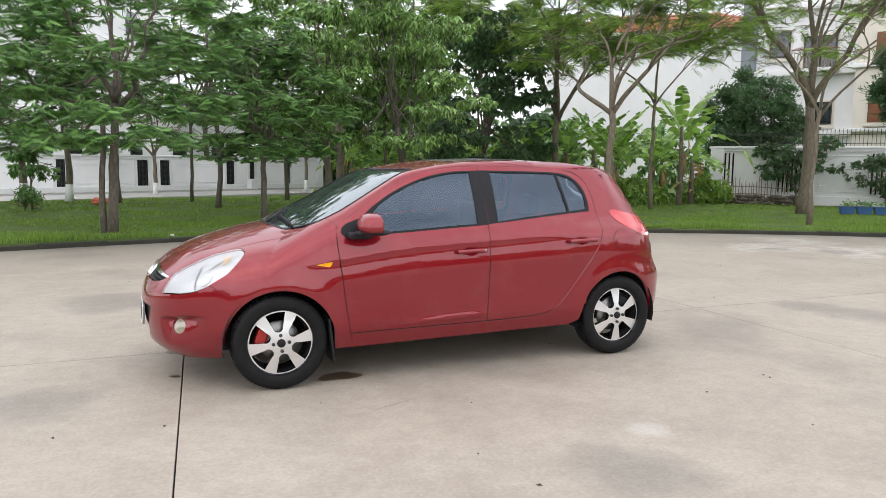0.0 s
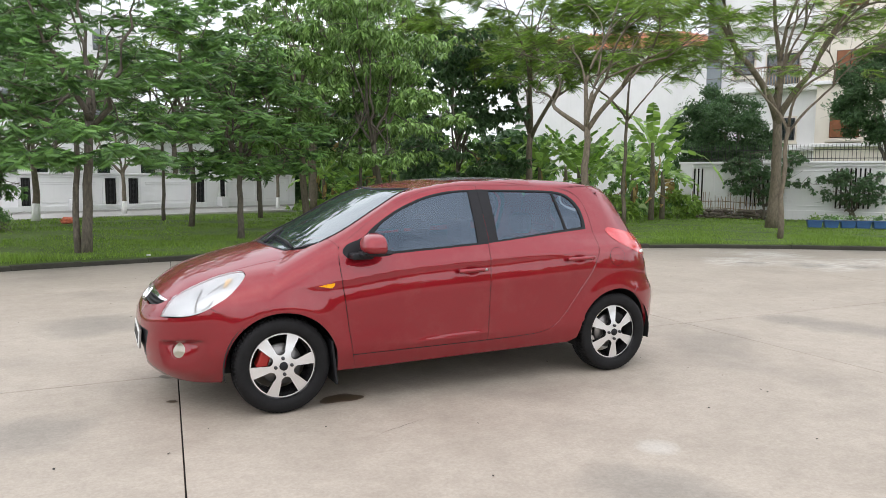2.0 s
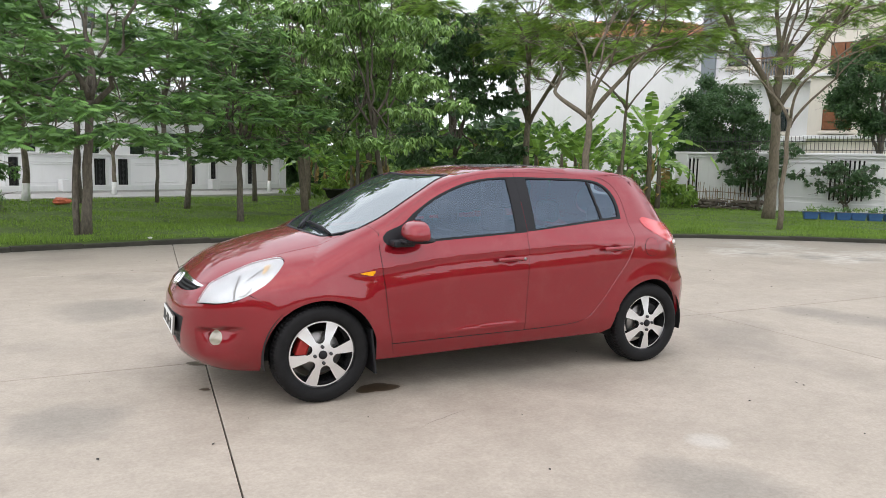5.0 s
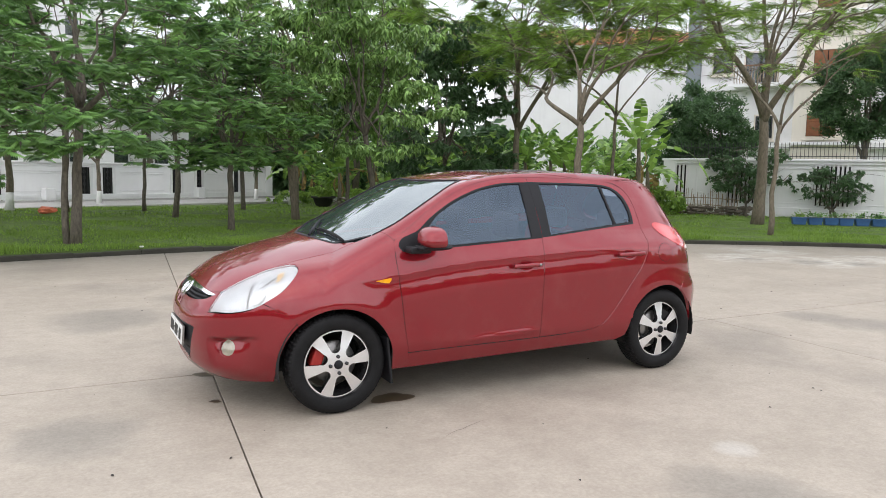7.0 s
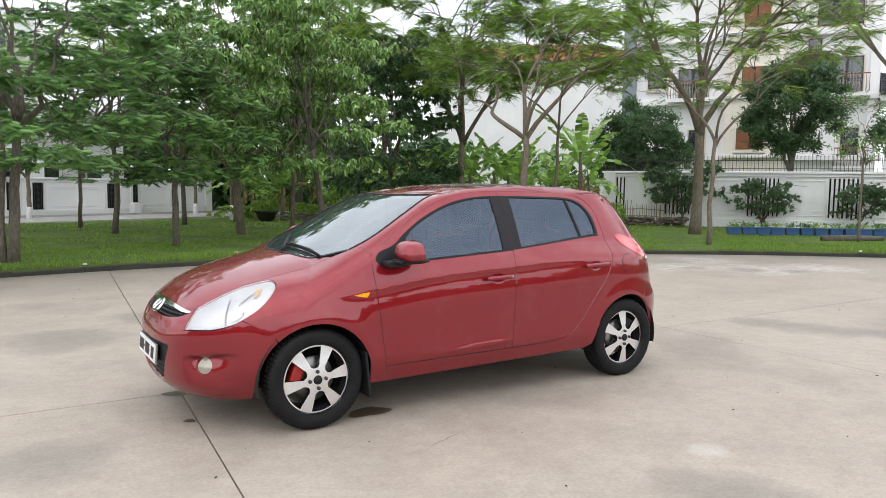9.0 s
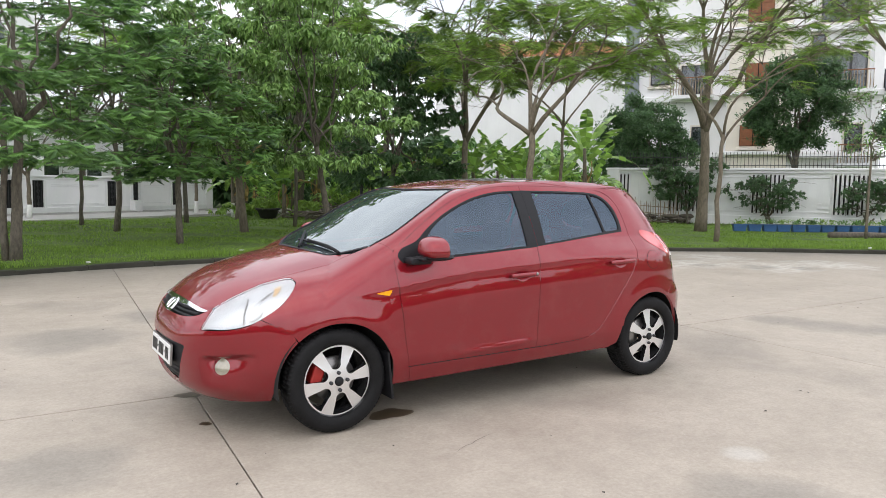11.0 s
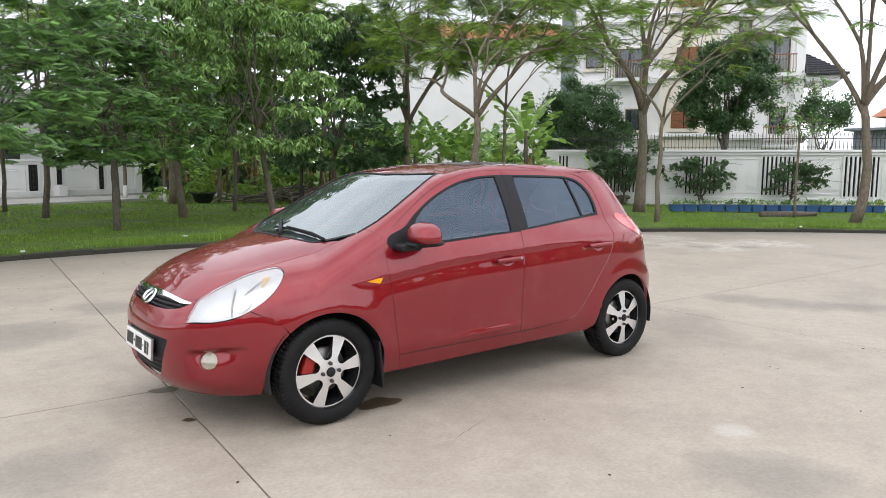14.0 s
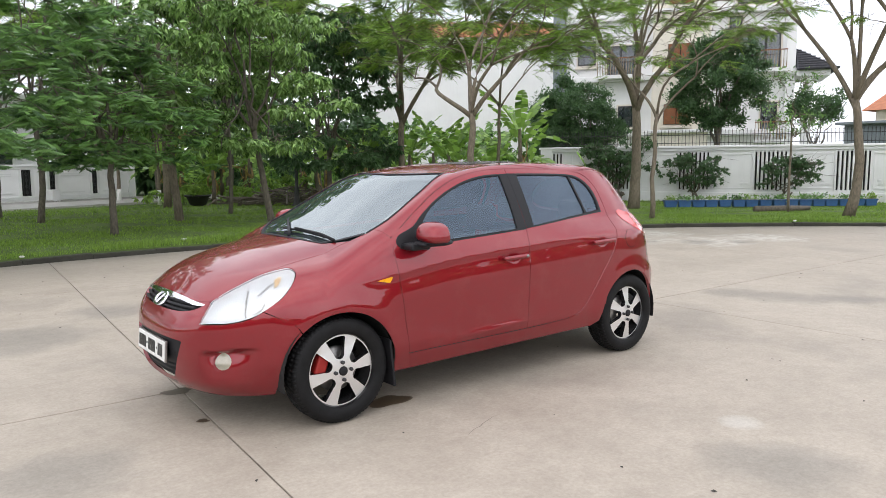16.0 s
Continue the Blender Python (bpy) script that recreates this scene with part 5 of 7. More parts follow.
def build_garden_wall():
    """The villa's white garden wall: panelled, with louvre slots, a coping and a spiked iron railing."""
    X, Y0, Y1, TOP = 18.0, 16.25, -14.0, 2.05
    wall = empty("wall_east", "white painted garden wall with slots and an iron railing on top", "wall", (0, 0, 0), kind="structure")
    wall.matrix_world = GARDEN
    part("wall_core", box((X + 0.06, Y1, -0.1), (X + 0.22, Y0, TOP)), M_STUCCO_DIRTY, wall)
    part("coping", box((X - 0.07, Y1, TOP), (X + 0.30, Y0 + 0.1, TOP + 0.09), 0.02), M_STUCCO, wall)
    part("coping", box((X - 0.02, Y1, TOP - 0.10), (X + 0.058, Y0 + 0.05, TOP - 0.004), 0.01), M_STUCCO, wall)
    part("plinth", box((X - 0.03, Y1, -0.1), (X + 0.058, Y0, 0.42), 0.015), M_STUCCO_DIRTY, wall)
    part("pier", box((X - 0.06, Y0 - 0.42, -0.1), (X + 0.30, Y0 + 0.04, TOP + 0.06), 0.015), M_STUCCO, wall)
    slots = (15.70, 13.40, 10.50, 7.87, 5.22, 2.55, -0.05)
    for k, y in enumerate(slots):
        n = 4 if k == 0 else 8
        for j in range(n):
            yy = y + (j - (n - 1) / 2) * 0.14
            # a dark plate on the wall stands for the shade inside the slot
            part("slot_shade", box((X + 0.045, yy - 0.026, 0.52), (X + 0.066, yy + 0.026, TOP - 0.16)), M_DARK, wall)
            part("slot_fin", box((X - 0.005, yy + 0.040, 0.48), (X + 0.058, yy + 0.100, TOP - 0.12), 0.008), M_STUCCO, wall)
    for a, b in zip(slots[:-1], slots[1:]):
        y0, y1 = a - 0.62, b + 0.62
        if y0 - y1 < 0.4:
            continue
        for lo, hi in (((y1, TOP - 0.26), (y0, TOP - 0.22)), ((y1, 0.56), (y0, 0.60)), ((y1, 0.56), (y1 + 0.04, TOP - 0.22)), ((y0 - 0.04, 0.56), (y0, TOP - 0.22))):
            part("panel_moulding", box((X + 0.03, lo[0], lo[1]), (X + 0.064, hi[0], hi[1]), 0.006), M_STUCCO, wall)
        for yy in (y1 + 0.12, y0 - 0.42):
            for dy, dz in ((0.0, 0.0), (0.16, 0.12), (0.16, 0.0)):
                part("relief_block", box((X + 0.03, yy + dy, 0.70 + dz), (X + 0.064, yy + dy + 0.12, 0.78 + dz), 0.006), M_STUCCO, wall)
    rail = empty("railing", "dark iron railing with spikes on the garden wall", "railing")
    rail.matrix_world = GARDEN @ pose(X + 0.11, 0, TOP + 0.09)
    for z in (0.10, 0.40):
        part("rail_bar", box((-0.012, Y1, z - 0.012), (0.012, Y0 - 0.2, z + 0.012)), M_IRON, rail)
    v, f = tube([(0, 0, 0), (0, 0, 0.50), (0, 0, 0.53), (0, 0, 0.60)], (0.009, 0.009, 0.016, 0.002), 5)
    me = mesh_from("spike", v, f, M_IRON)
    n = int((Y0 - 0.3 + 2.0) / 0.125)
    for k in range(n):
        part_mesh("spike", me, rail, m=pose(0, Y0 - 0.3 - 0.125 * k, 0))


build_garden_wall()


def window_part(parent, x, y0, y1, z0, z1, mat, leaves=2, glass=None, sill=True):
    """A framed window in a facade that faces -x."""
    w = part("window", box((x - 0.05, y0 - 0.09, z0 - 0.09), (x + 0.02, y1 + 0.09, z1 + 0.09), 0.01), M_CREAM, parent)
    # flat dark plate in place of the shaded room behind the window
    part("recess_shade", box((x - 0.075, y0, z0), (x - 0.052, y1, z1)), M_DARK, w)
    wd = (y1 - y0) / leaves
    for k in range(leaves):
        a, b = y0 + wd * k + 0.02, y0 + wd * (k + 1) - 0.02
        if glass:
            part("pane", box((x - 0.088, a, z0 + 0.03), (x - 0.08, b, z1 - 0.03)), glass, w)
            part("curtain", box((x - 0.0785, a + (b - a) * 0.12, z0 + 0.03), (x - 0.0765, a + (b - a) * 0.62, z1 - 0.03)), M_PLATE, w)
            for yy in (a, b):
                part("frame_bar", box((x - 0.10, yy - 0.03, z0), (x - 0.078, yy + 0.03, z1)), mat, w)
            for zz in (z0 + 0.03, z1 - 0.03):
                part("frame_bar", box((x - 0.098, a, zz - 0.03), (x - 0.08, b, zz + 0.03)), mat, w)
        else:
            part("shutter", box((x - 0.11, a, z0 + 0.02), (x - 0.078, b, z1 - 0.02), 0.008), mat, w)
            n = 3
            hz = (z1 - z0 - 0.12) / n
            for j in range(n):
                part("shutter_panel", box((x - 0.125, a + 0.07, z0 + 0.08 + hz * j), (x - 0.1105, b - 0.07, z0 + 0.02 + hz * (j + 1)), 0.01), mat, w)
    if sill:
        part("sill", box((x - 0.22, y0 - 0.15, z0 - 0.2), (x - 0.052, y1 + 0.15, z0 - 0.092), 0.015), M_CREAM, w)
    return w


def balcony_part(parent, x, y0, y1, z, deep=0.9, bulge=True):
    b = part("balcony", box((x - deep, y0, z - 0.18), (x - 0.002, y1, z), 0.02), M_STUCCO, parent)
    part("handrail", box((x - deep - 0.02, y0, z + 0.80), (x - deep + 0.03, y1, z + 0.85), 0.008), M_BROWNWOOD, b)
    prof = [(0, 0, 0), (-0.10 if bulge else 0, 0, 0.22), (-0.02, 0, 0.5), (0, 0, 0.80)]
    v, f = tube(prof, (0.02, 0.022, 0.014, 0.014), 5)
    me = mesh_from("baluster", v, f, M_BAMBOO)
    n = int((y1 - y0) / 0.13)
    for k in range(n + 1):
        part_mesh("baluster", me, b, m=pose(x - deep, y0 + 0.03 + (y1 - y0 - 0.06) * k / n, z))
    return b


def build_villa():
    """The villa's street front lies in its own plane x = 0, facing -x; y runs to the left along it."""
    v = empty("villa", "white three-storey villa with brown shutters and balconies", "house")
    v.matrix_world = pose(31.0, 14.8, 0, 0, 0, 32)
    part("wall", box((0, -1.95, -0.1), (12, 9.6, 13.2)), M_STUCCO, v)
    part("bay", box((-0.9, 1.9, -0.1), (-0.002, 4.6, 12.4)), M_CREAM, v)
    for z in (3.05, 5.88, 8.9):
        part("cornice", box((-0.35, -2.15, z - 0.18), (-0.002, 1.89, z + 0.1), 0.03), M_STUCCO, v)
        part("cornice", box((-0.35, 4.61, z - 0.18), (-0.002, 9.7, z + 0.1), 0.03), M_STUCCO, v)
        part("cornice", box((-1.1, 1.75, z - 0.05), (-0.902, 4.75, z + 0.12), 0.03), M_STUCCO, v)
    part("pilaster", box((-0.2, -1.93, -0.1), (-0.003, -1.5, 13.0), 0.02), M_STUCCO, v)
    part("pilaster", box((-0.4, 9.0, -0.1), (-0.003, 9.65, 13.0), 0.02), M_GREY, v)
    window_part(v, -0.9, 2.72, 3.86, 6.15, 7.32, M_BROWNWOOD)
    window_part(v, -0.9, 2.80, 4.00, 3.42, 4.42, M_BROWNWOOD)
    window_part(v, -0.9, 2.72, 3.86, 9.2, 10.5, M_BROWNWOOD)
    window_part(v, 0, -1.25, 0.72, 6.00, 7.70, M_IRON, 3, M_PANE, False)
    window_part(v, 0, -1.15, 0.72, 9.15, 10.8, M_IRON, 3, M_PANE)
    window_part(v, 0, 0.50, 1.06, 7.98, 8.60, M_IRON, 1, M_PANE)
    window_part(v, 0, -1.20, -0.50, 3.05, 4.42, M_IRON, 1, M_PANE, False)
    window_part(v, 0, 5.55, 6.30, 3.40, 4.45, M_IRON, 1, M_PANE)
    window_part(v, 0, 5.5, 6.9, 5.97, 7.5, M_IRON, 2, M_PANE, False)
    window_part(v, 0, 7.5, 8.4, 6.6, 7.8, M_IRON, 1, M_PANE)
    balcony_part(v, 0, -1.5, 0.5, 5.97)
    balcony_part(v, 0, -1.6, -0.2, 2.62)
    balcony_part(v, 0, 5.3, 7.3, 5.97)
    # porch with a dark hipped roof at the corner
    part("column", box((-0.3, -2.7, -0.1), (0.1, -2.3, 5.55), 0.03), M_STUCCO, v)
    part("porch_beam", box((-0.5, -3.4, 5.55), (2.4, -1.97, 5.85), 0.03), M_STUCCO, v)
    bm = bmesh.new()
    pts = [(-0.8, -3.75, 5.85), (2.8, -3.75, 5.85), (2.8, -1.97, 5.85), (-0.8, -1.97, 5.85), (0.5, -1.97, 7.0), (2.8, -1.97, 7.0)]
    vs = [bm.verts.new(p) for p in pts]
    for q in ((0, 4, 3), (0, 1, 5, 4), (0, 3, 2, 1), (1, 2, 5), (3, 4, 5, 2)):
        bm.faces.new([vs[i] for i in q])
    part("porch_roof", bm, M_SLATE, v, "dark tiled porch roof")
    for k in range(9):
        t = k / 9
        part("tile_row", box((0, -0.03, 0), (3.5 - 1.25 * t, 0.03, 0.05), 0.01, pose(-0.75 + 1.25 * t, -3.72 + 1.72 * t, 5.88 + 1.1 * t)), M_SLATE, v)
        part("tile_row", box((-0.03, 0, 0), (0.03, 1.72 - 1.72 * t, 0.05), 0.01, pose(-0.78 + 1.25 * t, -3.72 + 1.72 * t, 5.88 + 1.1 * t)), M_SLATE, v)
    return v


build_villa()


def build_gable_house():
    """A plain white gable end with a terracotta roof, behind the banana plants."""
    h = empty("gable_house", "plain white house wall with a terracotta tiled roof", "house", pose(31.5, 36.0, 0).translation, 0)
    h.matrix_world = pose(32.5, 36.5, 0, 0, 0, -38)
    part("wall", box((-8.5, 0, -0.1), (7.5, 9, 10.4)), M_STUCCO, h)
    part("eave", box((-8.9, -0.5, 10.4), (7.9, 9.5, 10.62), 0.03), M_STUCCO, h)
    bm = bmesh.new()
    pts = [(-9, -0.6, 10.6), (8, -0.6, 10.6), (8, 9.6, 10.6), (-9, 9.6, 10.6), (-4.5, 4.5, 12.6), (3.5, 4.5, 12.6)]
    vs = [bm.verts.new(p) for p in pts]
    for q in ((0, 1, 5, 4), (1, 2, 5), (2, 3, 4, 5), (3, 0, 4)):
        bm.faces.new([vs[i] for i in q])
    part("roof", bm, M_TILE, h, "terracotta tiled roof")
    for k in range(40):
        x = -8.8 + 16.6 * k / 39
        t = min((x + 9) / 4.5, (8 - x) / 4.5, 1.0)
        v, f = tube([(x, -0.6, 10.62), (x, -0.6 + 5.1 * t, 10.62 + 2.0 * t)], (0.09, 0.09), 6)
        part_mesh("roof_ridge", mesh_from("roof_ridge", v, f, M_TILE, True), h)


build_gable_house()


def build_far_houses():
    h = empty("far_house", "distant house with an orange tiled roof", "house", (46, 10.9, 0))
    part("wall", box((0, -4, -0.1), (8, 4, 4.7)), M_CREAM, h)
    bm = bmesh.new()
    vs = [bm.verts.new(p) for p in ((-0.6, -4.6, 4.7), (8.6, -4.6, 4.7), (8.6, 4.6, 4.7), (-0.6, 4.6, 4.7), (4, -4.6, 6.3), (4, 4.6, 6.3))]
    for q in ((0, 4, 5, 3), (1, 2, 5, 4), (0, 1, 4), (2, 3, 5)):
        bm.faces.new([vs[i] for i in q])
    part("roof", bm, M_TILE, h)
    s = empty("metal_shed", "grey corrugated metal shed", "shed", (34, 9.6, 0))
    part("wall", box((0, -7, -0.1), (6, 2.0, 3.3)), M_GREY, s)
    for k in range(60):
        part("rib", box((-0.03, -7 + 0.15 * k, 0), (-0.002, -6.94 + 0.15 * k, 3.3)), M_GREY, s)
    part("roof", box((-0.4, -7.3, 3.3), (6.4, 2.3, 3.42), 0.02, Matrix.Translation((0, 0, 0))), M_GREY, s)


build_far_houses()


def build_west_wall():
    """White street wall with dark grilled openings; x runs along it from its end, leftwards below nought."""
    w = empty("wall_west", "white street wall with dark iron grilles", "wall", (0, 0, 0), kind="structure")
    w.matrix_world = pose(*WALL_END, -0.16, 0, 0, WALL_TURN)
    left, top = -34.0, 1.66
    part("wall_core", box((left, 0, -0.1), (-0.42, 0.3, top)), M_WALLBRIGHT, w)
    part("coping", box((left, -0.08, top), (-0.42, 0.38, top + 0.09), 0.02), M_STUCCO, w)
    part("coping", box((left, -0.04, top - 0.12), (-0.42, -0.002, top - 0.05), 0.01), M_STUCCO, w)
    part("plinth", box((left, -0.06, -0.1), (-0.42, -0.002, 0.34), 0.01), M_STUCCO_DIRTY, w)
    part("pier", box((-0.42, -0.07, -0.1), (0.02, 0.37, top + 0.10), 0.02), M_STUCCO, w)
    for a0, a1 in ((-17.6, -17.15), (-14.05, -13.7), (-10.58, -10.10), (-9.50, -9.06), (-6.04, -5.62), (-4.70, -4.44), (-2.48, -2.22)):
        z0, z1 = 0.36, top - 0.14
        # dark plate on the wall face, painted as the opening's shade
        part("opening_shade", box((a0, -0.012, z0), (a1, 0.02, z1)), M_DARK, w)
        wd = a1 - a0
        for k in range(3):
            x = a0 + wd * (k + 0.5) / 3
            part("grille_bar", box((x - 0.012, -0.03, z0), (x + 0.012, -0.014, z1)), M_IRON, w)
        for k in range(4):
            v, f = lathe([(0.05, -0.008), (0.07, -0.008), (0.07, 0.008), (0.05, 0.008)], 10, "y")
            part_mesh("grille_ring", mesh_from("grille_ring", v, f, M_IRON), w, m=pose(a0 + wd / 2, -0.034, z0 + 0.16 + 0.27 * k))
        for xx in (a0 - 0.14, a1 + 0.02):
            part("jamb", box((xx, -0.05, 0.342), (xx + 0.12, -0.002, top - 0.125), 0.01), M_STUCCO, w)
    for a0, a1 in ((-13.3, -11.0), (-8.7, -6.5), (-4.1, -2.9), (-1.9, -0.7)):
        for z0, z1 in ((0.46, 0.50), (top - 0.34, top - 0.30), (top - 0.42, top - 0.39)):
            part("panel_moulding", box((a0, -0.025, z0), (a1, -0.002, z1), 0.006), M_STUCCO, w)
    # low plinths of the street lamps by the wall
    for xx in (-4.95, -12.2):
        part("lamp_plinth", box((xx, -0.5, -0.1), (xx + 0.42, -0.062, 0.62), 0.03), M_STUCCO, w)
    h = empty("white_house", "white house with arched windows behind the street wall", "house", (0, 0, 0))
    h.matrix_world = w.matrix_world @ pose(0, 3.2, 0)
    part("wall", box((left, 0, -0.1), (-7.2, 8, 9.5)), M_STUCCO, h)
    part("wall", box((-7.2, 3.0, -0.1), (-1.0, 9, 5.4)), M_STUCCO, h)
    for z in (3.6, 7.0):
        part("cornice", box((left, -0.3, z), (-7.0, -0.002, z + 0.25), 0.03), M_STUCCO, h)
    part("cornice", box((-6.99, 2.75, 5.2), (-0.8, 2.998, 5.45), 0.03), M_STUCCO, h)
    for x in (-17.5, -13.6, -12.3, -9.4):
        for z in (1.25, 4.4, 7.6):
            bm = box((x, -0.05, z), (x + 0.6, -0.004, z + 0.75))
            bmesh.ops.create_circle(bm, cap_ends=True, radius=0.30, segments=20, matrix=pose(x + 0.30, -0.05, z + 0.75, 90, 0, 0))
            part("arched_window", bm, M_PANE, h)
            part("window_sill", box((x - 0.08, -0.14, z - 0.12), (x + 0.68, -0.002, z - 0.004), 0.01), M_STUCCO, h)
    for x in (-5.6, -3.2):
        part("window", box((x, 2.95, 1.6), (x + 0.8, 2.996, 3.0)), M_PANE, h)
    road = part_mesh("pavement", mesh_from("pavement", [(left, -STREET, 0), (12.0, -STREET, 0), (12.0, -0.5, 0), (left, -0.5, 0)], [(0, 1, 2, 3)], M_PAVE), None, m=w.matrix_world @ pose(0, 0, 0.05))
    tagged(road, "pale grey street beyond the lawn", "road", kind="structure")
    k = part("street_kerb", box((left, -STREET - 0.22, -0.05), (12.0, -STREET - 0.002, 0.10), 0.02), M_PAVE, None, m=w.matrix_world)
    tagged(k, "pale kerb of the street beyond the lawn", "kerb", kind="structure")
    k = part("street_kerb", box((left, -0.5, -0.05), (1.5, -0.3, 0.14), 0.02), M_PAVE, None, m=w.matrix_world)
    tagged(k, "pale kerb along the foot of the street wall", "kerb", kind="structure")


build_west_wall()

# ---- trees and plants ----


def template(kind, rnd):
    """A spray of leaves, about one long, as verts and quads."""
    v, f = [], []

    def quad(a, b, c, d):
        k = len(v)
        v.extend([a, b, c, d])
        f.append((k, k + 1, k + 2, k + 3))

    if kind in ("feather", "pinnate"):
        pairs, ll, ww, sag, hang = (8, 0.36, 0.12, 0.30, 0.22) if kind == "feather" else (9, 0.36, 0.135, 0.26, 0.7)
        for i in range(pairs + 1):
            x = (i + 0.6) / pairs
            v.extend([(x, 0.006, -sag * x * x), (x, -0.006, -sag * x * x)])
            if i:
                k = 2 * i
                f.append((k - 2, k - 1, k + 1, k))
        for i in range(pairs):
            t = (i + 0.6) / pairs
            x, z = t, -sag * t * t
            s = math.sin(math.pi * min(1.0, 0.25 + t * 0.72))
            for sd in (1, -1):
                l, w = ll * s, ww * (0.6 + 0.4 * s)
                dx, dy, dz = l * 0.45, sd * l * 0.85, -l * hang + rnd.uniform(-0.03, 0.03)
                k = len(v)
                v.extend([(x + dx * 0.5 - w / 2, dy * 0.5, z + dz * 0.3), (x + dx, dy, z + dz), (x + dx * 0.5 + w / 2, dy * 0.5, z + dz * 0.3)])
                f.append((2 * i if sd > 0 else 2 * i + 1, k, k + 1, k + 2))
    elif kind == "broad":
        n = 9
        for i in range(n):
            a = 2 * math.pi * i / n + rnd.uniform(-0.3, 0.3)
            l = rnd.uniform(0.7, 1.15)
            w = l * 0.42
            drop = rnd.uniform(0.15, 1.1)
            c, s = math.cos(a), math.sin(a)
            ch, sh = math.cos(drop), math.sin(drop)
            # out and down along the leaf, a fold along its midrib, the tip bent further
            pts = [(0, 0, 0.0), (l * 0.45, w / 2, 0.03 * l), (l, 0, -0.16 * l), (l * 0.45, -w / 2, 0.03 * l), (l * 0.5, 0, -0.05 * l)]
            q = []
            for px, py, pz in pts:
                x, z = px * ch + pz * sh, -px * sh + pz * ch
                q.append((x * c - py * s, x * s + py * c, z))
            quad(q[0], q[4], q[2], q[1])
            quad(q[0], q[3], q[2], q[4])
    else:
        n = 9
        for i in range(n):
            a, e = rnd.uniform(0, 6.28), rnd.uniform(-0.5, 1.2)
            l = rnd.uniform(0.45, 0.7)
            w = l * 0.45
            d = Vector((math.cos(a) * math.cos(e), math.sin(a) * math.cos(e), math.sin(e)))
            u = d.cross(Vector((0, 0, 1))).normalized()
            o = Vector((rnd.uniform(-0.45, 0.45), rnd.uniform(-0.45, 0.45), rnd.uniform(-0.35, 0.35)))
            quad(o, o + d * l * 0.5 + u * w / 2, o + d * l, o + d * l * 0.5 - u * w / 2)
    return np.array([tuple(p) for p in v], float), f


TEMPLATES = {}
for kind_name in ("feather", "pinnate", "broad", "small"):
    TEMPLATES[kind_name] = [template(kind_name, random.Random(k)) for k in range(3)]


def turns(rng, n, tilt, yaw=None, down=0.0):
    """Random turns: any yaw unless one is given, leaning by about tilt radians."""
    if yaw is None:
        yaw = rng.uniform(0, 2 * math.pi, n)
    pitch = rng.normal(down, tilt, n)
    roll = rng.normal(0, tilt, n)
    cy, sy, cp, sp, cr, sr = np.cos(yaw), np.sin(yaw), np.cos(pitch), np.sin(pitch), np.cos(roll), np.sin(roll)
    z = np.zeros(n)
    o = np.ones(n)
    rz = np.stack([np.stack([cy, -sy, z], 1), np.stack([sy, cy, z], 1), np.stack([z, z, o], 1)], 1)
    ry = np.stack([np.stack([cp, z, sp], 1), np.stack([z, o, z], 1), np.stack([-sp, z, cp], 1)], 1)
    rx = np.stack([np.stack([o, z, z], 1), np.stack([z, cr, -sr], 1), np.stack([z, sr, cr], 1)], 1)
    return rz @ ry @ rx


def spray(bag, rng, kind, centres, size, tilt, yaw=None, down=0.0):
    """Leaf sprays at the given places."""
    centres = np.asarray(centres, float).reshape(-1, 3)
    which = rng.integers(0, 3, len(centres))
    for k in range(3):
        c = centres[which == k]
        if len(c):
            s = size * rng.uniform(0.7, 1.3, len(c))
            bag.many(*TEMPLATES[kind][k], turns(rng, len(c), tilt, None if yaw is None else yaw[which == k], down) * s[:, None, None], c)


def curve3(a, b, sag, n, rng, wob):
    """A bent line from a to b."""
    a, b = np.asarray(a, float), np.asarray(b, float)
    pts = []
    side = rng.normal(0, wob, 3)
    for i in range(n + 1):
        t = i / n
        p = a + (b - a) * t
        p = p + np.array((0, 0, sag)) * math.sin(math.pi * t) + side * math.sin(math.pi * t) + (rng.normal(0, wob * 0.25, 3) if 0 < i < n else 0)
        pts.append(tuple(p))
    return pts


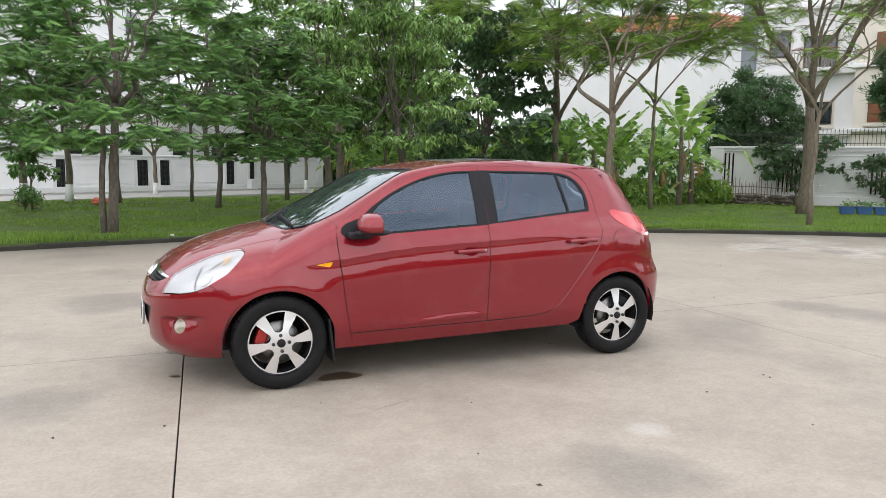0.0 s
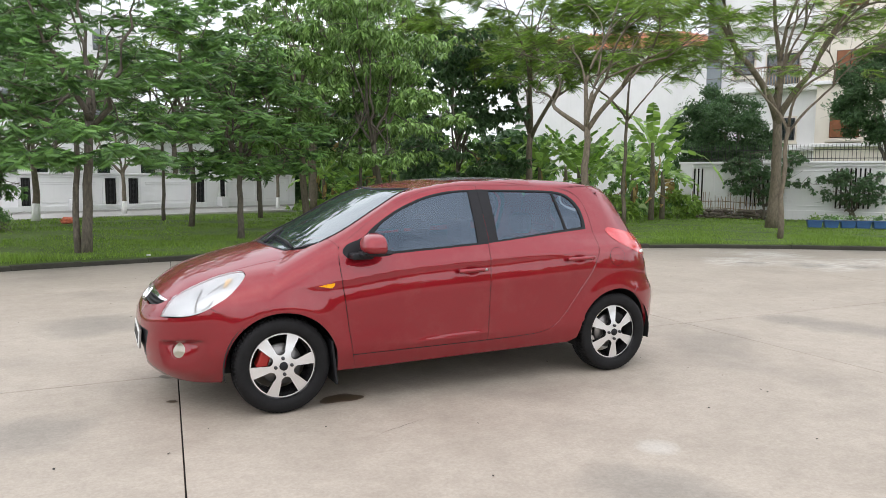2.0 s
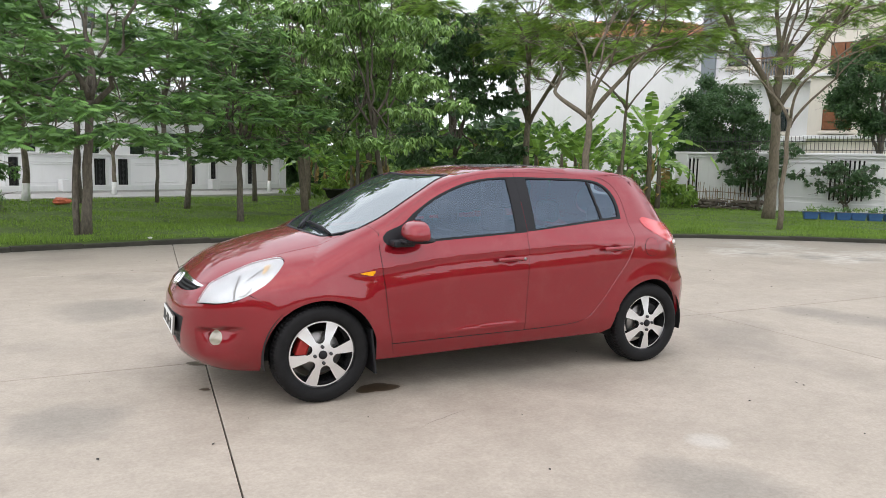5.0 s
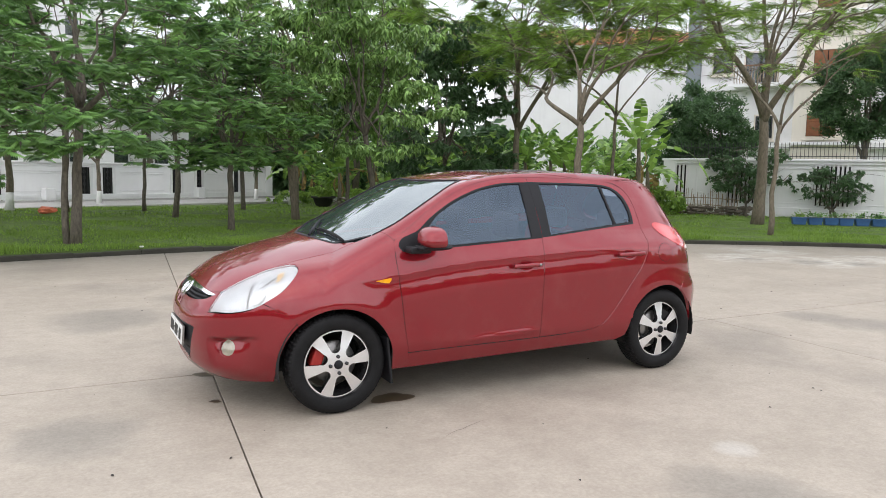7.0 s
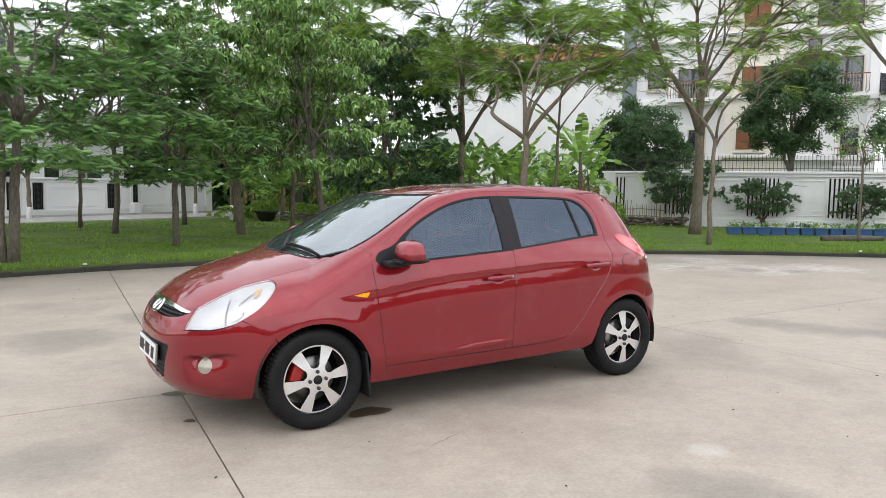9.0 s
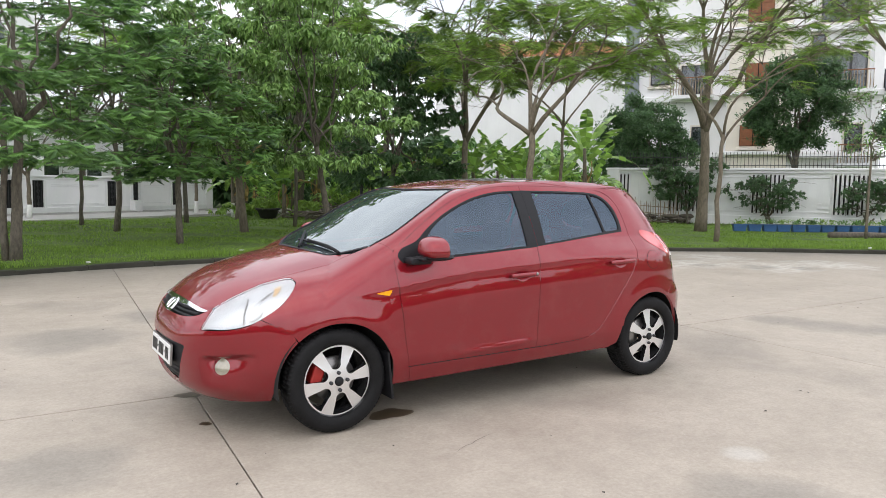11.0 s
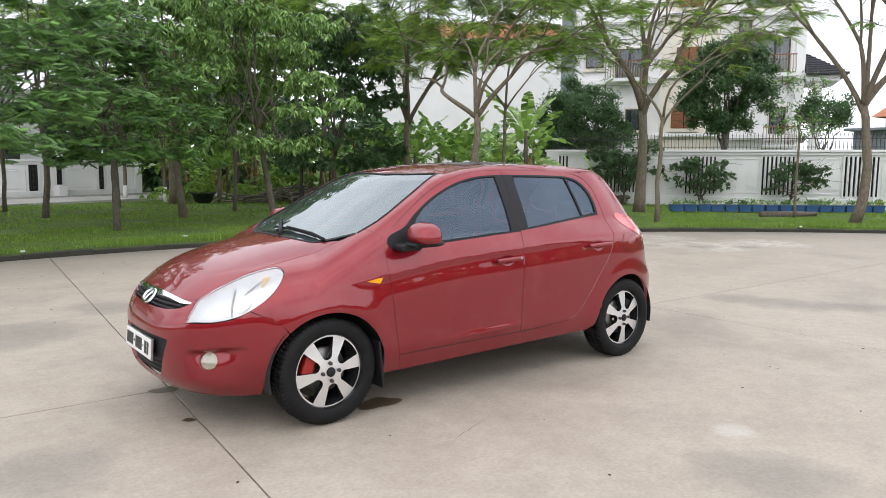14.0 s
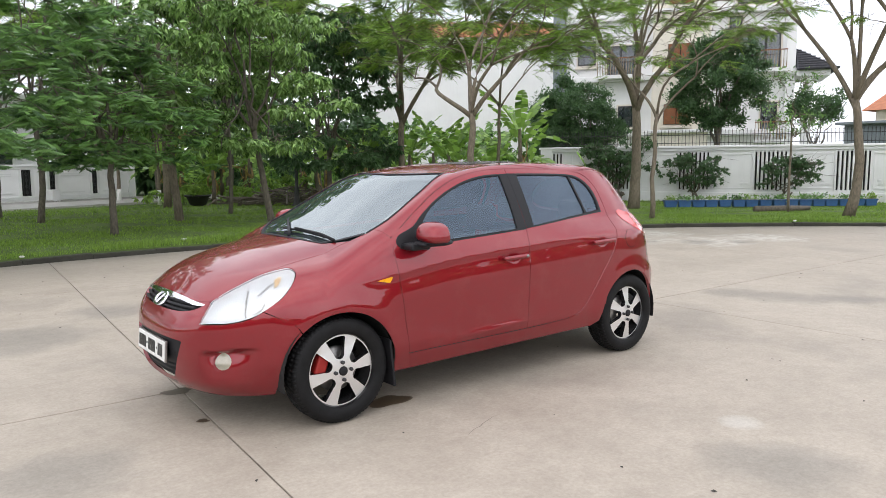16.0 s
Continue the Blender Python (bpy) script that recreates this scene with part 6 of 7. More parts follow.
def tree(name, label, at, seed, trunk_r, fork, crown, radii, clumps, per, kind, size, leaf, bark=None, limbs=5, lean=(0, 0), tilt=0.35, hollow=0.45, flat=0.0, group="", spread=0.55, lime=0.0, twin=None, droop=0.0, pad=0.55, down=0.0, skirt=0.0):
    """A tree: trunk to the fork height, limbs to clumps of leaves within the crown's radii round its middle height."""
    rng = np.random.default_rng(seed)
    bark = bark or M_BARK
    t = empty(name, label, "tree", (at[0], at[1], ground_height(*at) - 0.015), group=group)
    base = np.zeros(3)
    top = np.array((lean[0], lean[1], fork))
    wood = Bag()
    pts = curve3(base, top, 0, 6, rng, 0.02 + 0.006 * fork)
    rad = [trunk_r * (1.12 if i == 0 else 1.0 - 0.35 * i / 6) for i in range(7)]
    v, f = tube(pts, rad, 10)
    wood.add(v, f)
    if twin:
        p2 = curve3((twin[0], twin[1], 0), (lean[0] + twin[0] * 1.6, lean[1] + twin[1] * 1.6, fork), 0, 6, rng, 0.06)
        v, f = tube(p2, [r * 0.62 for r in rad], 8)
        wood.add(v, f)
    part_mesh("trunk", wood.mesh("trunk", bark, True), t)
    if lime:
        v, f = tube([p for p in pts if p[2] <= lime + fork / 6][:3], [r + 0.006 for r in rad[:3]], 10)
        part_mesh("limewash", mesh_from("limewash", v, f, M_LIME, True), t, "white limewashed trunk base")
    c0 = np.array((lean[0] * 1.4, lean[1] * 1.4, crown))
    d = rng.normal(0, 1, (clumps, 3))
    d /= np.linalg.norm(d, axis=1, keepdims=True)
    r = rng.uniform(hollow, 1.0, clumps) ** 0.6
    cl = c0 + d * r[:, None] * np.array(radii)
    if kind in ("pinnate", "broad") and fork > 1.0:
        # a dome with a flat underside
        z0, z1 = skirt or (0.97 if kind == "pinnate" else 0.8) * fork + 0.1, crown + radii[2]
        h = rng.uniform(0, 1, clumps) ** 1.15
        az, rr = rng.uniform(0, 2 * math.pi, clumps), rng.uniform(hollow * 0.4, 1, clumps) ** 0.55 * np.sqrt(1 - 0.85 * h**2.2)
        cl = np.stack([c0[0] + radii[0] * rr * np.cos(az), c0[1] + radii[1] * rr * np.sin(az), z0 + (z1 - z0) * h], 1)
    if flat:
        cl[:, 2] = c0[2] + np.round((cl[:, 2] - c0[2]) / flat) * flat + rng.normal(0, 0.08, clumps)
    cl = cl[cl[:, 2] > 0.35 * fork]
    az = np.arctan2(cl[:, 1] - c0[1], cl[:, 0] - c0[0])
    az0 = rng.uniform(0, 6.28)
    grp = ((az - az0) / (2 * math.pi) * limbs).astype(int) % limbs
    ends = []
    for g in range(limbs):
        mine = cl[grp == g]
        if not len(mine):
            continue
        limb_bag = Bag()
        lead = mine[np.argmax(np.linalg.norm((mine - top) * (1, 1, 1.2), axis=1))]
        n = 9
        lp = [top * (1, 1, 1) - np.array((0, 0, rng.uniform(0, 0.12) * fork))]
        bend = rng.normal(0, 0.16, 3) * np.linalg.norm(lead - top) / 3
        for i in range(1, n + 1):
            q = i / n
            p = lp[0] + (lead - lp[0]) * q
            p[:2] = lp[0][:2] + (lead - lp[0])[:2] * q ** (0.75 if g % 2 else 1.35)
            lp.append(p + bend * math.sin(math.pi * q) + rng.normal(0, 0.05, 3))
        r0 = trunk_r * rng.uniform(0.42, 0.66)
        lr = [max(0.008, r0 * (1 - 0.9 * (i / n) ** 0.8)) for i in range(n + 1)]
        vv, ff = tube([tuple(p) for p in lp], lr, 7)
        limb_bag.add(vv, ff)
        # each clump hangs on the nearest wood that already stands
        nodes = [(lp[i], lr[i]) for i in range(2, n)]
        for c in sorted(mine, key=lambda q: np.linalg.norm(q - top)):
            at_p = np.array([q[0] for q in nodes])
            back = np.linalg.norm(at_p - top, axis=1) > np.linalg.norm(c - top) - 0.15
            k = int(np.argmin(np.linalg.norm((at_p - c) * (1, 1, 0.8), axis=1) + 3.0 * back))
            p0, r0b = nodes[k]
            bp = curve3(p0, c, rng.uniform(-0.12, 0.06), 5, rng, 0.10 + 0.05 * np.linalg.norm(c - p0))
            rb = min(r0b * 0.72, 0.04)
            br = [rb, rb * 0.85, rb * 0.7, rb * 0.58, rb * 0.47, max(0.006, rb * 0.36)]
            vv, ff = tube(bp, br, 5)
            limb_bag.add(vv, ff)
            nodes += [(np.array(bp[i]), br[i]) for i in range(2, 6)]
            for _ in range(3):
                q = np.array(bp[3]) + (np.array(bp[5]) - np.array(bp[3])) * rng.uniform(0, 1)
                e = c + rng.normal(0, 0.36, 3) * np.array((1, 1, 0.5))
                vv, ff = tube([tuple(q), tuple((q + e) / 2 + rng.normal(0, 0.05, 3)), tuple(e)], (0.009, 0.006, 0.003), 4)
                limb_bag.add(vv, ff)
            ends.append(c)
        part_mesh("limb", limb_bag.mesh("limb", bark, True), t)
    leaves = Bag()
    pos, yaw = [], []
    fronds = kind in ("feather", "pinnate")
    for c in np.array(ends):
        n = int(per * rng.uniform(0.6, 1.4))
        if fronds:
            # whorls of fronds on a flat pad, spreading from each twig end
            k = max(1, n // 6)
            a = rng.uniform(0, 2 * math.pi, k)
            rr = pad * np.sqrt(rng.uniform(0, 1, k)) * rng.uniform(0.7, 1.2)
            mid = np.stack([rr * np.cos(a), rr * np.sin(a), rng.normal(0.0, 0.05, k) - 0.18 * rr * rr / pad], 1)
            q = np.repeat(mid, 6, 0) + rng.normal(0, 0.02, (6 * k, 3))
            yaw.append((rng.uniform(0, 6.28, (k, 1)) + np.arange(6)[None] * 1.047).ravel() + rng.normal(0, 0.25, 6 * k))
        elif kind == "broad":
            # drooping tufts along the rim of a level spray
            a = rng.uniform(0, 2 * math.pi, n)
            rr = pad * rng.uniform(0.25, 1.0, n) ** 0.6
            q = np.stack([rr * np.cos(a), rr * np.sin(a), rng.normal(0.0, 0.07, n) - 0.25 * rr * rr / pad], 1)
            yaw.append(rng.uniform(0, 2 * math.pi, n))
        else:
            q = rng.normal(0, 1, (n, 3)) * np.array((0.42, 0.42, 0.32)) * (0.42 * pad / 0.55)
            yaw.append(rng.uniform(0, 2 * math.pi, n))
        pos.append(c + q)
    pos, yaw = np.concatenate(pos), np.concatenate(yaw)
    pos[:, 2] = np.maximum(pos[:, 2] - droop * rng.uniform(0, 1, len(pos)), 0.3)
    spray(leaves, rng, kind, pos, size, tilt, yaw, down)
    part_mesh("crown", leaves.mesh("crown", leaf), t)
    return t


def spreading_tree(name, label, at, seed, trunk_r, fork, limbs, leaf, bark, lengths=(1.7, 1.3, 1.0, 0.75, 0.5), rise=(62, 46, 32, 18, 8), size=0.30, fronds=8, lean=(0, 0), group="", bare=0.25, low=3.6, wander=0.12, kind="feather", leaders=0):
    """An umbrella tree: limbs fork again and again, each time flatter, and bear thin level sprays at their ends."""
    rng = np.random.default_rng(seed)
    t = empty(name, label, "tree", (at[0], at[1], ground_height(*at) - 0.015), group=group)
    top = np.array((lean[0], lean[1], fork), float)
    pts = curve3((0, 0, 0), top, 0, 8, rng, 0.03 + 0.01 * fork)
    rad = [trunk_r * (1.2 if i == 0 else 1.05 if i == 1 else 1.0 - 0.28 * i / 8) for i in range(9)]
    v, f = tube(pts, rad, 12)
    part_mesh("trunk", mesh_from("trunk", v, f, bark, True), t)
    tips = []
    az0 = rng.uniform(0, 6.28)
    for g in range(limbs):
        bag = Bag()
        todo = [(top - np.array((0, 0, rng.uniform(0.0, 0.25))), az0 + 2 * math.pi * g / limbs + rng.normal(0, 0.25), 0, trunk_r * rng.uniform(0.5, 0.68))]
        while todo:
            p, az, lev, r = todo.pop()
            el = radians(min(86.0, rise[lev] + (24 if g < leaders and lev < 3 else 0) + rng.normal(0, 7 + 2 * lev)))
            ln = lengths[lev] * rng.uniform(0.75, 1.25)
            n = 6 if lev < 2 else 4
            line, e, a = [p], el + 0.22, az
            turn = rng.normal(0, wander)
            for _ in range(n):
                a += turn + rng.normal(0, wander)
                e += -0.44 / n + rng.normal(0, 0.05)
                p = p + ln / n * np.array((math.cos(a) * math.cos(e), math.sin(a) * math.cos(e), math.sin(e)))
                line.append(p)
            r1 = max(0.0035, r * (0.66 if lev < 3 else 0.5))
            v, f = tube([tuple(q) for q in line], [r + (r1 - r) * i / n for i in range(n + 1)], 8 if lev < 2 else 5 if lev < 4 else 4)
            bag.add(v, f)
            if lev + 1 < len(lengths):
                kids = 2 if rng.uniform() < 0.55 or lev == 0 else 3
                for k in range(kids):
                    todo.append((line[-1], a + (k - (kids - 1) / 2) * rng.uniform(0.7, 1.15) + rng.normal(0, 0.15), lev + 1, r1 * (0.92 if k == 0 else 0.78)))
                if lev:
                    todo.append((line[n // 2], a + rng.choice((-1, 1)) * rng.uniform(0.6, 1.2), min(lev + 2, len(lengths) - 1), r1 * 0.5))
            else:
                tips.append((line, a))
            if lev >= len(lengths) - 2:
                # bare side twigs
                for _ in range(2):
                    q = line[rng.integers(1, n + 1)]
                    d = np.array((math.cos(a + rng.normal(0, 1.0)), math.sin(a + rng.normal(0, 1.0)), rng.normal(0.1, 0.35))) * rng.uniform(0.2, 0.45)
                    v, f = tube([tuple(q), tuple(q + d * 0.5 + rng.normal(0, 0.03, 3)), tuple(q + d)], (0.006, 0.0045, 0.0025), 4)
                    bag.add(v, f)
        part_mesh("limb", bag.mesh("limb", bark, True), t)
    leaves = Bag()
    pos, yaw = [], []
    for line, a in tips:
        if line[-1][2] < low or rng.uniform() < bare:
            continue
        k = int(fronds * rng.uniform(0.5, 1.5))
        for _ in range(k):
            u = rng.uniform(0.15, 1.0) * (len(line) - 1)
            i = min(int(u), len(line) - 2)
            pos.append(line[i] + (line[i + 1] - line[i]) * (u - i) + rng.normal(0, 0.02, 3))
            yaw.append(a + rng.choice((-1, 1)) * rng.uniform(0.1, 1.3))
    spray(leaves, rng, kind, np.array(pos), size, 0.24, np.array(yaw), 0.10)
    part_mesh("crown", leaves.mesh("crown", leaf), t)
    return t


# left-hand lawn: dark pinnate trees in flat layers
TL = "dark green fern-leaved tree with a slim brown trunk on the lawn"
LAWN = dict(limbs=6, flat=0.36, tilt=0.26, down=0.06, group="lawn trees", hollow=0.35)
tree("tree", TL, (-2.46, 9.0), 11, 0.095, 2.35, 3.6, (2.4, 2.2, 1.95), 66, 66, "pinnate", 0.20, M_LEAF_DARK, lean=(0.12, 0.0), twin=(-0.13, 0.04), skirt=1.75, **LAWN)
tree("tree", TL, (0.58, 11.2), 12, 0.075, 1.75, 2.75, (1.75, 1.7, 1.45), 58, 66, "pinnate", 0.19, M_LEAF_DARK, droop=0.1, skirt=1.6, **LAWN)
tree("tree", TL, (0.05, 15.8), 13, 0.08, 2.5, 4.4, (2.3, 2.2, 2.5), 50, 48, "pinnate", 0.23, M_LEAF_MID, skirt=2.3, **LAWN)
tree("tree", TL, (-0.41, 19.0), 14, 0.06, 2.6, 4.8, (2.4, 2.4, 2.6), 28, 34, "pinnate", 0.30, M_LEAF_MID, skirt=2.5, **LAWN)
tree("tree", TL, (-2.5, 19.0), 15, 0.07, 2.6, 4.9, (2.7, 2.5, 2.8), 32, 34, "pinnate", 0.30, M_LEAF_DARK, skirt=2.5, **LAWN)
tree("tree", TL, (2.75, 19.9), 16, 0.08, 2.6, 4.3, (2.4, 2.3, 2.2), 24, 30, "pinnate", 0.34, M_LEAF_DARK, skirt=2.5, **LAWN)
tree("tree", TL, (-5.2, 12.5), 17, 0.09, 1.9, 3.9, (2.8, 2.4, 2.0), 62, 48, "pinnate", 0.235, M_LEAF_DARK, **LAWN)
tree("tree", TL, (-7.0, 17.5), 18, 0.09, 2.0, 4.6, (2.8, 2.6, 2.5), 48, 24, "pinnate", 0.43, M_LEAF_DARK, **LAWN)
TS = "street tree with a white limewashed trunk base"
for k, (x, y) in enumerate(((-4.1, 21.9), (-5.2, 20.3), (-1.27, 28.2), (5.95, 31.6), (6.45, 27.3))):
    tree("street_tree", TS, (x, y), 30 + k, (0.13, 0.13, 0.10, 0.10, 0.075)[k], 1.8, 4.8, (3.0, 2.6, 2.6), 22, 22, "pinnate", 0.42, M_LEAF_MID if k % 2 else M_LEAF_DARK, M_BARKPALE, limbs=4, flat=0.5, lime=0.7, tilt=0.13, down=0.04, group="street trees")

# middle: tall pale trunks with broad drooping leaves in level sprays
TB = "tall tree with a pale trunk and drooping broad leaves"
BROAD = dict(limbs=6, tilt=0.25, group="broadleaf trees", flat=0.7, pad=0.55, hollow=0.3)
tree("tree", TB, (2.85, 14.1), 41, 0.105, 2.8, 5.0, (2.6, 2.3, 1.9), 50, 22, "broad", 0.19, M_LEAF_BROAD, M_BARKPALE, lean=(-0.15, 0), **BROAD)
tree("tree", TB, (5.5, 23.3), 42, 0.14, 3.4, 6.6, (3.6, 3.0, 2.6), 50, 18, "broad", 0.24, M_LEAF_BROAD, M_BARKPALE, **BROAD)
tree("tree", TB, (4.3, 11.9), 43, 0.085, 2.3, 4.1, (2.4, 2.1, 1.9), 62, 22, "broad", 0.18, M_LEAF_BROAD, M_BARK, lean=(-0.35, 0.1), **BROAD)
tree("tree", TB, (4.95, 16.0), 44, 0.06, 2.9, 5.0, (2.2, 2.2, 1.9), 34, 18, "broad", 0.20, M_LEAF_BROAD, M_BARK, **BROAD)
tree("tree", "dark dense tree with small glossy leaves", (8.9, 17.2), 45, 0.10, 1.7, 4.1, (2.1, 2.0, 2.2), 74, 20, "broad", 0.20, M_LEAF_DEEP, M_BARK, limbs=6, tilt=0.5)
TALL = "tall old tree with a thin grey-green crown behind the lawn"
OLD = dict(lengths=(2.4, 1.9, 1.4, 1.1, 0.8), rise=(66, 50, 34, 20, 10), size=0.5, fronds=12, bare=0.08, low=3.5, leaders=2, group="tall old trees")
spreading_tree("tree", TALL, (1.6, 37.0), 81, 0.17, 3.2, 5, M_LEAF_FLAME, M_BARK, **OLD)
spreading_tree("tree", TALL, (9.4, 27.0), 82, 0.17, 3.4, 5, M_LEAF_FLAME, M_BARK, **OLD)
spreading_tree("tree", TALL, (12.9, 25.2), 83, 0.17, 3.4, 6, M_LEAF_FLAME, M_BARK, **OLD)
spreading_tree("tree", TALL, (8.4, 33.5), 84, 0.16, 3.4, 5, M_LEAF_FLAME, M_BARK, **OLD)

tree("sapling", "small crooked sapling with sparse leaves on the lawn", (-4.47, 15.77), 47, 0.035, 0.8, 1.35, (0.55, 0.5, 0.45), 12, 12, "broad", 0.15, M_LEAF_DARK, M_BARK, limbs=4, tilt=0.4, pad=0.25)
tree("shrub", "small dark green weedy shrub on the lawn", (-4.55, 14.94), 48, 0.015, 0.12, 0.32, (0.26, 0.26, 0.22), 9, 22, "small", 0.11, M_LEAF_DARK, M_BARK, limbs=4, tilt=0.7, pad=0.25)

# right: sparse feathery trees with bare spreading limbs
TF = "feathery flame tree with bare spreading limbs and sparse leaves"
FLAME = dict(group="flame trees")
spreading_tree("flame_tree", TF, (8.7, 9.7), 51, 0.105, 2.65, 5, M_LEAF_FLAME, M_BARKPALE, fronds=11, bare=0.08, leaders=2, lengths=(1.5, 1.25, 1.0, 0.8, 0.55), rise=(52, 40, 26, 12, 4), **FLAME)
spreading_tree("flame_tree", TF, (11.07, 16.06), 52, 0.13, 2.9, 6, M_LEAF_FLAME, M_BARKPALE, fronds=12, bare=0.08, leaders=2, lengths=(2.0, 1.7, 1.3, 1.0, 0.7), size=0.4, rise=(52, 40, 26, 12, 4), **FLAME)
spreading_tree("flame_tree", TF, (15.4, 9.8), 53, 0.165, 3.1, 5, M_LEAF_FLAME, M_BARKPALE, fronds=8, bare=0.2, leaders=2, lengths=(2.0, 1.6, 1.2, 0.9, 0.6), rise=(64, 48, 34, 18, 6), low=4.4, **FLAME)
spreading_tree("flame_tree", TF, (12.1, 6.75), 54, 0.06, 2.6, 3, M_LEAF_FLAME, M_BARKPALE, fronds=5, bare=0.3, lengths=(1.3, 1.0, 0.8, 0.6, 0.45), rise=(60, 44, 28, 14, 4), lean=(0.1, 0.0), low=3.2, **FLAME)
spreading_tree("flame_tree", TF, (16.4, 3.9), 55, 0.125, 3.0, 6, M_LEAF_FLAME, M_BARKPALE, fronds=6, bare=0.35, lengths=(1.9, 1.5, 1.1, 0.8, 0.55), rise=(50, 42, 34, 22, 10), leaders=2, low=4.6, **FLAME)
spreading_tree("flame_tree", TF, (12.15, 12.4), 56, 0.06, 3.3, 3, M_LEAF_FLAME, M_BARKPALE, fronds=7, bare=0.2, lengths=(1.4, 1.1, 0.9, 0.7, 0.5), rise=(58, 44, 30, 14, 4), **FLAME)
tree("sapling", "slender sapling with sparse small leaves by the wall", (17.0, 5.75), 58, 0.04, 2.2, 3.1, (0.6, 0.6, 1.2), 16, 7, "small", 0.16, M_LEAF_MID, M_BARKPALE, limbs=4, tilt=0.6)

# shrubs by the garden wall and trees in the villa's yard
tree("shrub", "dark green rounded shrub against the garden wall", (18.96, 13.2), 61, 0.06, 0.5, 1.6, (1.1, 1.5, 1.05), 44, 15, "broad", 0.13, M_LEAF_DEEP, M_BARK, limbs=6, tilt=0.6, hollow=0.2, pad=0.3)
tree("bonsai_tree", "clipped ornamental tree with a crooked trunk by the wall", (20.56, 10.83), 62, 0.06, 0.35, 1.12, (0.8, 1.25, 0.62), 30, 15, "broad", 0.12, M_LEAF_DEEP, M_BARK, limbs=5, tilt=0.5, hollow=0.4, lean=(0.0, 0.15), pad=0.26, twin=(0.05, 0.22))
tree("bonsai_tree", "clipped ornamental tree with a crooked trunk by the wall", (22.02, 8.5), 63, 0.06, 0.35, 1.15, (0.8, 1.1, 0.62), 28, 13, "broad", 0.12, M_LEAF_DEEP, M_BARK, limbs=5, tilt=0.5, hollow=0.4, lean=(0.0, -0.1), pad=0.26, twin=(0.05, -0.16))
tree("yard_tree", "dense dark green tree inside the villa's yard", (24.9, 12.8), 64, 0.17, 2.2, 4.8, (1.85, 2.0, 1.95), 80, 56, "small", 0.22, M_LEAF_DEEP, M_BARK, limbs=6, tilt=0.7, hollow=0.3)
tree("yard_tree", "dense dark green tree inside the villa's yard", (20.4, 16.6), 65, 0.10, 1.6, 3.2, (1.7, 2.1, 1.9), 95, 55, "small", 0.20, M_LEAF_DEEP, M_BARK, limbs=6, tilt=0.7, hollow=0.3)
tree("yard_tree", "small dark green tree inside the villa's yard", (28.2, 10.3), 66, 0.08, 2.2, 3.9, (1.1, 1.2, 0.7), 24, 22, "small", 0.24, M_LEAF_DEEP, M_BARK, limbs=6, tilt=0.7, hollow=0.3)


def banana(at, seed, height, leaves, label="banana plant with broad torn green leaves"):
    rng = np.random.default_rng(seed)
    p = empty("banana_plant", label, "plant", (at[0], at[1], ground_height(*at) - 0.015), group="banana plants")
    v, f = tube([(0, 0, 0), (0.02, 0, height * 0.3), (0.0, 0.03, height * 0.62)], (0.10, 0.085, 0.05), 9)
    part_mesh("stem", mesh_from("stem", v, f, M_BARKPALE, True), p)
    for k in range(leaves + 3):
        az = 2.4 * k + rng.uniform(-0.4, 0.4)
        up = rng.uniform(0.55, 1.45)
        L, W = height * rng.uniform(0.55, 0.75), rng.uniform(0.34, 0.5)
        dry = k >= leaves
        if dry:
            # a withered leaf hanging down the stem
            up, L, W = rng.uniform(-1.2, -0.6), height * 0.38, rng.uniform(0.12, 0.2)
        bag = Bag()
        n = 12
        start = np.array((0, 0, height * rng.uniform(0.42, 0.62)))
        mid = []
        ang, q = up, start.copy()
        for i in range(n + 1):
            mid.append((q.copy(), ang))
            q = q + L / n * np.array((math.cos(az) * math.cos(ang), math.sin(az) * math.cos(ang), math.sin(ang)))
            ang -= (0.10 + 0.05 * rng.uniform()) * (1.3 if up < 0.9 else 0.55)
        side = np.array((-math.sin(az), math.cos(az), 0))
        for i in range(2, n):
            (a, _), (b, _) = mid[i], mid[i + 1]
            w0 = W * math.sin(math.pi * min(1, (i - 1.6) / (n - 1.6))) ** 0.5 if i > 1 else 0
            w1 = W * math.sin(math.pi * min(1, max(0.0, (i - 0.6)) / (n - 1.6))) ** 0.5 if i + 1 < n else 0.02
            for s in (1, -1):
                dz = np.array((0, 0, rng.uniform(-0.25, 0.12) * W))
                bag.add([a, b, b + side * s * w1 * 0.5 + dz, a + side * s * w0 * 0.5 + dz], [(0, 1, 2, 3)])
        part_mesh("leaf", bag.mesh("leaf", M_DEADLEAF if dry or rng.uniform() < 0.06 else M_BANANA), p)


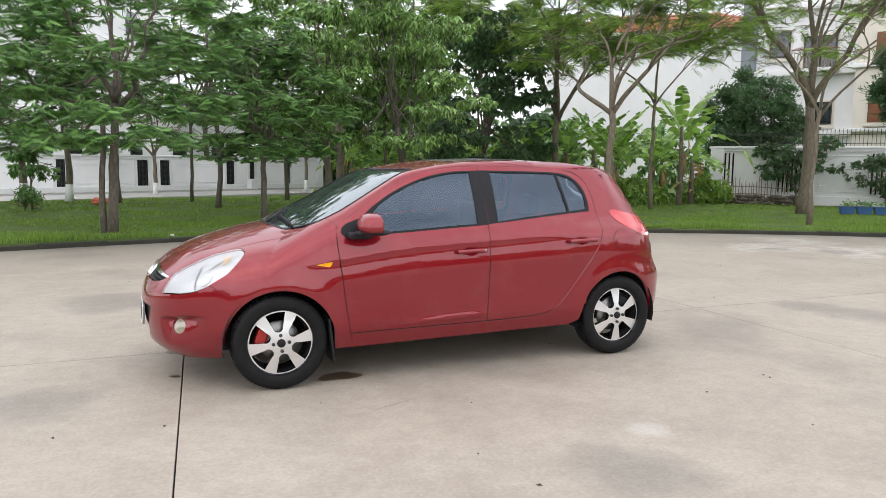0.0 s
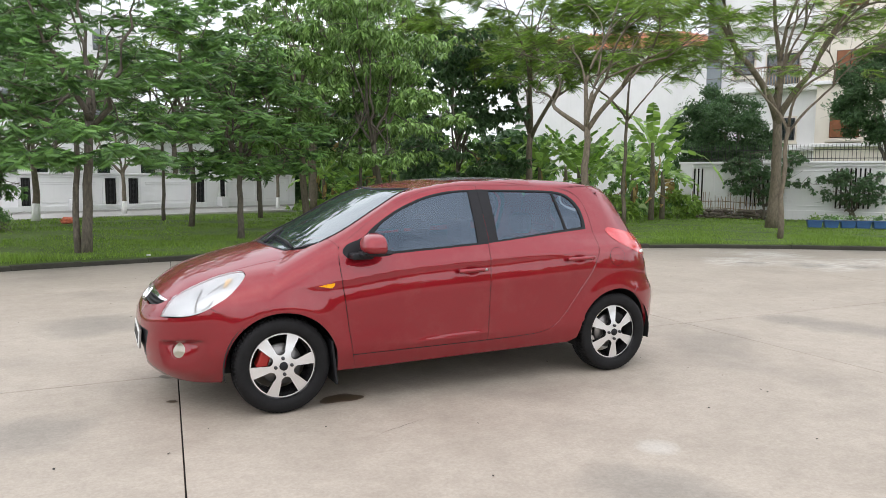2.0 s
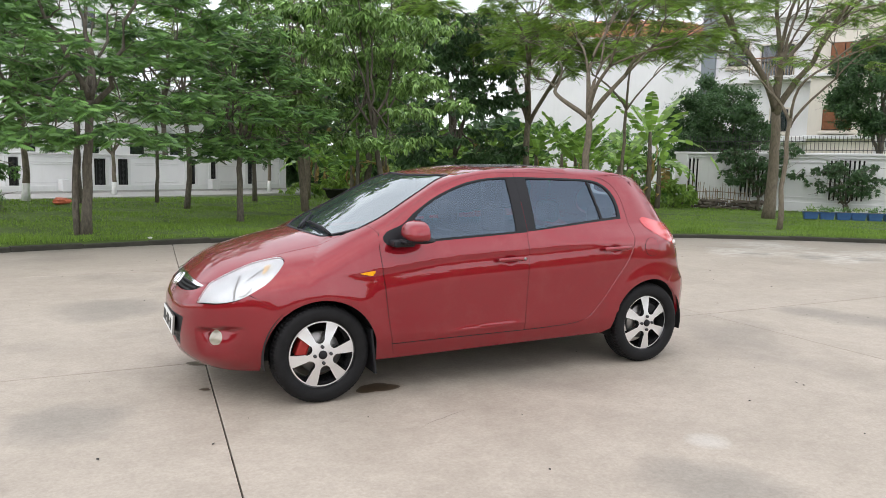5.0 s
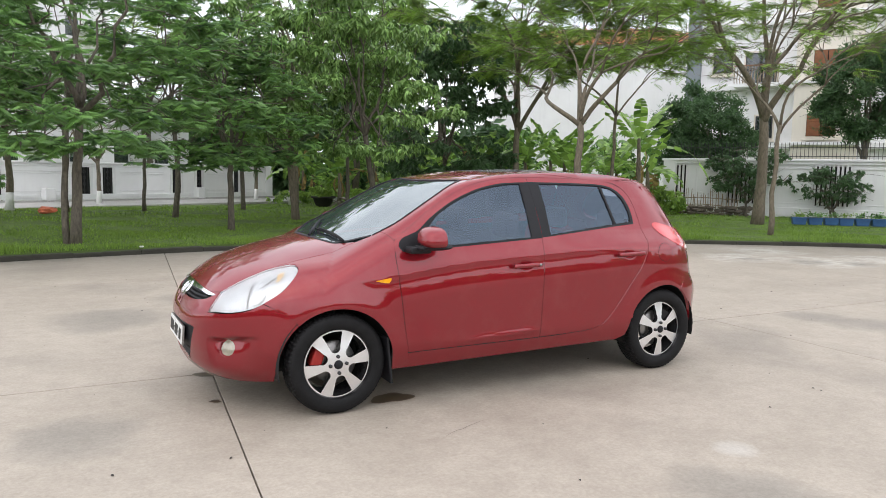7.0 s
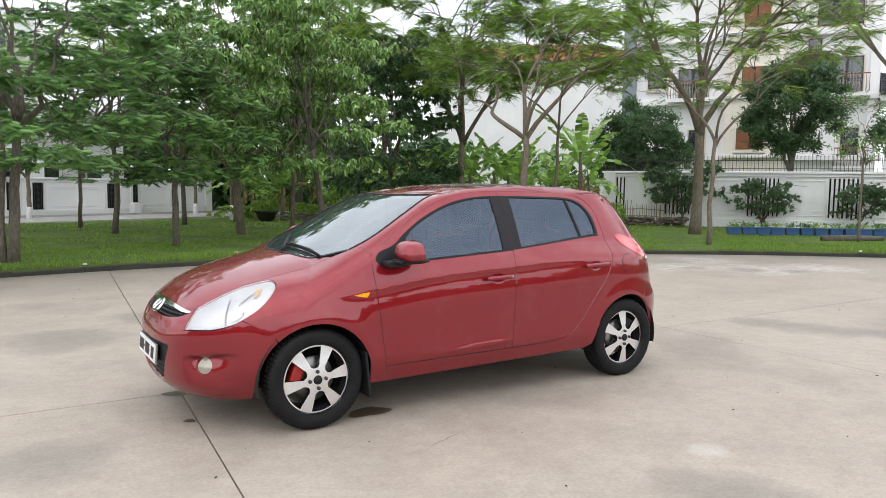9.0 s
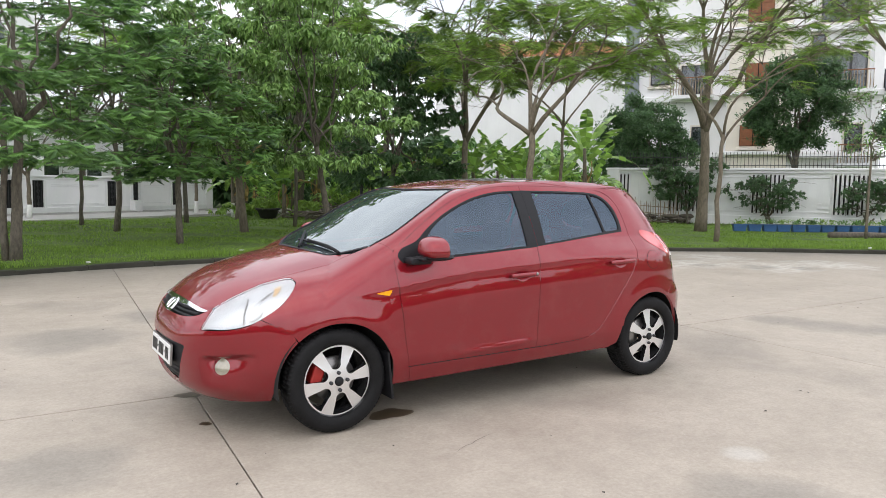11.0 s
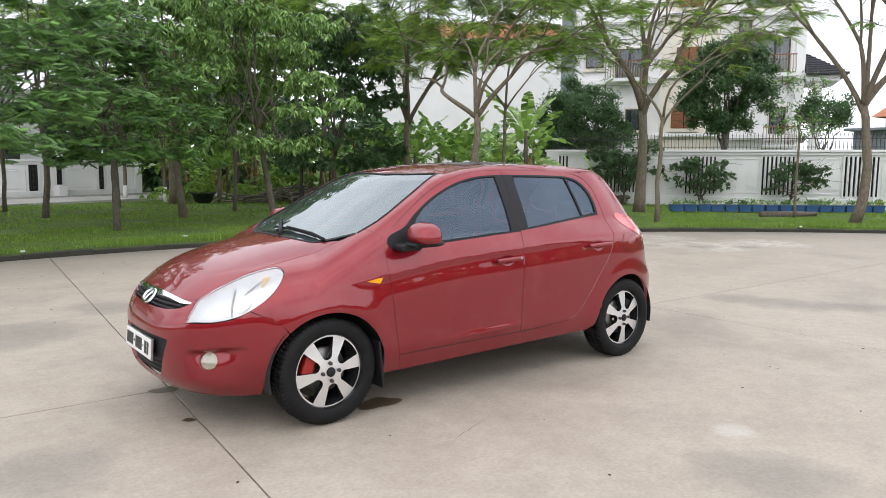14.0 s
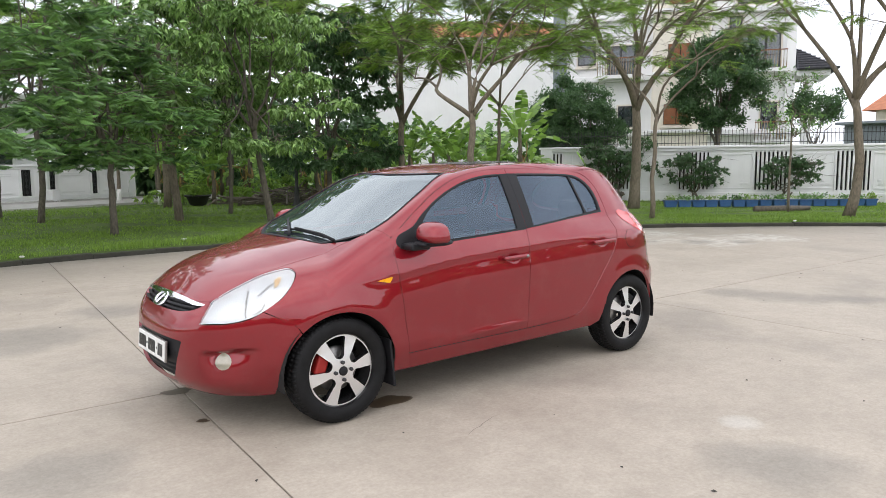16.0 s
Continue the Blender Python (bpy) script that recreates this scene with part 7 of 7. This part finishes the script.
for k, (x, y, h, n) in enumerate(((14.5, 13.9, 4.2, 8), (13.2, 16.2, 2.9, 8), (12.2, 17.2, 3.0, 8), (11.0, 18.0, 2.7, 8), (15.0, 16.0, 2.6, 8), (15.6, 14.6, 2.7, 8), (13.9, 18.0, 3.1, 8), (10.2, 19.8, 2.9, 7), (16.2, 16.9, 2.8, 7), (12.6, 14.9, 2.3, 7), (10.9, 28.0, 3.0, 7), (9.0, 32.0, 2.8, 7), (11.9, 19.9, 3.2, 8), (15.2, 18.4, 3.2, 8), (9.3, 27.6, 3.3, 8), (11.3, 29.8, 3.4, 8), (8.1, 30.8, 3.0, 8), (13.2, 27.6, 3.3, 8), (7.9, 27.3, 1.5, 7), (10.2, 25.4, 1.6, 7), (12.6, 26.0, 2.6, 7), (8.3, 26.0, 2.7, 8), (10.1, 26.4, 3.2, 9), (7.1, 28.6, 3.2, 8))):
    banana((x, y), 200 + k, h, n)


def thicket(name, label, boxes, seed, kind, size, leaf, count):
    """Undergrowth too dense to count: leaf sprays through a few mounds."""
    rng = np.random.default_rng(seed)
    bag = Bag()
    for (x, y, z, rx, ry, rz) in boxes:
        n = int(count * rx * ry * 1.2)
        d = rng.normal(0, 1, (n, 3))
        d /= np.linalg.norm(d, axis=1, keepdims=True)
        p = d * rng.uniform(0.5, 1.0, (n, 1)) ** 0.5 * (rx, ry, rz) + (x, y, z)
        spray(bag, rng, kind, p[p[:, 2] > 0.15], size, 0.5)
    tagged(part_mesh(name, bag.mesh(name, leaf), None), label, "bushes", kind="stuff")


thicket("undergrowth", "dark dense undergrowth behind the lawn", [(12.0, 34.0, 1.2, 3.4, 1.6, 2.2), (15.5, 30, 1.5, 3.0, 1.8, 2.4), (17.5, 24.5, 1.5, 2.6, 1.8, 2.3), (18.5, 20.5, 1.3, 1.8, 1.6, 1.8), (20.5, 21, 1.6, 1.8, 1.8, 2.2)], 71, "broad", 0.34, M_LEAF_MID, 34)
thicket("undergrowth", "green leafy undergrowth between the trees", [(12.8, 20.8, 0.5, 1.4, 1.0, 0.8), (11.0, 16.8, 0.4, 1.4, 0.9, 0.6), (16.8, 15.2, 0.5, 0.8, 1.0, 0.6), (13.6, 15.2, 0.4, 1.4, 1.0, 0.6), (9.6, 30.0, 0.3, 1.6, 0.6, 0.6), (12.2, 25.8, 0.4, 2.0, 0.6, 0.7), (6.2, 25.6, 0.1, 1.2, 0.5, 0.5), (8.7, 24.2, 0.15, 0.9, 0.5, 0.6), (10.2, 25.0, 0.2, 1.0, 0.6, 0.8)], 72, "broad", 0.26, M_LEAF_LITE, 110)
thicket("woods", "distant treetops behind the lawn", [(6, 44, 2.5, 5, 2.5, 3.5), (14, 40, 2.5, 6, 2.5, 4.0), (20, 33, 1.5, 3, 2.0, 3.0)], 73, "broad", 0.7, M_LEAF_DEEP, 50)

# ---- small things beyond the kerb ----


def build_tub(me_tub, me_soil, x, y, k):
    t = empty("planter_tub", "blue plastic planter tub with seedlings by the wall", "planter", (x, y, 0.13), -35 + (k * 37 % 9 - 4), group="tubs along the wall")
    part_mesh("tub", me_tub, t)
    part_mesh("soil", me_soil, t)
    rng = np.random.default_rng(300 + k)
    bag = Bag()
    spray(bag, rng, "small", np.stack([rng.uniform(-0.17, 0.17, 16), rng.uniform(-0.08, 0.08, 16), rng.uniform(0.22, 0.32, 16)], 1), rng.uniform(0.08, 0.17), 0.6)
    tagged(part_mesh("seedling", bag.mesh("seedling", M_LEAF_DARK if k % 3 else M_LEAF_LITE), t), kind="stuff")


TUB_A, TUB_B = (16.27, 9.08), (21.50, 5.39)


def build_tubs():
    bm = bmesh.new()
    box_bm(bm, (-0.20, -0.10, 0.0), (0.20, 0.10, 0.20), 0.01)
    for v in bm.verts:
        s = 0.84 + 0.16 * v.co.z / 0.20
        v.co.x *= s
        v.co.y *= s
    box_bm(bm, (-0.215, -0.115, 0.185), (0.215, 0.115, 0.215), 0.008)
    me = bpy.data.meshes.new("tub")
    bm.to_mesh(me)
    bm.free()
    me.materials.append(M_TUB)
    bm = box((-0.19, -0.09, 0.212), (0.19, 0.09, 0.222), 0.003)
    me2 = bpy.data.meshes.new("soil")
    bm.to_mesh(me2)
    bm.free()
    me2.materials.append(M_STONE)
    for k in range(16):
        build_tub(me, me2, TUB_A[0] + (TUB_B[0] - TUB_A[0]) * k / 15 + 0.02 * (k % 3), TUB_A[1] + (TUB_B[1] - TUB_A[1]) * k / 15, k)


build_tubs()


def build_rubble():
    rng = random.Random(9)
    w = empty("stone_border", "low border of stacked rubble stones", "stones")
    w.matrix_world = GARDEN @ pose(17.35, 0, 0.08)
    for k in range(90):
        bm = bmesh.new()
        bmesh.ops.create_icosphere(bm, subdivisions=1, radius=1.0)
        sx, sy, sz = rng.uniform(0.08, 0.16), rng.uniform(0.10, 0.2), rng.uniform(0.05, 0.09)
        for v in bm.verts:
            v.co = Vector((v.co.x * sx, v.co.y * sy, v.co.z * sz)) * rng.uniform(0.85, 1.15)
        part("stone", bm, M_STONE, w, m=pose(rng.uniform(-0.22, 0.15), 16.2 - 3.2 * rng.random(), 0.05 + 0.11 * (k % 3), rng.uniform(-10, 10), 0, rng.uniform(0, 180)))
    f = empty("bamboo_fence", "low rough fence of dry bamboo sticks", "fence")
    f.matrix_world = GARDEN @ pose(17.5, 0, 0.2)
    for k in range(26):
        y = 15.75 - 0.09 * k
        h = rng.uniform(0.5, 0.85)
        v, fa = tube([(0, 0, 0), (rng.uniform(-0.05, 0.05), rng.uniform(-0.06, 0.06), h)], (0.016, 0.012), 5)
        part_mesh("stick", mesh_from("stick", v, fa, M_BAMBOO), f, m=pose(0.0, y, 0))
    for z in (0.2, 0.45):
        v, fa = tube([(0.02, 15.85, z), (0.0, 14.7, z + 0.05), (0.02, 13.4, z - 0.02)], (0.014, 0.014, 0.014), 5)
        part_mesh("cross_stick", mesh_from("cross_stick", v, fa, M_BAMBOO), f)


build_rubble()


def build_lamp_post():
    p = empty("street_lamp", "black cast-iron lamp post with an ornate base", "street lamp", (8.6, 19.0, ground_height(8.6, 19.0) - 0.02))
    v, f = lathe([(0.0, 0.0), (0.19, 0.0), (0.19, 0.08), (0.14, 0.13), (0.12, 0.22), (0.09, 0.30), (0.075, 0.62), (0.09, 0.66), (0.06, 0.72), (0.055, 1.6), (0.075, 1.64), (0.055, 1.68), (0.05, 3.6), (0.08, 3.65), (0.0, 3.7)], 14)
    part_mesh("post", mesh_from("post", v, f, M_IRON, True), p)
    v, f = tube([(-0.5, 0, 3.5), (0.0, 0, 3.62), (0.5, 0, 3.5)], (0.02, 0.03, 0.02), 6)
    part_mesh("arm", mesh_from("arm", v, f, M_IRON, True), p)
    for s in (-1, 1):
        v, f = lathe([(0.0, 0.0), (0.10, 0.02), (0.13, 0.15), (0.08, 0.26), (0.0, 0.30)], 12)
        part_mesh("lantern", mesh_from("lantern", v, f, M_PLATE, True), p, m=pose(0.5 * s, 0, 3.5))


build_lamp_post()


def build_pot():
    p = empty("plant_pot", "wide dark bowl planter with green plants", "planter", (6.9, 24.0, ground_height(6.9, 24.0) - 0.01))
    v, f = lathe([(0.0, 0.0), (0.20, 0.0), (0.20, 0.05), (0.30, 0.07), (0.43, 0.38), (0.50, 0.40), (0.50, 0.46), (0.43, 0.46), (0.40, 0.39), (0.0, 0.37)], 24)
    part_mesh("bowl", mesh_from("bowl", v, f, M_DARKPOT, True), p)
    rng = np.random.default_rng(77)
    bag = Bag()
    spray(bag, rng, "broad", np.stack([rng.uniform(-0.4, 0.4, 60), rng.uniform(-0.4, 0.4, 60), rng.uniform(0.45, 0.85, 60)], 1), 0.17, 0.6)
    part_mesh("foliage", bag.mesh("foliage", M_LEAF_LITE), p)


build_pot()


def litter(name, label, at, size, mat, seed):
    rng = random.Random(seed)
    bm = bmesh.new()
    bmesh.ops.create_icosphere(bm, subdivisions=2, radius=1.0)
    for v in bm.verts:
        v.co = Vector((v.co.x * size, v.co.y * size * 0.7, (v.co.z + 0.6) * size * 0.4)) * rng.uniform(0.75, 1.2)
    tagged(part(name, bm, mat, None, m=pose(*at)), label, "litter")


litter("plastic_bag", "crumpled orange plastic bag lying on the grass", (-3.0, 17.4, 0.16), 0.24, M_BAG, 1)
litter("paper_scrap", "white paper scrap on the kerb", (-1.5, 8.2, 0.10), 0.04, M_PAPER, 2)
litter("paper_scrap", "white paper scrap in the grass", (1.2, 9.0, 0.12), 0.055, M_PAPER, 3)
litter("paper_scrap", "white paper scrap in the grass", (13.6, 3.9, 0.12), 0.05, M_PAPER, 4)


def build_brush_pile():
    rng = np.random.default_rng(15)
    bag = Bag()
    for _ in range(170):
        x, y = rng.normal(0, 1.3), rng.normal(0, 0.45)
        a, e = rng.uniform(0, 6.28), rng.normal(0, 0.22)
        l, r = rng.uniform(0.5, 1.6), rng.uniform(0.012, 0.04)
        d = np.array((math.cos(a) * math.cos(e), math.sin(a) * math.cos(e), math.sin(e))) * l / 2
        c = np.array((x, y, 0.12 + 0.5 * rng.uniform() * math.exp(-(x / 1.6) ** 2)))
        v, f = tube([tuple(c - d), tuple(c + rng.normal(0, 0.06, 3)), tuple(c + d)], (r, r * 0.9, r * 0.5), 5)
        bag.add(v, f)
    ob = part_mesh("brush_pile", bag.mesh("brush_pile", M_BARK), None, m=pose(9.3, 20.6, 0.02, 0, 0, -20))
    tagged(ob, "pile of cut brown branches on the ground", "branches", kind="stuff")


build_brush_pile()
v_log, f_log = tube([(16.51, 6.47, 0.17), (17.37, 6.08, 0.16), (18.13, 5.69, 0.18)], (0.09, 0.10, 0.06), 8)
tagged(part_mesh("log", mesh_from("log", v_log, f_log, M_BARK, True), None), "fallen dark brown log lying on the grass", "log")

# unseen woods on the yard's far side, behind the walk, added for reflections
thicket("woods", "unseen dark belt of trees on the far side, mirrored in the car", [(CX + 27 * math.cos(radians(a)), CY + 27 * math.sin(radians(a)), 1.0, 3.2, 3.2, 1.5 + (a % 7) * 0.2) for a in range(160, 392, 12)], 74, "broad", 1.0, M_LEAF_DARK, 14)
